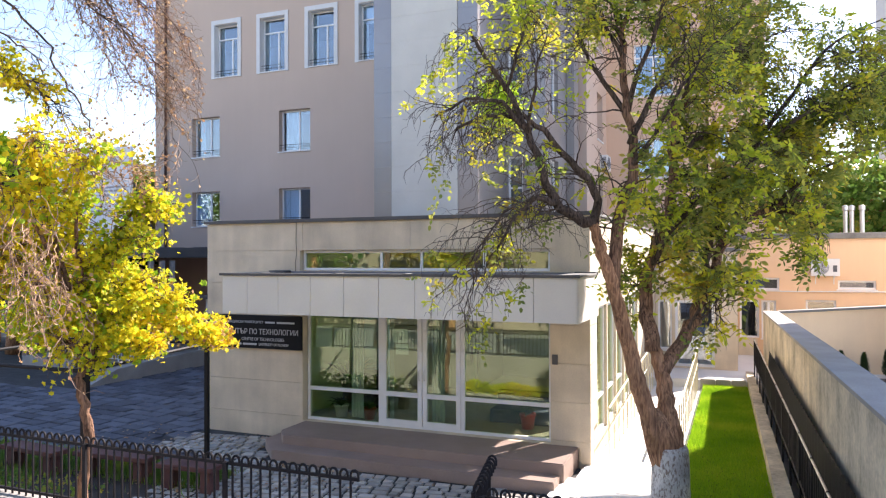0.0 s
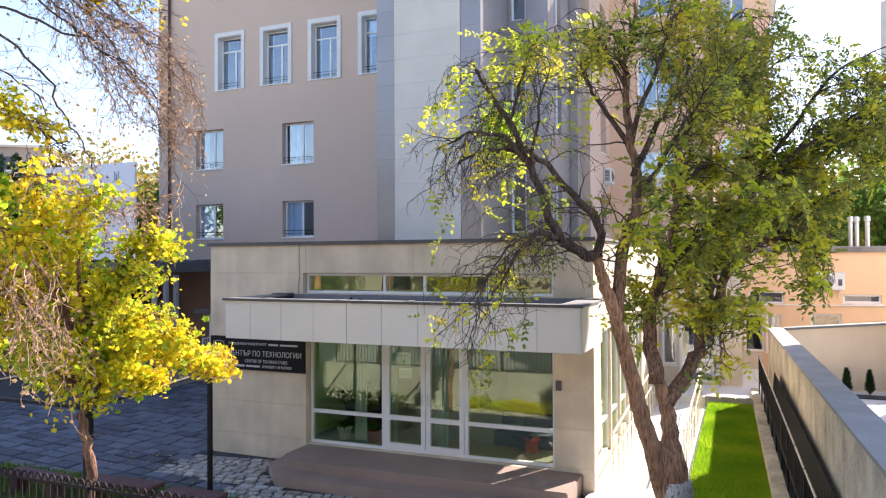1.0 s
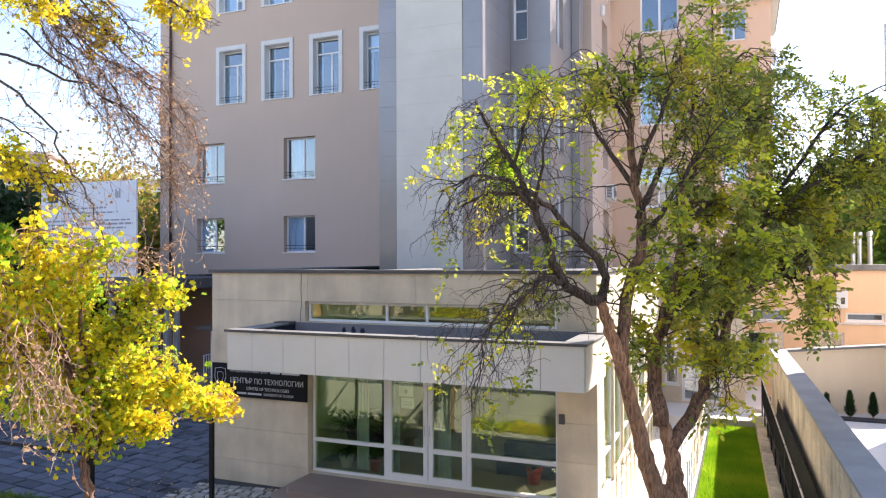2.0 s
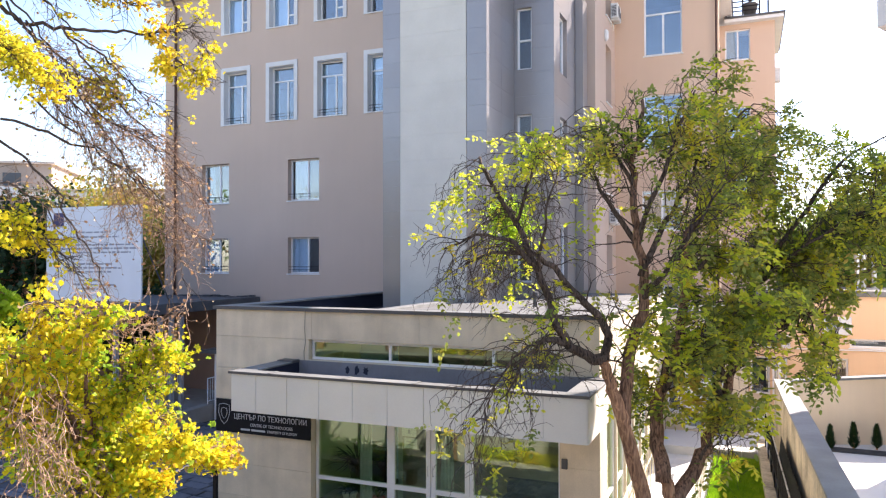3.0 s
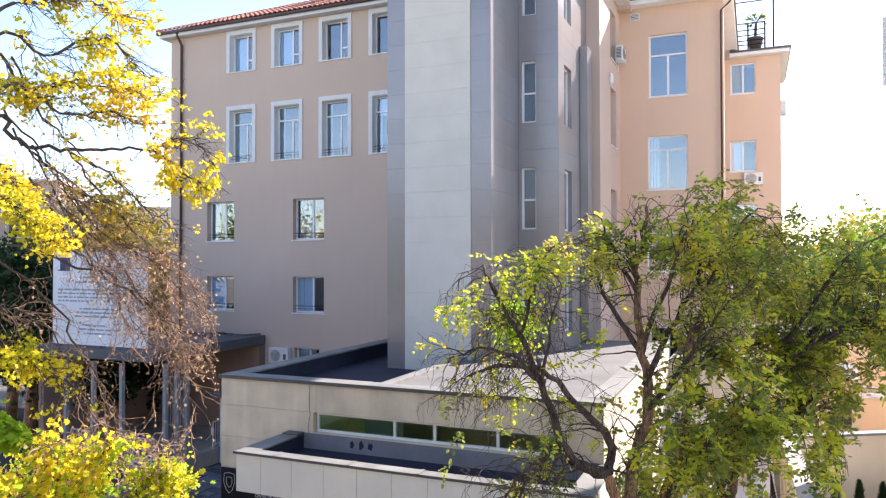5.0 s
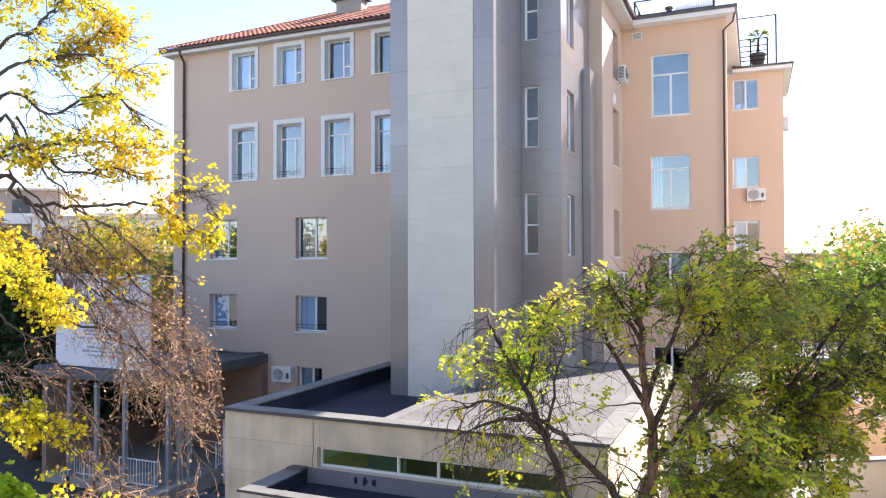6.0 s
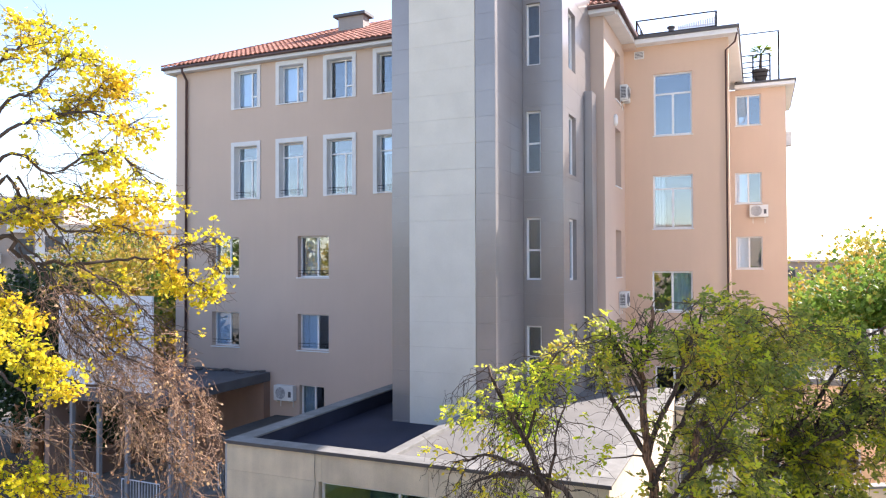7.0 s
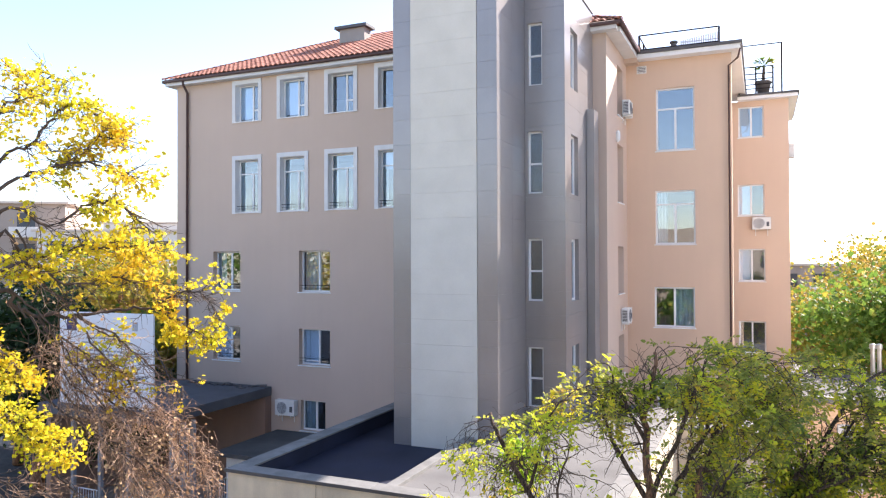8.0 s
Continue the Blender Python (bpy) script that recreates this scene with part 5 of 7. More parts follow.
def feathered_tree():
    """The green tree by the walkway: two stems, spreading limbs, bare drooping twigs on its sparse side."""
    rng = np.random.default_rng(11)
    t = thing("courtyard_tree", "forked tree with thinning green and yellow feathered leaves and whitewashed base", "tree")
    stem_a = [(-0.99, 11.4, -0.05), (-1.11, 11.3, 1.09), (-1.33, 11.1, 1.95), (-1.5, 11.0, 2.71), (-1.68, 10.8, 3.55), (-1.85, 10.7, 4.13), (-1.92, 10.6, 4.5)]
    stem_b = [(-0.88, 11.42, -0.05), (-0.88, 11.46, 1.06), (-1.0, 11.5, 1.73), (-1.12, 11.6, 2.39), (-1.25, 11.6, 2.74)]
    limbs = {
        "a1": ([stem_a[-1], (-2.13, 10.4, 4.57), (-2.37, 10.2, 4.77), (-2.51, 10.1, 5.17), (-2.75, 10.1, 5.79), (-3.12, 10.2, 6.45), (-3.5, 10.3, 7.01), (-3.75, 10.4, 7.5)], 0.085),
        "a2": ([stem_a[-1], (-1.9, 10.7, 4.95), (-2.21, 10.4, 5.39), (-2.69, 10.2, 5.92), (-3.2, 10.0, 6.05), (-3.8, 9.9, 5.9)], 0.07),
        "a3": ([(-2.37, 10.2, 4.77), (-2.62, 9.9, 4.82), (-2.85, 9.7, 4.56), (-3.0, 9.5, 4.1)], 0.05),
        "a8": ([(-2.62, 9.9, 4.82), (-2.95, 9.5, 4.6), (-3.15, 9.25, 4.15), (-3.25, 9.1, 3.75)], 0.02),
        "b13": ([(0.89, 14.0, 6.3), (1.6, 14.2, 6.55), (2.3, 14.3, 6.75), (3.0, 14.4, 6.65)], 0.035),
        "b14": ([(0.06, 13.2, 5.46), (0.9, 13.0, 6.2), (1.6, 12.9, 6.65), (2.2, 13.0, 6.9)], 0.035),
        "a10": ([(-3.12, 10.2, 6.45), (-3.3, 10.6, 6.7), (-3.5, 11.0, 6.7), (-3.57, 11.2, 6.6)], 0.018),
        "a4": ([(-2.75, 10.1, 5.79), (-3.1, 9.9, 6.2), (-3.6, 9.9, 6.3), (-4.2, 10.0, 6.1)], 0.04),
        "up": ([(-1.68, 10.8, 3.6), (-1.62, 11.0, 4.63), (-1.43, 11.1, 5.3), (-1.52, 11.2, 6.17), (-1.61, 11.3, 7.06), (-1.55, 11.4, 7.7), (-1.45, 11.5, 8.4)], 0.10),
        "up2": ([(-1.5, 11.15, 5.7), (-1.15, 11.4, 6.5), (-0.8, 11.9, 7.2), (-0.7, 12.5, 7.9)], 0.055),
        "up3": ([(-1.52, 11.2, 6.17), (-1.95, 11.3, 6.8), (-2.2, 11.4, 7.3), (-2.3, 11.5, 7.7)], 0.045),
        "b1": ([(-1.2, 11.6, 2.55), (-1.32, 11.8, 3.24), (-1.28, 11.9, 3.86), (-1.0, 12.2, 4.68), (-0.98, 12.4, 5.61), (-0.88, 12.5, 6.36), (-0.45, 12.8, 7.13), (0.16, 13.1, 7.61)], 0.12),
        "b2": ([(-1.1, 11.56, 2.2), (-0.74, 11.9, 2.81), (-0.58, 12.2, 3.24), (-0.3, 12.8, 4.04), (-0.04, 13.2, 4.51), (0.51, 13.8, 4.82), (1.07, 14.2, 5.03), (1.5, 14.8, 4.8)], 0.115),
        "b3": ([(-0.5, 12.4, 3.6), (-0.38, 12.6, 4.32), (0.06, 13.2, 5.46), (0.89, 14.0, 6.3), (1.5, 14.6, 7.0)], 0.07),
        "b4": ([(-0.98, 12.4, 5.61), (-0.5, 12.9, 6.0), (0.2, 13.5, 6.2), (0.9, 13.9, 6.0)], 0.045),
        "b5": ([(-1.28, 11.9, 3.86), (-0.9, 11.6, 4.4), (-0.5, 11.5, 4.9), (-0.1, 11.6, 5.2)], 0.05),
        "b6": ([(-0.74, 11.9, 2.81), (-0.5, 11.7, 3.3), (-0.3, 11.6, 3.4), (-0.25, 11.6, 3.15)], 0.028),
        "b7": ([(0.51, 13.8, 4.82), (0.85, 13.6, 4.75), (1.12, 13.3, 4.5), (1.25, 13.2, 4.15)], 0.04),
        "b11": ([(0.06, 13.2, 5.46), (0.9, 13.6, 6.8), (1.6, 14.2, 7.7), (2.4, 14.6, 8.1)], 0.045),
        "b12": ([(-0.45, 12.8, 7.13), (0.3, 13.4, 7.6), (0.9, 14.0, 8.0)], 0.035),
        "up5": ([(-1.52, 11.2, 6.17), (-1.2, 11.0, 7.0), (-0.9, 11.0, 7.8), (-0.7, 11.2, 8.4)], 0.045),
        "up6": ([(-1.61, 11.3, 7.06), (-1.9, 11.2, 7.7), (-2.1, 11.1, 8.2)], 0.035),
        "up7": ([(-0.88, 12.5, 6.36), (-0.6, 12.3, 7.2), (-0.2, 12.2, 8.0), (0.1, 12.3, 8.4)], 0.04),
        "a6": ([(-3.12, 10.2, 6.45), (-2.95, 10.2, 7.0), (-2.8, 10.3, 7.5), (-2.6, 10.4, 7.8)], 0.028),
        "a7": ([(-2.75, 10.1, 5.79), (-2.6, 10.0, 6.6), (-2.45, 10.1, 7.2)], 0.028),
        "up4": ([(-1.43, 11.1, 5.3), (-1.0, 10.8, 5.9), (-0.6, 10.7, 6.5), (-0.3, 10.9, 7.0)], 0.045),
        "b9": ([(0.06, 13.2, 5.46), (0.7, 13.2, 6.0), (1.5, 13.5, 6.6), (2.2, 13.9, 7.0)], 0.04),
        "b10": ([(0.51, 13.8, 4.82), (1.2, 13.9, 5.4), (2.0, 14.2, 5.8), (2.6, 14.6, 5.9)], 0.035),
    }
    stems = []
    for pts, r in ((stem_a, 0.114), (stem_b, 0.128)):
        line = bent(pts, 6)
        line = [p + 0.012 * rng.normal(size=3) * (1, 1, 0) for p in line]
        n = len(line)
        stems.append(gnarled(rng, line, [r * (1.22 - 0.66 * (i / n) ** 1.3) for i in range(n)], 18, 0.10))
    part("trunk", joined_mesh("trunk", stems), BARK, t, "brown fissured forked trunk", True)
    foot = [np.array((-0.95, 11.40, z)) for z in (-0.06, 0.06, 0.3, 0.55, 0.8, 1.0, 1.12, 1.17)]
    part("bole", joined_mesh("bole", [gnarled(rng, [np.array((-0.97 - 0.03 * k, 11.40, 0.9 + 0.1 * k)) for k in range(9)], [0.25, 0.25, 0.25, 0.245, 0.24, 0.225, 0.20, 0.16, 0.10], 20, 0.08)]), BARK, t, "brown fissured bole below the fork", True)
    part("whitewash", joined_mesh("whitewash", [gnarled(rng, foot, [0.36, 0.31, 0.285, 0.28, 0.275, 0.27, 0.262, 0.245], 22, 0.05)]), LIME, t, "flaking white lime wash round the base", True)
    light, fine, green_v, green_f, lit_v, lit_f, fresh_v, fresh_f = [], [], [], [], [], [], [], []
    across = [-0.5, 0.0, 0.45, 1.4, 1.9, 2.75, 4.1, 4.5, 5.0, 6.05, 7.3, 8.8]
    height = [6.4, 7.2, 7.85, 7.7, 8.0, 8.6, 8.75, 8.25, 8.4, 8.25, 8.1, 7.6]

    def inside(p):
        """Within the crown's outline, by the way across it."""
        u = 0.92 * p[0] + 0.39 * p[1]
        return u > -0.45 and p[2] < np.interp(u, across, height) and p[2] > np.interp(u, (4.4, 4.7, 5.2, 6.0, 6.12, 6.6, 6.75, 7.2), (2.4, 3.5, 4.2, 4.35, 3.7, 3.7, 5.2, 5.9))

    def leafiness(p):
        """How many shoots at p still carry leaves: thin on the bare side, hollow under the top."""
        u, z = 0.92 * p[0] + 0.39 * p[1], p[2]
        if u < 1.8:
            return 0.85 if z > 7.25 else 0.4 if z > 6.5 and u < 0.6 else 0.12 if z < 5.1 else 0.08
        if u < 2.7:
            return 0.8 if z > 7.3 else 0.06 if z > 5.2 else 0.14
        if z > 7.55:
            return 0.85
        if z > 5.7 and u < 3.8:
            return 0.22
        if u > 5.4:
            return 0.85 if z > 6.1 else 0.9 if z < 4.6 else 0.6
        return 0.75 if z > 5.6 else 0.92 if z > 3.5 else 0.2

    for name, (pts, r) in limbs.items():
        line = bent(pts, 4)
        line = [p + 0.018 * rng.normal(size=3) for p in line]
        rad = [r * (1 - 0.75 * i / (len(line) - 1)) for i in range(len(line))]
        part("limb", tubes("limb", [(line, rad, 10)]), BARK_M if r > 0.09 else BARK_D, t, "", True)
        total = len(line)
        for i in range(max(2, int(total * 0.15)), total):
            sparse = 0.92 * line[i][0] + 0.39 * line[i][1] < 1.9
            low = line[i][2] < 3.4
            across_i = 0.92 * line[i][0] + 0.39 * line[i][1]
            middle = 1.9 <= across_i < 3.5 and 5.0 < line[i][2] < 7.0
            for _ in range(1 if middle else 2 if sparse or line[i][2] < 5 else 3):
                tang = unit(line[min(i + 1, total - 1)] - line[i - 1])
                if sparse:
                    # long arching shoots that hang over
                    way = unit(0.5 * tang + 0.6 * rng.normal(size=3) + np.array((-0.25, -0.1, 0.25)))
                    b = offshoot(rng, line[i], way, rng.uniform(0.5, 1.25), 0.0085, 9, 0.55, 0.2, 0.003)
                else:
                    out = unit(line[i] - np.array((-1.2, 11.6, line[i][2] - 0.3)))
                    way = unit(0.5 * tang + 0.6 * out + 0.7 * rng.normal(size=3) + np.array((0, 0, 0.2)))
                    b = offshoot(rng, line[i], way, rng.uniform(0.5, 1.15) * (0.6 if low else 1.0), max(0.008, min(0.016, rad[i] * 0.3)), 9, 0.42, 0.05, 0.004)
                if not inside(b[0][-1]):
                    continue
                light.append((b[0], b[1], 5))
                for j in range(2, 10):
                    for _ in range(2 if j > 4 else 1):
                        d2 = unit(0.6 * unit(b[0][j] - b[0][j - 1]) + 0.8 * rng.normal(size=3))
                        sh = offshoot(rng, b[0][j], d2, rng.uniform(0.16, 0.45), 0.0042, 5, 0.75 if sparse else 0.5, 0.28 if sparse else 0.06, 0.0022)
                        tip = sh[0][-1]
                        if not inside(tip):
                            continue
                        dens = leafiness(tip)
                        gap = noise.noise(Vector(tip) * 1.5 + Vector((3.1, 0.7, 1.9)))
                        if gap < (0.06 if tip[2] > 6.2 and tip[0] < -0.2 else -0.02):
                            dens *= 0.06
                        if tip[0] < -1.95 and tip[2] < 3.35 and tip[1] < 13:
                            dens = 0.0 if tip[0] > -2.6 or tip[0] < -3.4 else 0.12
                        if -0.75 < tip[0] < 0.3 and tip[2] < 2.75:
                            dens *= 0.3
                        leafy = rng.random() < dens
                        if leafy or rng.random() < (0.6 if sparse else 0.3):
                            fine.append((sh[0], sh[1], 3))
                        if leafy:
                            # paler leaf colour stands in for sunlight, mostly high on the sparse side
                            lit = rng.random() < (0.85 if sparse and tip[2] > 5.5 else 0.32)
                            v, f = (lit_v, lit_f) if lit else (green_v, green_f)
                            tuft(rng, tip, sh[2], 3, 0.2, 0.072 if sparse or tip[2] > 6.2 else 0.094, v, f, 3)
    tagged(part("branchwork", tubes("branchwork", light), BARK_D, t, "dark bare twigs"), kind="stuff")
    tagged(part("branchwork", tubes("branchwork", fine), TWIG, t, "fine dark twigs"), kind="stuff")
    # one fresh bright clump on the sparse side
    for _ in range(230):
        p = np.array((-3.57, 11.23, 6.56)) + rng.normal(size=3) * (0.19, 0.18, 0.19)
        leaflets(rng, p, rng.normal(size=3), 0.17, 0.085, 2, fresh_v, fresh_f, 0.4)
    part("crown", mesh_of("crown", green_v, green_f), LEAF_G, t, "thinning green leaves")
    part("crown", mesh_of("crown", lit_v, lit_f), LEAF_LIT, t, "yellow-green leaves with sunlight put into their colour")
    part("crown", mesh_of("crown", fresh_v, fresh_f), LEAF_FRESH, t, "one fresh bright green clump")
    return t


feathered_tree()


def leaf_clump(rng, at, count, spread, size, v, f):
    """A handful of leaves round the end of a shoot."""
    for _ in range(count):
        lobed(rng, at + spread * rng.normal(size=3) * (1, 1, 0.6), size, v, f, np.array((0, 0, 0.9)))


def yellow_tree():
    """The yellow tree that hangs over the courtyard from beyond the view: layered leafy sprays above, drying brown twigs below."""
    rng = np.random.default_rng(5)
    t = thing("yellow_tree", "autumn tree with bright yellow leaves and drooping brown twigs", "tree")
    trunk = bent([(-11.4, 6.0, -0.05), (-11.2, 6.1, 2.0), (-10.9, 6.3, 4.0), (-10.5, 6.4, 6.0), (-10.2, 6.3, 8.0), (-10.0, 6.2, 10.6)], 4)
    part("trunk", tubes("trunk", [(trunk, [0.24 * (1 - 0.6 * i / len(trunk)) for i in range(len(trunk))], 10)]), BARK_L, t, "brown trunk", True)
    dark, dry, v, f, gv, gf, dv, df = [], [], [], [], [], [], [], []

    def leafy_limb(pts, thr, reach, start=0.3, thick=0.028, low=False, size=0.062):
        """A limb with flat sprays; leaves sit in clumps where the noise passes thr."""
        line = [p + 0.02 * rng.normal(size=3) for p in bent(pts, 5)]
        n = len(line)
        part("limb", tubes("limb", [(line, [thick * (1 - 0.75 * i / n) for i in range(n)], 7)]), TWIG, t, "", True)
        for i in range(int(start * n), n):
            tang = unit(line[min(i + 1, n - 1)] - line[i - 1])
            for _ in range(2):
                way = unit(0.75 * tang + 0.7 * rng.normal(size=3) * (1, 1, 0.4))
                br = offshoot(rng, line[i], way, reach * rng.uniform(0.45, 1.2), 0.0075, 6, 0.4, 0.05, 0.003)
                dark.append((br[0], br[1], 4))
                for j in range(1, 7):
                    way = unit(0.6 * unit(br[0][j] - br[0][j - 1]) + 0.8 * rng.normal(size=3) * (1, 1, 0.5))
                    sh = offshoot(rng, br[0][j], way, rng.uniform(0.08, 0.26), 0.0045, 3, 0.5, 0.06, 0.002)
                    tip = sh[0][-1]
                    if tip[0] > -0.83 * tip[1]:
                        continue
                    dark.append((sh[0], sh[1], 3))
                    if noise.noise(Vector(tip) * 1.5 + Vector((2.3, 0.4, 7.7))) > thr:
                        leaf_clump(rng, tip, int(rng.integers(4, 10)), 0.05, size, gv if low else v, gf if low else f)

    def bare_limb(pts, many, start=0.25, thick=0.015, reach=0.85):
        """A drying branch with fans of thin brown twigs."""
        line = [p + 0.025 * rng.normal(size=3) for p in bent(pts, 5)]
        n = len(line)
        part("limb", tubes("limb", [(line, [thick * (1 - 0.75 * i / n) for i in range(n)], 6)]), TWIG, t, "", True)
        for i in range(int(start * n), n):
            late = i / n
            tang = unit(line[min(i + 1, n - 1)] - line[i - 1])
            for _ in range(max(1, many - 2) if late < 0.22 else many):
                way = unit(0.9 * tang + 0.5 * rng.normal(size=3) + np.array((0.08, 0.04, -0.05)))
                br = offshoot(rng, line[i], way, rng.uniform(0.35, 1.1) * reach, 0.0046, 7, 0.45, 0.07, 0.0022)
                if br[0][-1][0] > -0.84 * br[0][-1][1] or rng.random() < 0.18:
                    continue
                (dark if rng.random() < 0.25 else dry).append((br[0], br[1], 3))
                for j in range(2, 8):
                    way = unit(0.9 * unit(br[0][j] - br[0][j - 1]) + 0.6 * rng.normal(size=3))
                    sh = offshoot(rng, br[0][j], way, rng.uniform(0.1, 0.34), 0.0031, 4, 0.6, 0.1, 0.0018)
                    if sh[0][-1][0] > -0.84 * sh[0][-1][1]:
                        continue
                    dry.append((sh[0], sh[1], 3))
                    if rng.random() < 0.45:
                        lobed(rng, sh[0][-1], 0.042, dv, df)

    # leafy sprays of the upper crown
    leafy_limb([(-10.2, 6.3, 9.6), (-8.84, 6.24, 11.09), (-8.67, 6.58, 11.35), (-8.66, 6.86, 11.77), (-8.56, 7.17, 11.97), (-8.41, 7.51, 11.71)], 0.0, 0.55)
    leafy_limb([(-8.81, 6.68, 11.37), (-8.56, 7.09, 11.31), (-8.4, 7.45, 11.57), (-8.32, 7.77, 11.58)], 0.0, 0.45, 0.2, 0.014)
    leafy_limb([(-10.2, 6.3, 10), (-8.97, 6.18, 11.56), (-8.85, 6.55, 11.99), (-8.78, 6.9, 12.32)], 0.0, 0.5)
    leafy_limb([(-10.2, 6.3, 9.4), (-8.85, 6.24, 10.7), (-8.66, 6.65, 10.99), (-8.44, 7.07, 11.17), (-8.26, 7.48, 11.09), (-8.21, 7.83, 11.01)], -0.02, 0.5)
    leafy_limb([(-10.2, 6.3, 9), (-8.85, 6.25, 10.45), (-8.53, 6.72, 10.28), (-8.3, 7.14, 10.6), (-8.12, 7.55, 10.54), (-8.03, 7.92, 10.24)], -0.04, 0.55)
    leafy_limb([(-10.2, 6.3, 8.8), (-8.85, 6.25, 10.16), (-8.85, 6.56, 9.87), (-8.55, 6.99, 9.95), (-8.21, 7.43, 9.99), (-7.96, 7.85, 10.03)], -0.04, 0.6)
    leafy_limb([(-10.2, 6.3, 8.5), (-8.66, 6.12, 9.69), (-8.51, 6.46, 9.73), (-8.26, 6.85, 9.5), (-7.99, 7.24, 9.6), (-7.87, 7.56, 9.48)], -0.02, 0.55)
    # the long level limb, leafy only towards its end, and its forks
    leafy_limb([(-10.2, 6.3, 8.7), (-8.95, 6.33, 9.44), (-8.91, 6.61, 9.13), (-8.5, 7.04, 9.07), (-8.27, 7.4, 9.13), (-7.88, 7.82, 9.15), (-7.65, 8.18, 8.89), (-7.36, 8.57, 8.66)], -0.05, 0.38, 0.72, 0.036)
    leafy_limb([(-8.01, 7.95, 9.14), (-7.82, 8.14, 9.3), (-7.59, 8.35, 9.37), (-7.36, 8.56, 9.07)], -0.12, 0.36, 0.1, 0.014)
    leafy_limb([(-8.61, 7.14, 9.06), (-8.26, 7.48, 8.81), (-8, 7.78, 8.39), (-7.65, 8.13, 8)], 0.12, 0.4, 0.3, 0.018)
    leafy_limb([(-8.83, 6.71, 9.01), (-8.57, 7.02, 8.73), (-8.29, 7.32, 8.36), (-8, 7.64, 8.13)], 0.15, 0.35, 0.3, 0.018)
    # nearer boughs
    leafy_limb([(-10.2, 6.3, 8), (-7.86, 4.69, 8.68), (-7.3, 5.02, 8.38), (-7.05, 5.21, 8.14), (-6.9, 5.36, 7.96), (-6.77, 5.51, 7.74)], 0.05, 0.13, 0.3, 0.016, False, 0.05)
    leafy_limb([(-10.2, 6.3, 5.8), (-9.29, 5.64, 6.9), (-8.63, 6.04, 6.61), (-8.34, 6.27, 6.39), (-8.17, 6.46, 6.23), (-8.01, 6.64, 5.96)], -0.25, 0.45, 0.15, 0.02, True)
    leafy_limb([(-10.2, 6.3, 8), (-8.93, 5.36, 9.12), (-8.37, 5.72, 8.9), (-8.22, 5.89, 8.69), (-8.14, 6.05, 8.41)], -0.1, 0.2, 0.15, 0.02, False, 0.055)
    # drying side
    bare_limb([(-10.2, 6.3, 9.6), (-9.15, 6.07, 10.17), (-8.89, 6.34, 9.88), (-8.54, 6.64, 9.51), (-8.36, 6.87, 9.16)], 1, 0.3)
    bare_limb([(-10.2, 6.3, 7.8), (-9.17, 6.1, 8.16), (-8.89, 6.35, 8.38), (-8.61, 6.61, 8.54), (-8.45, 6.83, 8.33), (-8.22, 7.07, 7.89), (-7.98, 7.33, 7.27), (-7.66, 7.62, 6.49), (-7.26, 7.94, 6.16)], 3)
    bare_limb([(-10.2, 6.3, 6.8), (-9.18, 6.12, 7.15), (-8.92, 6.38, 7), (-8.58, 6.69, 6.77), (-8.36, 6.94, 6.23), (-8.14, 7.2, 5.45), (-8.05, 7.4, 5.18)], 2)
    bare_limb([(-8.82, 6.45, 9.27), (-8.61, 6.69, 8.85), (-8.39, 6.94, 8.19), (-8.08, 7.23, 7.81), (-7.7, 7.55, 7.12), (-7.45, 7.82, 6.48), (-7.23, 8.07, 5.51)], 3, 0.15)
    bare_limb([(-8.56, 6.58, 8.1), (-8.3, 6.88, 7.73), (-7.88, 7.24, 7.35), (-7.52, 7.58, 6.81), (-7.21, 7.89, 6.52), (-7.04, 8.14, 6.15)], 4, 0.2)
    bare_limb([(-8.81, 6.43, 10.23), (-8.59, 6.76, 9.46), (-8.22, 7.15, 8.92), (-7.96, 7.48, 8.64), (-7.54, 7.9, 7.9)], 1, 0.2)
    bare_limb([(-8.85, 6.38, 9.54), (-8.6, 6.67, 9.08), (-8.4, 6.93, 8.45), (-7.91, 7.33, 7.56), (-7.55, 7.67, 6.81), (-7.31, 7.95, 6.26)], 2, 0.2)
    bare_limb([(-8.65, 6.58, 8.66), (-8.46, 6.93, 8.03), (-8.18, 7.32, 7.29), (-8.02, 7.66, 6.52)], 4, 0.1)
    bare_limb([(-8.36, 6.93, 8.48), (-7.98, 7.33, 7.84), (-7.57, 7.73, 7.48), (-7.07, 8.18, 6.72)], 5, 0.1)
    bare_limb([(-10.2, 6.3, 8.2), (-9.42, 6.22, 7.92), (-8.83, 6.56, 7.44), (-8.43, 6.82, 6.95), (-8.24, 6.99, 6.46), (-8.03, 7.17, 5.95), (-7.9, 7.33, 5.13), (-7.93, 7.41, 4.6)], 1, 0.3, 0.022, 0.7)
    bare_limb([(-8.88, 6.44, 7.78), (-8.28, 6.86, 7.54), (-7.79, 7.22, 7.29), (-7.49, 7.51, 6.96), (-7.25, 7.77, 6.46)], 2, 0.3, 0.02, 0.8)
    bare_limb([(-8.74, 6.64, 9.09), (-8.49, 6.95, 8.62), (-8.09, 7.33, 7.98), (-7.73, 7.68, 7.64), (-7.36, 8.05, 6.88)], 4, 0.1)
    bare_limb([(-8.44, 6.99, 9.07), (-8.15, 7.29, 8.45), (-7.85, 7.6, 7.95), (-7.39, 7.97, 7.45), (-7.1, 8.28, 6.69)], 4, 0.1)
    tagged(part("branchwork", tubes("branchwork", dark), TWIG, t, "dark drooping twigs"), kind="stuff")
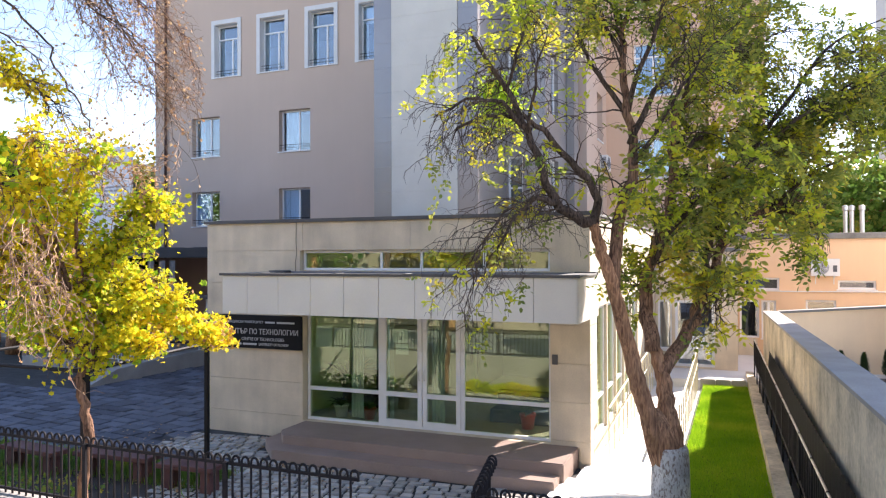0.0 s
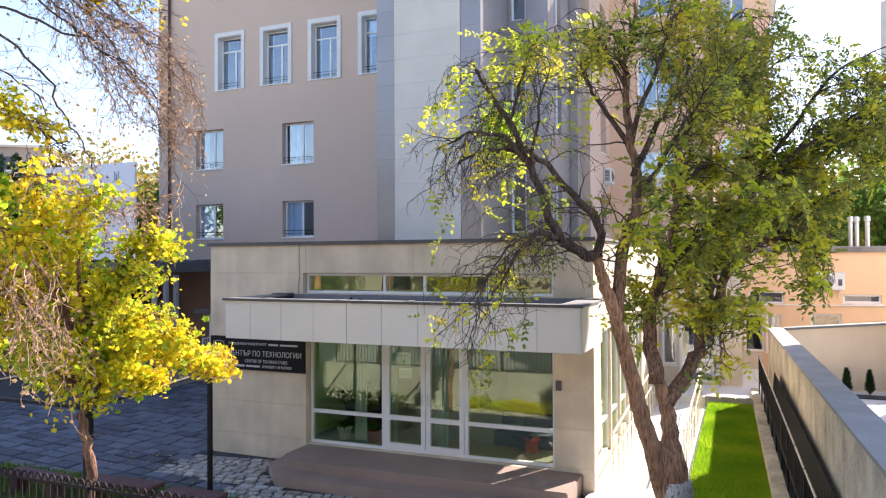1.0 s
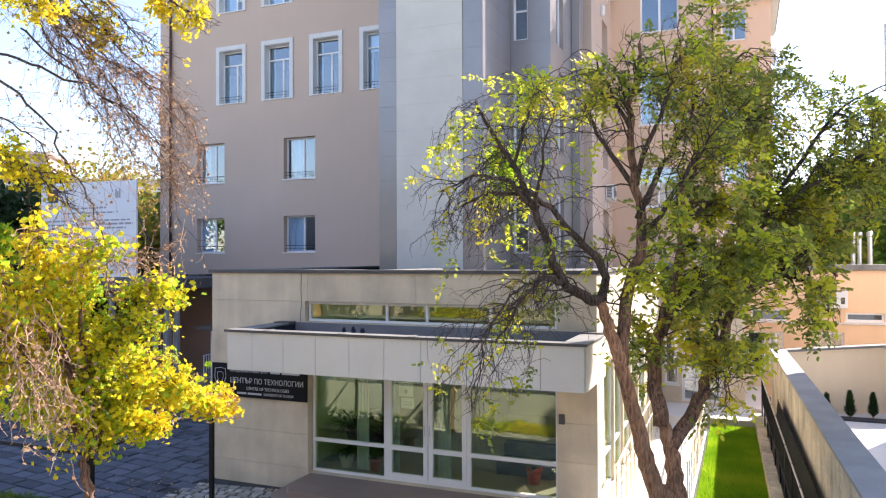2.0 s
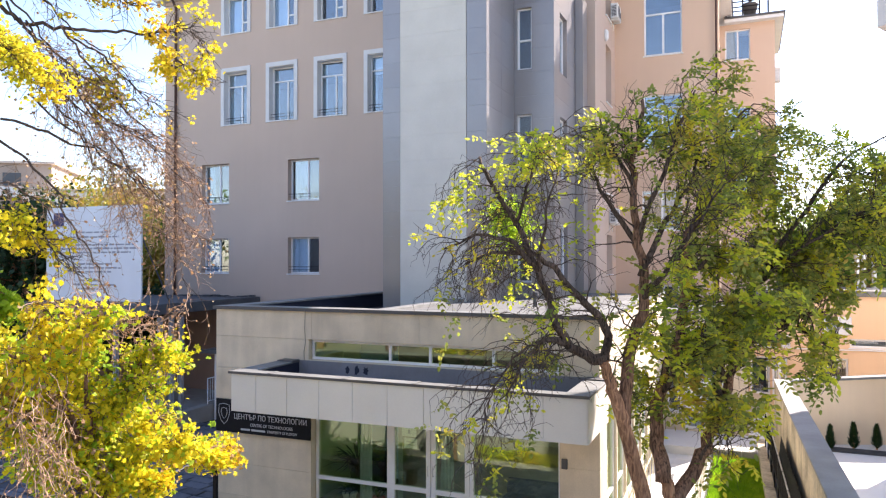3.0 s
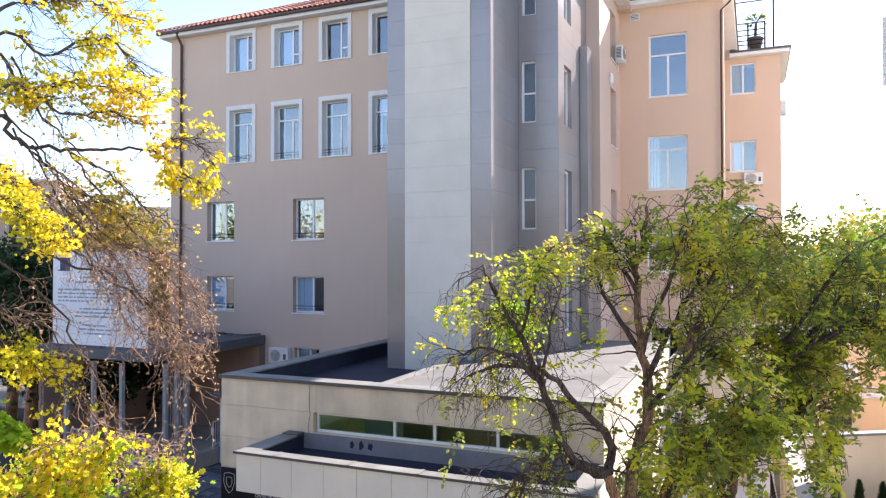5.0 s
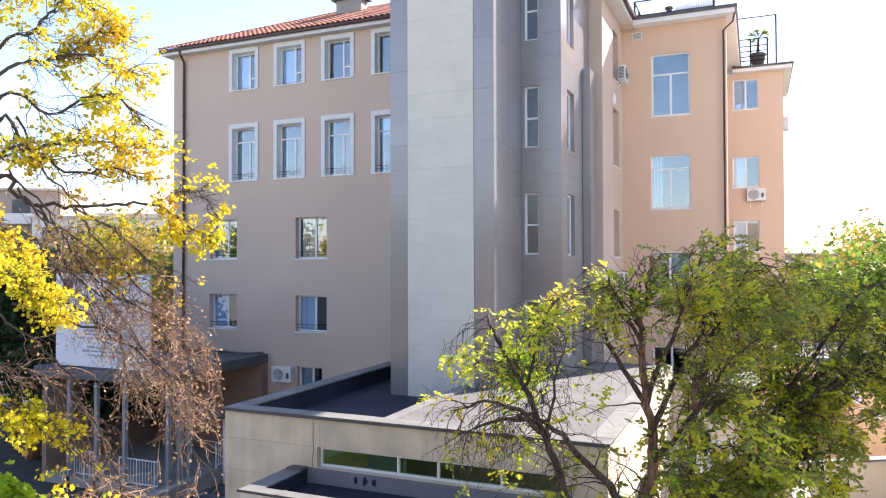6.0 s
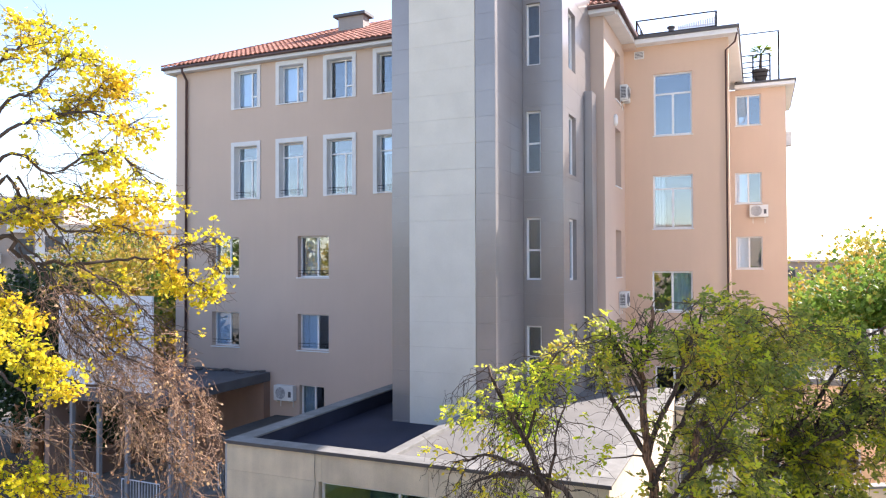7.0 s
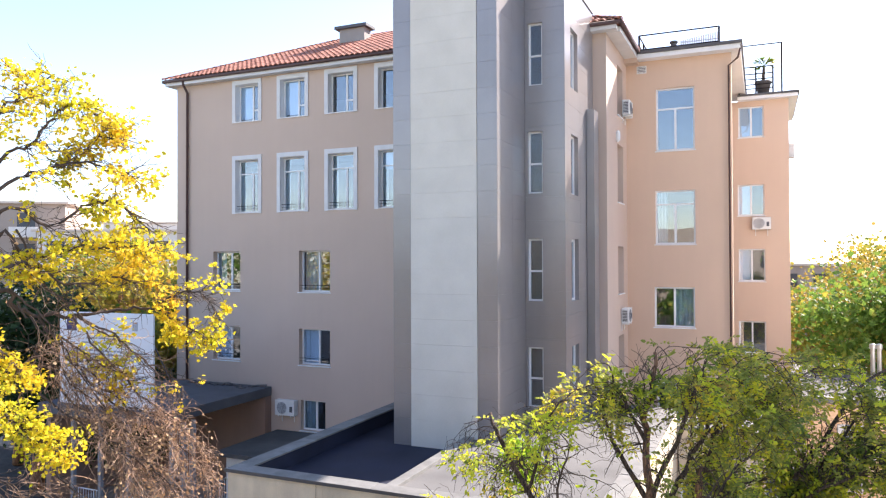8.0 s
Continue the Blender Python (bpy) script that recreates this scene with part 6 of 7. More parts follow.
    tagged(part("dry_branchwork", tubes("dry_branchwork", dry), TWIG_BR, t, "dry brown twigs and pods"), kind="stuff")
    part("crown", mesh_of("crown", v, f), LEAF_Y, t, "bright yellow leaves")
    part("crown", mesh_of("crown", gv, gf), LEAF_V, t, "yellow-green lower leaves")
    part("dry_leaves", mesh_of("dry_leaves", dv, df), LEAF_DRY, t, "shrivelled brown leaves")
    return t


yellow_tree()


def vine_tree():
    """The gnarled vine that climbs the pergola."""
    rng = np.random.default_rng(8)
    t = thing("pergola_vine", "gnarled vine with yellow lobed leaves trained over a black pergola", "vine")
    stem = bent([(-8.28, 7.4, -0.05), (-8.31, 7.38, 0.7), (-8.22, 7.42, 1.4), (-8.27, 7.4, 2.0), (-8.36, 7.36, 2.35), (-8.2, 7.45, 2.62)], 5)
    stem = [p + 0.015 * rng.normal(size=3) for p in stem]
    part("trunk", tubes("trunk", [(stem, [0.066 * (1.25 - 0.5 * i / len(stem)) for i in range(len(stem))], 10)]), BARK_L, t, "twisted pale brown vine stem", True)
    v, f, fv, ff, tw, dv, df, dry = [], [], [], [], [], [], [], []

    def arm(pts, thr, reach, start=0.1, size=0.072, old=2.0, fresh=0.13):
        """An arm with hanging shoots; from the share old on its leaves are dry."""
        line = bent(pts, 6)
        n = len(line)
        part("arm", tubes("arm", [(line, [0.034 * (1 - 0.7 * i / n) for i in range(n)], 7)]), BARK_L, t, "", True)
        for i in range(int(start * n), n):
            for _ in range(6):
                way = unit(rng.normal(size=3) * (1, 1, 0.7) + np.array((0, 0, 0.15)))
                sh = offshoot(rng, line[i], way, rng.uniform(0.3, 1.0) * reach, 0.006, 6, 0.4, 0.15, 0.003)
                withered = i > old * n
                (dry if withered or rng.random() < 0.4 else tw).append((sh[0], sh[1], 3))
                for m in range(2, 7):
                    if noise.noise(Vector(sh[0][m]) * 3.2 + Vector((0.4, 5.1, 1.3))) < thr:
                        continue
                    for _ in range(4 if withered else 3):
                        p = sh[0][m] + 0.07 * rng.normal(size=3)
                        if rng.random() < (0.25 if withered else 0.05):
                            lobed(rng, p, size * 0.8, dv, df)
                        else:
                            young = rng.random() < fresh
                            lobed(rng, p, size * (1.25 if young else 1.0), fv if young else v, ff if young else f, np.array((0.15, -0.45, 0.7)))

    root = (-8.2, 7.45, 2.62)
    # low and far side
    arm([root, (-8.76, 7.09, 3.23), (-8.9, 6.7, 3.7), (-9.08, 6.3, 4.07)], -0.08, 0.62, fresh=0.2)
    arm([root, (-8.4, 7.23, 3.46), (-8.4, 7.01, 4.07), (-8.46, 6.76, 4.44), (-8.68, 6.45, 4.86)], -0.15, 0.62, fresh=0.2)
    arm([root, (-8.37, 7.02, 3.92), (-8.64, 6.58, 4.21), (-8.88, 6.16, 4.91)], -0.18, 0.6)
    arm([root, (-8.28, 6.96, 3.4), (-8.54, 6.67, 3.85), (-8.65, 6.44, 4.28), (-8.88, 6.16, 4.56)], -0.08, 0.6, fresh=0.25)
    arm([root, (-8.26, 6.85, 4.14), (-8.37, 6.61, 4.86), (-8.4, 6.4, 5.27), (-8.56, 6.14, 5.46), (-8.77, 5.87, 5.5)], -0.1, 0.24, 0.45, 0.1, 2.0, 1.0)
    # along the beam to the far post, withering at its end
    arm([root, (-8.19, 7.75, 3.1), (-8.0, 8.21, 3.25), (-7.9, 8.7, 3.05), (-7.88, 9.25, 2.88), (-7.9, 9.85, 2.75)], -0.3, 0.36, 0.1, 0.082, 0.75)
    arm([root, (-8.28, 7.39, 3.22), (-8.09, 7.61, 3.68), (-7.83, 7.86, 3.75), (-7.64, 8.08, 3.67)], -0.1, 0.45, 0.2)
    arm([root, (-8, 7.62, 3.0), (-7.86, 7.84, 2.9), (-7.7, 8.04, 2.8)], -0.2, 0.34)
    arm([root, (-8.05, 7.5, 3.1), (-7.75, 7.6, 3.4), (-7.4, 7.8, 3.45), (-7.2, 8.0, 3.35)], -0.15, 0.36)
    arm([root, (-8.6, 7.2, 2.95), (-9.05, 7.1, 3.15), (-9.5, 7.0, 3.3)], 0.0, 0.4, fresh=0.3)
    # near side, climbing
    arm([root, (-8.13, 7.45, 3.22), (-7.95, 7.38, 3.84), (-7.6, 7.4, 4.45), (-7.25, 7.5, 4.8), (-6.9, 7.4, 4.6)], -0.1, 0.42, 0.35)
    arm([root, (-8.02, 7.17, 3.39), (-7.98, 7.04, 4.07), (-7.99, 6.88, 4.58), (-8.28, 6.62, 5.07)], 0.0, 0.6)
    arm([root, (-8.18, 7.22, 3.23), (-8.01, 7.25, 3.69), (-7.77, 7.3, 4.07), (-7.4, 7.36, 4.3), (-7.15, 7.4, 4.2)], -0.12, 0.48)
    arm([root, (-8.05, 7.1, 3.7), (-7.75, 6.8, 4.6), (-7.45, 6.6, 5.1), (-7.15, 6.6, 5.3)], 0.04, 0.42, 0.45)
    arm([root, (-8.1, 6.9, 3.9), (-7.85, 6.4, 4.8), (-7.6, 6.1, 5.25), (-7.4, 5.9, 5.45)], 0.02, 0.42, 0.4)
    arm([root, (-8.1, 6.8, 3.9), (-7.9, 6.2, 4.6), (-7.75, 5.7, 4.9), (-7.7, 5.3, 5.0)], -0.1, 0.45, 0.45)
    # hanging dry tendrils and the dry tangle on top
    for k in range(220):
        a = rng.random()
        if k < 110:
            top = np.array((-7.3, 5.75, 4.5)) * (1 - a) + np.array((-7.1, 5.95, 3.3)) * a + rng.normal(size=3) * (0.2, 0.15, 0.2)
            sh = offshoot(rng, top, (rng.normal() * 0.35, rng.normal() * 0.35, -1), rng.uniform(0.3, 0.8), 0.0055, 6, 0.8, 0.08, 0.003)
        else:
            top = np.array((-7.75, 6.2, 5.45)) * (1 - a) + np.array((-7.0, 7.35, 5.0)) * a + rng.normal(size=3) * (0.14, 0.2, 0.12)
            sh = offshoot(rng, top, (0.3 + 0.6 * rng.normal(), 0.3 + 0.6 * rng.normal(), 0.25), rng.uniform(0.25, 0.7), 0.0055, 6, 0.8, 0.2, 0.003)
        dry.append((sh[0], sh[1], 3))
        for m in (2, 4, 6):
            if rng.random() < 0.6:
                lobed(rng, sh[0][m], 0.05, dv, df)
    tagged(part("vine_growth", tubes("vine_growth", tw), TWIG, t, "thin brown shoots"), kind="stuff")
    tagged(part("dry_vine_growth", tubes("dry_vine_growth", dry), TWIG_BR, t, "hanging bunch of dry brown tendrils"), kind="stuff")
    part("foliage", mesh_of("foliage", v, f), LEAF_V, t, "yellow and green lobed leaves")
    part("foliage", mesh_of("foliage", fv, ff), LEAF_FRESH, t, "broad fresh green leaves")
    part("dry_foliage", mesh_of("dry_foliage", dv, df), LEAF_DRY, t, "dry brown vine leaves")
    return t


vine_tree()
perg = thing("pergola", "black metal pergola posts and beams", "pergola")
for x, y in ((-8.36, 7.46), (-8.96, 10.66), (-11.6, 7.46), (-11.9, 10.66)):
    part("post", boxm(((x - 0.035, y - 0.035, -0.03), (x + 0.035, y + 0.035, 2.42)), bevel=0.004), BLACK, perg)
for a, b in (((-8.36, 7.46), (-8.96, 10.66)), ((-11.6, 7.46), (-11.9, 10.66)), ((-11.9, 10.66), (-8.96, 10.66)), ((-11.6, 7.46), (-8.36, 7.46))):
    bm = bmesh.new()
    tube(bm, [(*a, 2.45), (*b, 2.45)], 0.03, 6)
    part("beam", bm, BLACK, perg)


def far_tree(name, label, at, height, width, material, seed, n=3800, leaf=0.27, trunk=0.3, base=0.22):
    """A tree in the distance: trunk, limbs and a crown of clumped leaves."""
    rng = np.random.default_rng(seed)
    t = thing(name, label, "tree", "background trees")
    at = np.array(at, float)
    top = at + (0, 0, height * 0.75)
    line = bent([at, at + (0.2, 0, height * 0.3), at + (-0.1, 0.2, height * 0.55), top], 4)
    wood = [(line, [trunk * (1 - 0.8 * i / len(line)) for i in range(len(line))], 7)]
    v, f = [], []
    lumps = []
    for _ in range(26):
        d = rng.normal(size=3)
        d = d / np.linalg.norm(d) * rng.uniform(0.35, 0.95)
        lumps.append(at + (0, 0, height * (base + (1 - base) / 2)) + d * (width / 2, width / 2, height * (1 - base) / 2))
    for c in lumps:
        s = line[int(rng.uniform(0.35, 1) * (len(line) - 1))]
        wood.append(([s, (s + c) / 2 + rng.normal(size=3) * 0.2, c], [trunk * 0.25, trunk * 0.15, 0.02], 4))
    for _ in range(n):
        c = lumps[rng.integers(len(lumps))]
        p = c + rng.normal(size=3) * (width * 0.11, width * 0.11, height * 0.075)
        lobed(rng, p, leaf, v, f, np.array((0, 0, 0.6)))
    part("trunk", tubes("trunk", wood), BARK, t, "", True)
    part("crown", mesh_of("crown", v, f), material, t)
    return t


far = [
    ((5.5, 41, 0), 9.4, 8.5, LEAF_FAR), ((9.5, 44, 0), 10.6, 9.0, LEAF_FAR), ((3.4, 56, 0), 8.8, 8.0, LEAF_FARY), ((8.0, 60, 0), 10.5, 9.0, LEAF_FARY),
    ((13.5, 47, 0), 12.5, 9.5, LEAF_FAR), ((15.0, 62, 0), 14.5, 11.0, LEAF_FAR), ((20.0, 70, 0), 15.5, 12.0, LEAF_FAR), ((10.0, 74, 0), 11.5, 11.0, LEAF_FARY),
    ((-33.0, 30, 0), 10.8, 8.0, LEAF_FARY), ((-28.2, 30.5, 0), 8.3, 6.0, LEAF_FAR), ((-37.0, 34, 0), 11.0, 9.0, LEAF_FARY), ((-30.0, 27.5, 0), 7.2, 5.0, LEAF_FAR),
    ((-33.0, 24, 0), 9.0, 7.0, LEAF_DARK), ((-28.4, 21.5, 0), 8.4, 5.6, LEAF_DARK), ((-26.6, 27.5, 0), 7.0, 3.2, LEAF_FARY), ((-25.6, 22.6, 0), 4.4, 3.0, LEAF_DARK), ((-25.9, 25.4, 0), 4.8, 3.0, LEAF_DARK), ((-44.0, 40, 0), 11.0, 10.0, LEAF_FAR), ((-40.0, 44, 0), 10.5, 10.0, LEAF_FARY),
]
for k, (at, hgt, wid, m) in enumerate(far):
    lab = {LEAF_FAR.name: "green broadleaf tree behind the buildings", LEAF_FARY.name: "yellowing autumn tree behind the buildings", LEAF_DARK.name: "dark evergreen tree beside the porch"}[m.name]
    far_tree("background_tree", lab, at, hgt, wid, m, 100 + k, 5200 if at[1] < 50 else 2600, 0.20 + at[1] * 0.002)


# ---- distant houses ----
def far_block(x, y, w, d, h, turn, wall, label, floors):
    t = thing("distant_house", label, "building", "distant houses")
    part("wall", boxm(((-w / 2, 0, 0), (w / 2, d, h))), wall, t)
    part("roof", boxm(((-w / 2 - 0.4, -0.4, h + 0.01), (w / 2 + 0.4, d + 0.4, h + 0.22))), FAR_C, t)
    for fl in range(floors):
        z = h - 3.0 * (floors - fl) + 0.6
        for k in range(int(w / 3.2)):
            x0 = -w / 2 + 0.9 + 3.2 * k
            wn_ = part("window", boxm(((x0, -0.06, z), (x0 + 1.6, -0.01, z + 1.5))), FAR_D, t, "dark window")
            part("sill", boxm(((x0 - 0.1, -0.16, z - 0.12), (x0 + 1.7, -0.061, z - 0.02))), FAR_W, wn_)
            if (k + fl) % 2:
                part("balcony", boxm(((x0 - 0.4, -1.1, z - 0.9), (x0 + 2.0, -0.07, z + 0.1))), FAR_W, t, "pale balcony")
    t.matrix_basis = pose(x, y, 0, 0, 0, turn)
    return t


far_block(-57, 51, 14, 9, 12.6, 30, FAR_W, "pale far apartment house with balconies", 3)
far_block(-70, 45, 18, 10, 15.4, 36, FAR_B, "brown far apartment house with balconies", 4)
far_block(-40, 74, 14, 9, 14.6, 20, FAR_W, "pale far apartment house with balconies", 3)
far_block(-75, 78, 20, 12, 15.0, 30, FAR_W, "pale far apartment house with balconies", 4)
far_block(4, 90, 12, 10, 9.0, 0, FAR_B, "brown far house among trees", 2)
# the street's other side, behind the camera: unseen house added for bounce and reflections
opp = thing("street_house", "unseen brown rendered house across the street, added for bounce and reflections", "building")
part("wall", boxm(((-45, -30, 0), (30, -20, 13))), STREET_W, opp)
part("plinth", boxm(((-45, -19.99, 0), (30, -19.9, 1.2))), FAR_B, opp)
for k in range(12):
    for z in (2.2, 5.4, 8.6):
        part("window", boxm(((-42 + 6 * k, -19.98, z), (-40.4 + 6 * k, -19.93, z + 1.6))), FAR_D, opp)

for k, (x, y, hgt, m) in enumerate(((-62, -14, 14.5, LEAF_FARY), (-53, -15.5, 16, LEAF_FAR), (-45, -14.5, 15, LEAF_FARY), (-36, -15.5, 14, LEAF_FAR), (-27, -14.5, 15.5, LEAF_FAR), (-17, -15, 12, LEAF_FARY), (-6, -15.5, 10, LEAF_FAR), (5, -15, 11, LEAF_FAR))):
    far_tree("street_tree", "autumn street tree before the house across the street", (x, y, -0.08), hgt, 9.0, m, 300 + k, 1700, 0.42)

# ---- fence and gate ----
def cane():
    """An upright bar whose top bends over to the next bar."""
    bm = bmesh.new()
    r = 0.043
    pts = [(0, 0, 0)] + [(0, 0, 0.72)] + [(r - r * math.cos(a), 0, 0.74 + r * 1.25 * math.sin(a)) for a in [math.pi * k / 8 for k in range(9)]] + [(2 * r, 0, 0.69)]
    tube(bm, pts, 0.0125, 6)
    bmesh.ops.recalc_face_normals(bm, faces=bm.faces)
    me = bpy.data.meshes.new("bar")
    bm.to_mesh(me)
    bm.free()
    me.materials.append(IRON)
    return me


CANE = cane()


def fence(name, a, b, z, label, posts=True, category="fence", spin=0):
    t = thing(name, label, category, "street fence")
    a, b = Vector((*a, z)), Vector((*b, z))
    ln = (b - a).length
    yaw = math.degrees(math.atan2(b.y - a.y, b.x - a.x))
    n = int(ln / 0.118)
    for lift in (0.04, 0.69):
        bm = boxm(((0, -0.014, lift), (ln, 0.014, lift + 0.032)))
        part("rail", bm, IRON, t)
    for i in range(n):
        part("bar", CANE, IRON, t).matrix_basis = pose(0.05 + i * 0.118, 0, 0, 0, 0, spin)
    if posts:
        for k in range(int(ln / 2.0) + 1):
            part("post", boxm(((k * 2.0 - 0.025, -0.045, -0.06), (k * 2.0 + 0.025, -0.015, 0.72))), IRON, t)
    t.matrix_basis = pose(a.x, a.y, a.z, 0, 0, yaw)
    return t


PLZ = 1.14
tagged(part("fence_plinth", boxm(((-16, 6.15, -0.06), (-3.4, 6.38, PLZ)), bevel=0.01), WALL_TOP), "grey concrete plinth under the fence", "plinth", kind="structure")
tagged(part("fence_plinth", boxm(((-2.25, 6.15, -0.06), (1.1, 6.38, PLZ)), bevel=0.01), WALL_TOP), "grey concrete plinth under the fence", "plinth", kind="structure")
fence("iron_fence", (-13.0, 6.30), (-3.42, 6.30), PLZ, "dark wrought iron fence with hooped bar tops")
fence("iron_fence", (-2.13, 6.26), (1.05, 6.26), PLZ, "dark wrought iron fence with hooped bar tops")
leaf_gate = fence("iron_gate", (-2.24, 6.30), (-2.44, 7.36), PLZ, "open wrought iron gate leaf with hooped bar tops", False, "gate", -90)
for k, y in enumerate((6.34, 7.24)):
    part("gate_post", boxm(((-0.0, -0.02, -PLZ - 0.03), (0.04, 0.02, 0.72))), IRON, leaf_gate).matrix_basis = pose(0.02 + 1.02 * k, 0, 0)

# ---- railing beside the retaining wall, ramp railings ----
t = thing("wall_railing", "dark thin metal railing along the kerb", "railing")
for k in range(13):
    y = 23.5 - 1.35 * k
    x = 0.45 + 0.029 * (23 - y)
    bm = bmesh.new()
    tube(bm, [(x, y, 0.40), (x, y, 1.54)], 0.018, 6)
    part("post", bm, BLACK, t)
for z in (0.86, 1.52):
    bm = bmesh.new()
    tube(bm, [(0.45 + 0.029 * (23 - y), y, z) for y in (23.5, 15, 7.3)], 0.016, 6)
    part("rail", bm, CHROME if z > 1 else BLACK, t)
for k in range(90):
    y = 23.4 - 0.18 * k
    x = 0.45 + 0.029 * (23 - y)
    bm = bmesh.new()
    tube(bm, [(x, y, 0.86), (x, y, 1.52)], 0.007, 4)
    part("bar", bm, BLACK, t)
bm = bmesh.new()
n = 86
low_v, top_v = [], []
for i in range(n + 1):
    y = 20.2 - 12.9 * i / n
    x = 0.58 + 0.030 * (23 - y)
    h = 0.62 + min(1.0, (i + 2) / 8) * (1.07 + (0.035 if i % 2 else 0.0))
    low_v.append(bm.verts.new((x + (0.012 if i % 2 else 0.0), y, 0.30)))
    top_v.append(bm.verts.new((x + (0.012 if i % 2 else 0.0), y, h)))
for i in range(n):
    bm.faces.new((low_v[i], low_v[i + 1], top_v[i + 1], top_v[i]))
bmesh.ops.solidify(bm, geom=bm.faces[:], thickness=0.006)
part("screen", bm, BLACK, t, "black corrugated sheet fixed along the railing")


def handrail(pts, label):
    t = thing("ramp_railing", label, "railing", "walkway railings")
    bm = bmesh.new()
    tube(bm, [Vector(p) for p in pts], 0.024, 8)
    part("rail", bm, RAIL_Y, t)
    bm = bmesh.new()
    tube(bm, [Vector(p) - Vector((0, 0, 0.45)) for p in pts], 0.016, 6)
    part("rail", bm, RAIL_Y, t)
    for p, q in zip(pts, pts[1:]):
        n = max(1, int((Vector(q) - Vector(p)).length / 0.55))
        for i in range(n + 1):
            c = Vector(p).lerp(Vector(q), i / n)
            bm = bmesh.new()
            tube(bm, [(c.x, c.y, 0.02), (c.x, c.y, c.z)], 0.015, 6)
            part("post", bm, RAIL_Y, t)
    return t


handrail([(-2.38, 14.6, 1.0), (-2.38, 17.2, 1.15), (-2.38, 22.5, 1.35)], "pale yellow metal handrail beside the entrance block")
handrail([(-1.12, 15.6, 0.95), (-1.12, 19.0, 1.1), (-1.12, 22.6, 1.3)], "pale yellow metal handrail beside the lawn")
bm = bmesh.new()
lathe(bm, (-2.2, 12.9, 0.012), [(0.30, 0), (0.30, 0.012), (0.27, 0.016), (0.02, 0.016)], 24)
tagged(part("manhole_cover", bm, WALL_TOP), "round grey manhole cover set in the paving", "manhole cover")

# ---- stone benches and planting bed under the pergola ----
for x, y, w, rz in ((-8.85, 10.1, 1.15, 4), (-10.6, 10.15, 1.7, 3), (-12.4, 9.9, 1.5, -4)):
    t = thing("stone_bench", "pink-brown stone bench on two pedestals", "bench", "stone benches")
    part("seat", boxm(((-w / 2, -0.2, 0.38), (w / 2, 0.2, 0.47)), bevel=0.02), PINK, t)
    for s in (-0.35, 0.35):
        part("leg", boxm(((s * w - 0.1, -0.14, 0), (s * w + 0.1, 0.14, 0.379)), bevel=0.015), PINK, t)
    t.matrix_basis = pose(x, y, -0.03, 0, 0, rz)
rng = np.random.default_rng(21)
v, f = [], []
for _ in range(9000):
    x = rng.uniform(-15.0, -8.6)
    y = rng.normal(10.6, 0.28) if x > -12 else rng.uniform(8.9, 11.2)
    n0 = len(v)
    h, a = rng.uniform(0.06, 0.17), rng.uniform(0, math.tau)
    dx, dy = 0.012 * math.cos(a), 0.012 * math.sin(a)
    lx, ly = rng.normal() * 0.03, rng.normal() * 0.03
    v += [(x - dx, y - dy, -0.03), (x + dx, y + dy, -0.03), (x + lx, y + ly, h)]
    f.append((n0, n0 + 1, n0 + 2))
for _ in range(1500):
    x, y = rng.uniform(-15.0, -9.5), rng.normal(8.2, 0.35)
    n0 = len(v)
    lobed(rng, (x, y, rng.uniform(0.0, 0.5)), 0.09, v, f)
hv, hf = [], []
for _ in range(1800):
    x = rng.uniform(-8.1, -3.7)
    lobed(rng, (x, 6.42 + abs(rng.normal()) * 0.22, rng.uniform(0.0, 0.3 + 0.2 * noise.noise(Vector((x * 1.3, 0.5, 0.2))))), 0.085, hv, hf)
tagged(part("plinth_plants", mesh_of("plinth_plants", hv, hf), LEAF_LIT), "low yellow-green plants along the foot of the fence plinth", "plants", kind="stuff")
tagged(part("bed_soil", boxm(((-16.0, 7.6, -0.05), (-8.55, 11.15, -0.012)), bevel=0.005), SOIL), "dark bare soil of the planting bed", "soil", kind="structure")
tagged(part("bed_plants", mesh_of("bed_plants", v, f), LEAF_FAR), "low green ground cover in the planting bed", "plants", kind="stuff")

# fallen leaves
v, f = [], []
for _ in range(420):
    x, y = rng.uniform(-13.5, -6.8), rng.uniform(7.2, 13.6)
    if x > -9.3 and y > 12.0:
        continue
    lobed(rng, (x, y, 0.022), 0.06, v, f, np.array((0, 0, 6.0)))
tagged(part("fallen_leaves", mesh_of("fallen_leaves", v, f), LEAF_DRY), "dry fallen leaves scattered on the paving", "leaves", kind="stuff")

# lawn
v, f = [], []
for _ in range(60000):
    y = rng.uniform(8.3, 22.85)
    x = rng.uniform(-0.96, 0.24 + 0.025 * (23 - y))
    n0 = len(v)
    h, a = rng.uniform(0.04, 0.10), rng.uniform(0, math.tau)
    w = rng.uniform(0.006, 0.012)
    dx, dy = w * math.cos(a), w * math.sin(a)
    lx, ly = rng.normal() * 0.03, rng.normal() * 0.03
    v += [(x - dx, y - dy, 0.155), (x + dx, y + dy, 0.155), (x + lx, y + ly, 0.16 + h)]
    f.append((n0, n0 + 1, n0 + 2))
tagged(part("lawn", mesh_of("lawn", v, f), GRASS), "bright green short lawn grass", "lawn", kind="stuff")


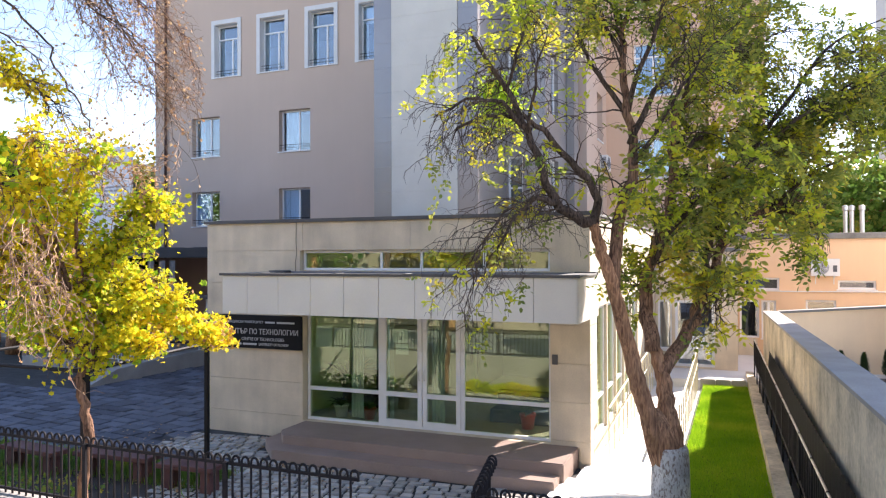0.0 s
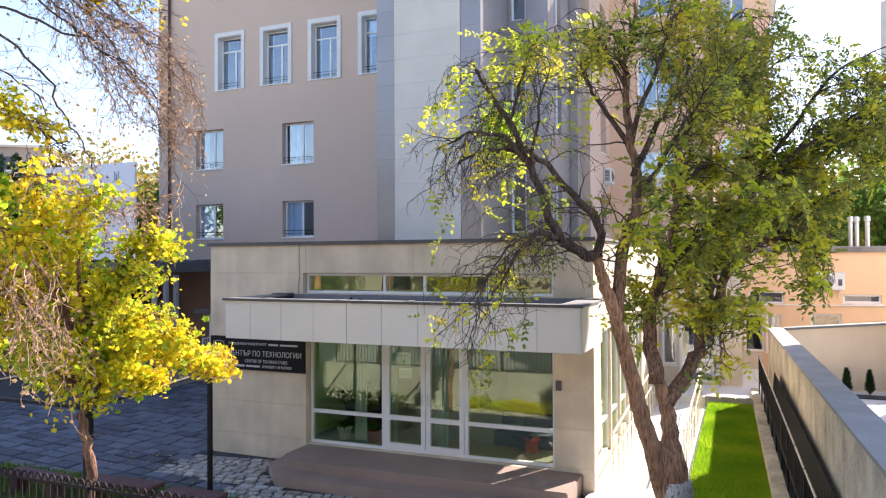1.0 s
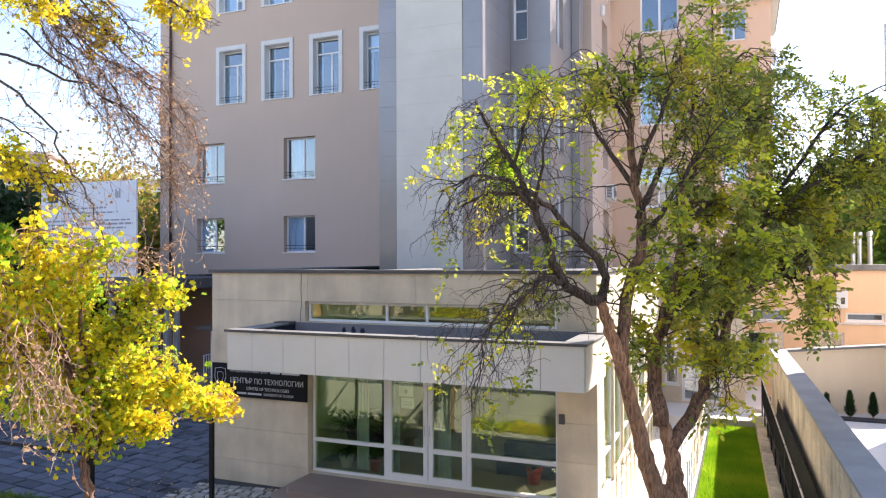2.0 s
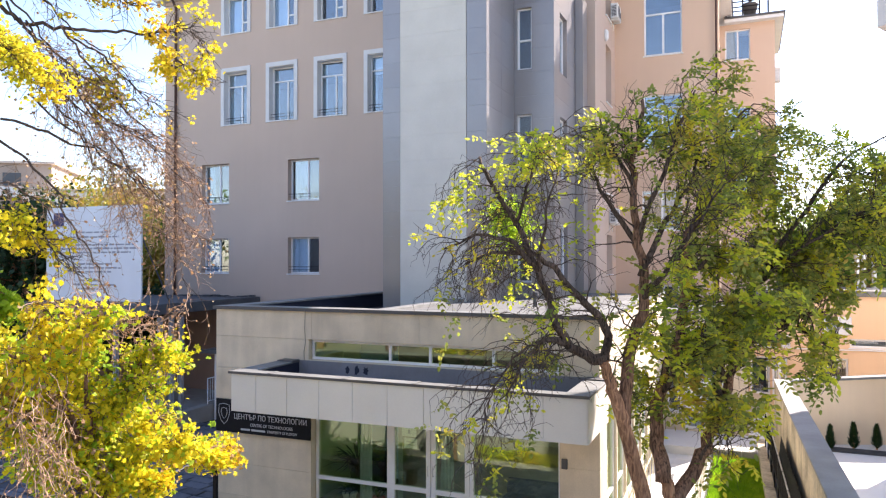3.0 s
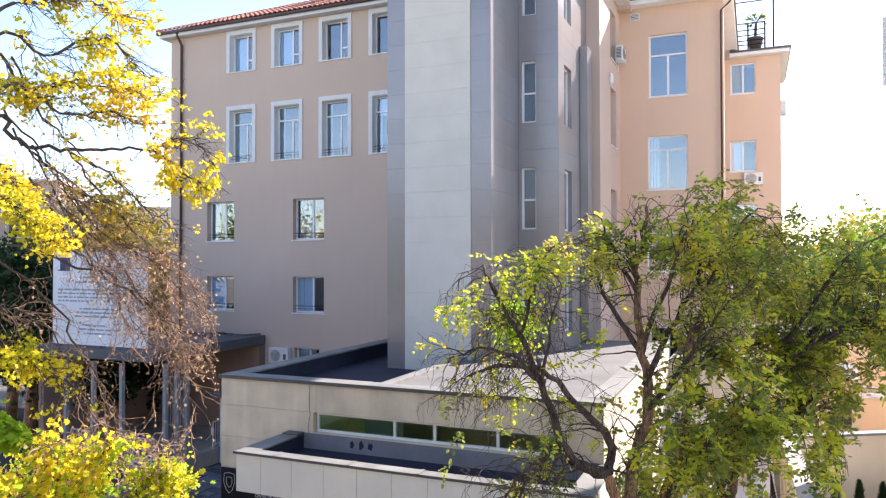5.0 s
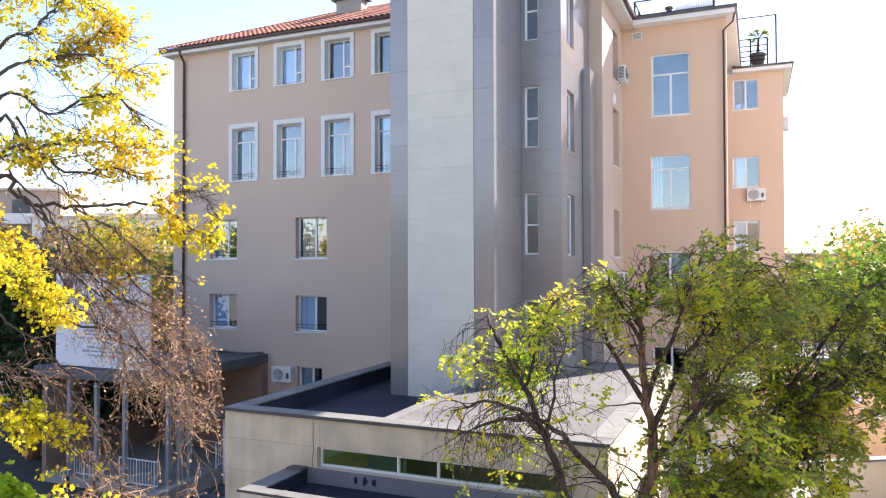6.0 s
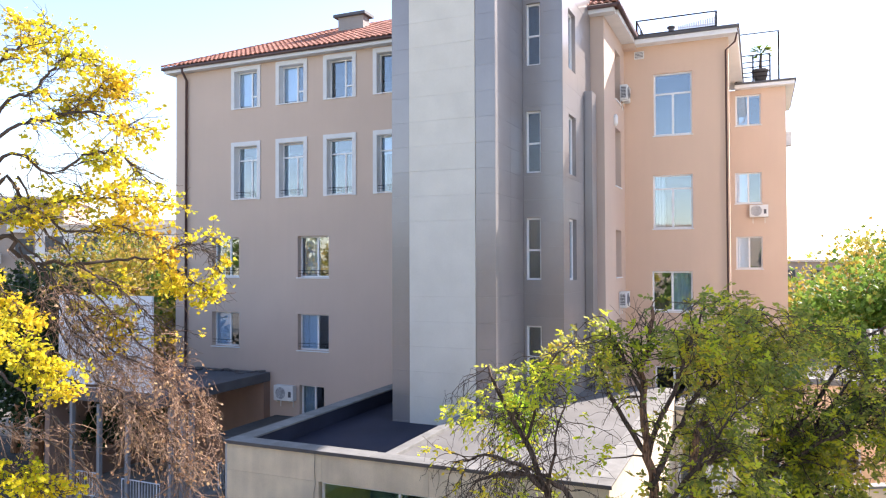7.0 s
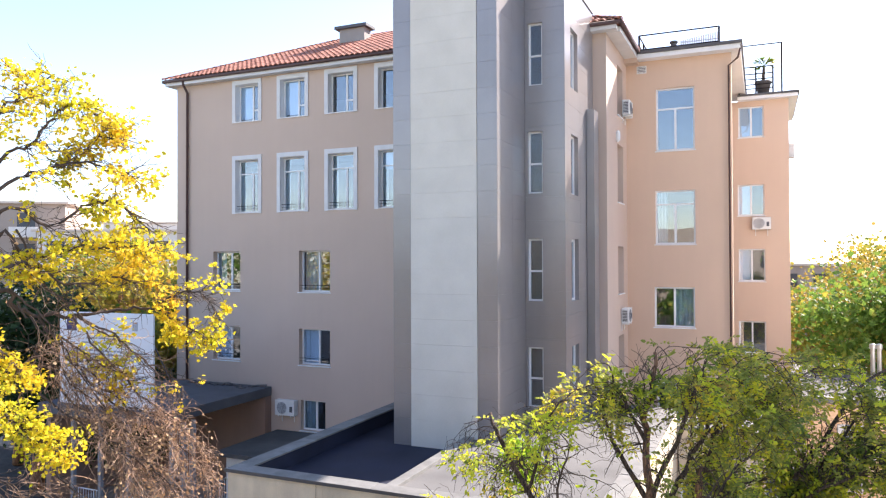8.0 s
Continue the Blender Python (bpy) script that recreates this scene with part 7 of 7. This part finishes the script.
# ---- plants in pots and furniture ----
def cypress(x, y, z, h, seed):
    rng = np.random.default_rng(seed)
    t = thing("cypress", "small dark green conical cypress", "shrub", "yard cypresses")
    bm = bmesh.new()
    tube(bm, [(0, 0, 0), (0, 0, h * 0.9)], [0.03, 0.008], 6)
    part("trunk", bm, BARK, t)
    v, f = [], []
    for _ in range(900):
        k = rng.random() ** 0.8
        r = 0.24 * h * (1 - k) ** 0.7 * (0.35 + 0.65 * min(1, k * 6)) * rng.uniform(0.4, 1.0)
        a = rng.uniform(0, math.tau)
        p = np.array((r * math.cos(a), r * math.sin(a), 0.06 * h + 0.94 * h * k))
        n0 = len(v)
        u = np.array((math.cos(a), math.sin(a), 1.4))
        u = u / np.linalg.norm(u)
        w = np.array((-math.sin(a), math.cos(a), 0)) * 0.02
        l = rng.uniform(0.06, 0.12)
        v += [tuple(p - w), tuple(p + w), tuple(p + u * l)]
        f.append((n0, n0 + 1, n0 + 2))
    part("foliage", mesh_of("foliage", v, f), LEAF_DARK, t)
    t.matrix_basis = pose(x, y, z)
    return t


for k in range(4):
    cypress(2.15 + 0.62 * k, 23.75 + 0.26 * k, 0.45, 0.68 + 0.06 * (k % 2), 40 + k)
part("soil", boxm(((1.7, 23.5, 0.452), (5.0, 23.95, 0.50))), JOINT, yw)


def potted(name, label, x, y, z, pot, rad, high, blades, length, seed, leaf):
    rng = np.random.default_rng(seed)
    t = thing(name, label, "potted plant", "lobby plants")
    bm = bmesh.new()
    lathe(bm, (0, 0, 0), [(rad * 0.72, 0), (rad * 0.95, high * 0.85), (rad * 1.05, high * 0.86), (rad * 1.05, high), (rad * 0.9, high), (rad * 0.85, high * 0.9)], 16)
    part("pot", bm, pot, t, "", True)
    v, f = [], []
    for _ in range(blades):
        a, up = rng.uniform(0, math.tau), rng.uniform(0.5, 1.6)
        d = np.array((math.cos(a), math.sin(a), up))
        d = d / np.linalg.norm(d)
        p, l = np.array((0, 0, high * 0.9)), length * rng.uniform(0.6, 1.1)
        w = np.array((-math.sin(a), math.cos(a), 0)) * 0.02
        q = [p + d * l * k + np.array((0, 0, -0.45 * l * k ** 2.2)) for k in (0, 0.33, 0.66, 1.0)]
        n0 = len(v)
        v += [tuple(q[0] - w), tuple(q[0] + w), tuple(q[1] - w), tuple(q[1] + w), tuple(q[2] - w * 0.8), tuple(q[2] + w * 0.8), tuple(q[3])]
        f += [(n0, n0 + 1, n0 + 3, n0 + 2), (n0 + 2, n0 + 3, n0 + 5, n0 + 4), (n0 + 4, n0 + 5, n0 + 6)]
    part("leaves", mesh_of("leaves", v, f), leaf, t)
    t.matrix_basis = pose(x, y, z)
    return t


potted("potted_plant", "tall green plant in a white pot in the lobby", -8.45, 14.6, 0.362, POT_W, 0.17, 0.28, 46, 0.55, 1, LEAF_DARK)
potted("potted_plant", "green plant in a red pot in the lobby", -7.72, 14.6, 0.362, POT_R, 0.15, 0.26, 22, 0.6, 2, LEAF_DARK)
potted("potted_plant", "slim plant in a red pot in the lobby", -4.15, 15.0, 0.362, POT_R, 0.17, 0.32, 18, 0.5, 3, LEAF_DARK)
palm = thing("terrace_palm", "small fan palm in a dark pot on the roof terrace", "potted plant")
bm = bmesh.new()
lathe(bm, (0.18, 37.85, 17.661), [(0.24, 0), (0.36, 0.55), (0.38, 0.56), (0.38, 0.62), (0.3, 0.62)], 14)
part("pot", bm, DARK_TRIM, palm, "dark round pot", True)
bm = bmesh.new()
tube(bm, [(0.18, 37.85, 18.2), (0.20, 37.85, 18.7), (0.22, 37.85, 19.05)], [0.08, 0.07, 0.06], 8)
part("trunk", bm, BARK_D, palm, "", True)
rng = np.random.default_rng(4)
v, f = [], []
for k in range(26):
    a, up = rng.uniform(0, math.tau), rng.uniform(-0.4, 1.5)
    d = unit(np.array((math.cos(a), math.sin(a), up)))
    w = np.cross(d, (0, 0, 1))
    c = np.array((0.22, 37.85, 19.05))
    hub = c + d * 0.3
    for q in range(-4, 5):
        e = unit(d + 0.22 * q * unit(w))
        n0 = len(v)
        s_ = unit(np.cross(e, (0.2, 0.3, 1))) * 0.022
        v += [tuple(c), tuple(hub - s_), tuple(hub + e * 0.34 + np.array((0, 0, -0.08))), tuple(hub + s_)]
        f.append((n0, n0 + 1, n0 + 2, n0 + 3))
part("fronds", mesh_of("fronds", v, f), LEAF_FAR, palm, "green fan fronds")
potted("potted_plant", "tall dark palm in the lobby corner", -8.55, 15.2, 0.362, DARK_TRIM, 0.22, 0.75, 110, 1.25, 6, LEAF_DARK)
sofa = thing("lobby_sofa", "low dark blue upholstered sofa in the lobby", "sofa")
part("base", boxm(((-5.1, 15.3, 0.362), (-3.75, 16.0, 0.66)), bevel=0.04), SOFA, sofa)
part("backrest", boxm(((-5.1, 15.85, 0.662), (-3.75, 16.05, 0.98)), bevel=0.05), SOFA, sofa)
cab = thing("lobby_cabinet", "black lobby cabinet behind the plants", "cabinet")
part("body", boxm(((-8.75, 15.7, 0.362), (-8.05, 16.2, 1.2)), bevel=0.01), BLACK, cab)
for z0, z1 in ((0.42, 0.78), (0.80, 1.16)):
    part("door", boxm(((-8.72, 15.68, z0), (-8.08, 15.699, z1))), BLACK, cab)
nt_ = thing("door_notice", "white paper notices taped inside the glazed door", "notice")
part("sheet", boxm(((-6.86, 14.070, 2.18), (-6.52, 14.073, 2.48))), PAPER, nt_)
part("sheet", boxm(((-6.80, 14.070, 1.93), (-6.50, 14.073, 2.15))), PAPER, nt_)
part("print", boxm(((-6.72, 14.0675, 2.24), (-6.66, 14.0695, 2.33)), ((-6.80, 14.0675, 2.40), (-6.58, 14.0695, 2.415)), ((-6.75, 14.0675, 2.06), (-6.55, 14.0695, 2.075)), ((-6.75, 14.0675, 2.0), (-6.55, 14.0695, 2.015))), BOARD_T, nt_)
cur = thing("lobby_curtain", "grey-green lobby curtain hanging by the door", "curtain")
for x0, x1 in ((-6.05, -5.75), (-8.0, -7.7), (-7.05, -6.95)):
    bm = bmesh.new()
    n = 16
    rows = [[bm.verts.new((x0 + (x1 - x0) * i / n, 14.28 + 0.03 * math.sin(i * 1.6), z)) for z in (0.45, 3.2)] for i in range(n + 1)]
    for r0, r1 in zip(rows, rows[1:]):
        bm.faces.new((r0[0], r1[0], r1[1], r0[1]))
    part("panel", bm, CURTAIN, cur, "", True)


# ---- pieces of walls, roofs and pavements ----
def clad(parent, u0, u1, z0, z1, plane, thick, pitch, width, holes, material, axis="x", out=-1, gap=0.012, name="panel", shift=0.0):
    """Cladding panels in courses, each an object, cut round the openings."""
    zr = z0
    row = 0
    while zr < z1 - 0.02:
        zt = min(zr + pitch, z1)
        ur = u0
        k = 0
        while ur < u1 - 0.02:
            ut = min(ur + (width if (k or not shift or row % 2 == 0) else width * shift), u1)
            a, b, c, d = ur + gap / 2, ut - gap / 2, zr + gap / 2, zt - gap / 2
            mine = [(max(h[0], a), min(h[1], b), max(h[2], c), min(h[3], d)) for h in holes]
            mine = [h for h in mine if h[1] - h[0] > 0.001 and h[3] - h[2] > 0.001]
            v0, v1 = sorted((plane, plane + out * thick))
            bm = wall_mesh(a, b, c, d, v0, v1, mine, axis)
            todo = set(bm.verts)
            while todo:
                stack, body = [todo.pop()], set()
                while stack:
                    q = stack.pop()
                    body.add(q)
                    for e in q.link_edges:
                        o = e.other_vert(q)
                        if o in todo:
                            todo.discard(o)
                            stack.append(o)
                piece = bmesh.new()
                twin = {q: piece.verts.new(q.co) for q in body}
                for fc in bm.faces:
                    if fc.verts[0] in body:
                        piece.faces.new([twin[q] for q in fc.verts])
                part(name, piece, material, parent)
            bm.free()
            ur = ut
            k += 1
        zr = zt
        row += 1


# stair tower cladding
part("backing", boxm(((-9.32, 19.028, 3.0), (-7.26, 19.0375, 22.5))), PYLON_STONE, tower)
clad(tower, -9.32, -7.26, 3.02, 22.5, 19.038, 0.05, 0.7257, 2.06, [], PYLON_STONE, gap=0.003)
clad(tower, -9.9, -9.33, 3.02, 22.5, 19.038, 0.028, 0.7257, 0.57, [], GREY_P, gap=0.0045)
clad(tower, -7.25, -6.66, 3.02, 22.5, 19.038, 0.028, 0.7257, 0.59, [], GREY_P, gap=0.0045)
clad(tower, 19.04, 21.58, 3.02, 22.5, -6.678, 0.02, 0.7257, 1.3, [], GREY_P, "y", 1, gap=0.0045)
clad(tower, -6.655, -5.40, 3.02, 18.5, 21.618, 0.03, 0.7257, 1.4, tw_holes, GREY_P, gap=0.0045)
clad(tower, 21.6, 25.6, 3.02, 18.5, -5.418, 0.025, 0.7257, 2.0, side_holes, GREY_P, "y", 1, gap=0.0045)
# entrance cladding
clad(entry, EX0, EX1, -0.27 + 0.001, 4.80, EY + 0.038, 0.04, 0.74, 2.65, [g_hole, c_hole, (-8.95, -2.8, -1, 0.375)], CREAM, gap=0.006)
clad(entry, EY + 0.005, 25.3, -0.27 + 0.001, 4.80, EX1 - 0.028, 0.03, 0.74, 2.9, r_holes, CREAM, "y", 1)


# roof tiles
def tile_mesh():
    bm = bmesh.new()
    n, w, l = 5, 0.125, 0.40
    rows = []
    for j, (v, lift) in enumerate(((0.0, 0.03), (l, 0.0))):
        rows.append([bm.verts.new((-w + 2 * w * i / n, v, lift + 0.055 * math.sin(math.pi * i / n) - 0.012)) for i in range(n + 1)])
    for i in range(n):
        bm.faces.new((rows[0][i], rows[0][i + 1], rows[1][i + 1], rows[1][i]))
    lip = [bm.verts.new(v.co + Vector((0, 0, -0.035))) for v in rows[0]]
    for i in range(n):
        bm.faces.new((lip[i], lip[i + 1], rows[0][i + 1], rows[0][i]))
    me = bpy.data.meshes.new("tile")
    bm.to_mesh(me)
    bm.free()
    me.materials.append(TILE)
    return me


TILE_ME = tile_mesh()
src_v = [v.co.copy() for v in TILE_ME.vertices]
src_f = [tuple(p.vertices) for p in TILE_ME.polygons]
rest_v, rest_f = [], []
made = 0
slope = math.atan(PITCH)
ca, sa = math.cos(slope), math.sin(slope)
rnd = random.Random(9)
cols = int((ex1 - ex0) / 0.25)
for i in range(cols):
    x = ex0 + 0.125 + 0.25 * i
    for j in range(22):
        s = 0.34 * j
        y = ey0 + s * ca
        if y > ridge_y - 0.1 or x - ex0 < (y - ey0) + 0.05 or ex1 - x < (y - ey0) + 0.05:
            continue
        m = Matrix.Translation((x, y - 0.03, ez + s * sa + 0.03 + rnd.uniform(-0.004, 0.004))) @ Matrix.Rotation(slope, 4, "X") @ Matrix.Rotation(rnd.uniform(-0.02, 0.02), 4, "Z")
        if -15.2 < x < -9.5 and j < 14 and made < 300:
            part("tile", TILE_ME, TILE, roof).matrix_basis = m
            made += 1
        else:
            n0 = len(rest_v)
            rest_v += [tuple(m @ c) for c in src_v]
            rest_f += [tuple(n0 + q for q in p) for p in src_f]
# hip and flank tiles
for j in range(40):
    k = 0.2 * j
    if k > ridge_y - ey0:
        break
    for x0, sg in ((ex0, 1), (ex1, -1)):
        m = Matrix.Translation((x0 + sg * k, ey0 + k, ez + k * PITCH + 0.07)) @ Matrix.Rotation(-sg * radians(45), 4, "Z") @ Matrix.Rotation(math.atan(PITCH / math.sqrt(2)), 4, "X")
        n0 = len(rest_v)
        rest_v += [tuple(m @ c) for c in src_v]
        rest_f += [tuple(n0 + q for q in p) for p in src_f]
for i in range(20):
    y = ey0 + 0.2 + 0.25 * i
    for j in range(12):
        s = 0.34 * j
        if s * ca > y - ey0 - 0.05:
            continue
        m = Matrix.Translation((ex1 - s * ca + 0.03, y, ez + s * sa + 0.03)) @ Matrix.Rotation(radians(90), 4, "Z") @ Matrix.Rotation(slope, 4, "X")
        n0 = len(rest_v)
        rest_v += [tuple(m @ c) for c in src_v]
        rest_f += [tuple(n0 + q for q in p) for p in src_f]
tagged(part("tiles", mesh_of("tiles", rest_v, rest_f), TILE_J, roof, "red clay barrel tiles"), kind="stuff")

# courtyard slabs
yard = tagged(new("courtyard_paving"), "uneven grey stone slabs paving the courtyard", "paving", kind="structure")
rnd = random.Random(3)


def slab(bm, poly, z0, z1):
    cx, cy = sum(p[0] for p in poly) / len(poly), sum(p[1] for p in poly) / len(poly)
    top = [(cx + (x - cx) * 0.955, cy + (y - cy) * 0.955) for x, y in poly]
    a = [bm.verts.new((x, y, z0)) for x, y in poly]
    b = [bm.verts.new((x, y, z1)) for x, y in top]
    n = len(poly)
    for i in range(n):
        bm.faces.new((a[i], a[(i + 1) % n], b[(i + 1) % n], b[i]))
    bm.faces.new(b)


def lay(parent, x0, x1, y0, y1, w, d, jit, material, joined, near, keep, turn=0.0, name="slab", most=280, z=0.0, tilt=0.006, joint=0.02):
    """Rows of uneven slabs; the near ones are objects, the rest one mesh."""
    rows = int((y1 - y0) / d) + 1
    bm_all = bmesh.new()
    count = 0
    c, s = math.cos(radians(turn)), math.sin(radians(turn))
    mx, my = (x0 + x1) / 2, (y0 + y1) / 2
    for j in range(rows):
        y = y0 + j * d
        x = x0 - rnd.random() * w
        while x < x1:
            ww = w * rnd.uniform(0.7, 1.35)
            g = joint
            poly = [(x + g, y + g), (x + ww - g, y + g), (x + ww - g, y + d - g), (x + g, y + d - g)]
            poly = [(px + rnd.uniform(-jit, jit), py + rnd.uniform(-jit, jit)) for px, py in poly]
            poly = [(mx + c * (px - mx) - s * (py - my), my + s * (px - mx) + c * (py - my)) for px, py in poly]
            x += ww
            qx, qy = sum(p[0] for p in poly) / 4, sum(p[1] for p in poly) / 4
            if not keep(qx, qy):
                continue
            top = z + rnd.uniform(-tilt, tilt)
            if near(qx, qy) and count < most:
                bm = bmesh.new()
                slab(bm, poly, z - 0.04, top)
                part(name, bm, material, parent)
                count += 1
            else:
                slab(bm_all, poly, z - 0.04, top)
    tagged(part(name + "s", bm_all, joined, parent, "further paving slabs"), kind="stuff")


def in_yard(x, y):
    return -34 < x < -9.4 and y < 25 and not (x > -11.7 and y > 13.8) and not (x < -18.6 and y > 16.4) and not (-18.6 < x < -11.6 and y > 21.8) and not (-16.1 < x < -8.5 and y < 11.2) and not (x > -11.7 and y > 11.9)


lay(yard, -30, -9.0, 8.5, 25, 0.62, 0.40, 0.03, PAVE, PAVE_J, lambda x, y: -14.5 < x and 11.5 < y < 17, in_yard, -6, "slab", joint=0.022)
cob = tagged(new("entrance_cobbles"), "pale irregular cobbles with dark joints before the entrance", "paving", kind="structure")
COBBLE_O = mat("pale_cobble_piece", (0.42, 0.39, 0.35), 0.8, 0.2, 3, 50, 0.25, rand=0.7)
lay(cob, -11.9, -2.6, 6.6, 13.9, 0.25, 0.21, 0.011, COBBLE_O, COBBLE, lambda x, y: y > 9.6 and x < -3.2, lambda x, y: (-9.4 if y < 11.95 else -11.62) < x < -2.62 and not (x > -9.3 and y > 12.05 and x < -2.8 and (x + 9.28) * 1.07 + y - 12.12 > 0.62) and y < 13.8, 8, "cobble", 290, joint=0.026)
wkr = tagged(new("walkway"), "pale paved walkway beside the lawn", "walkway", kind="structure")
lay(wkr, -2.9, -1.0, 7.0, 23.1, 0.6, 0.6, 0.0, WALK, WALK, lambda x, y: y > 10, lambda x, y: -2.9 < x < -1.02 and (x > -2.56 or y < 13.6), 0, "paver", 200, 0.05, 0.001, 0.004)
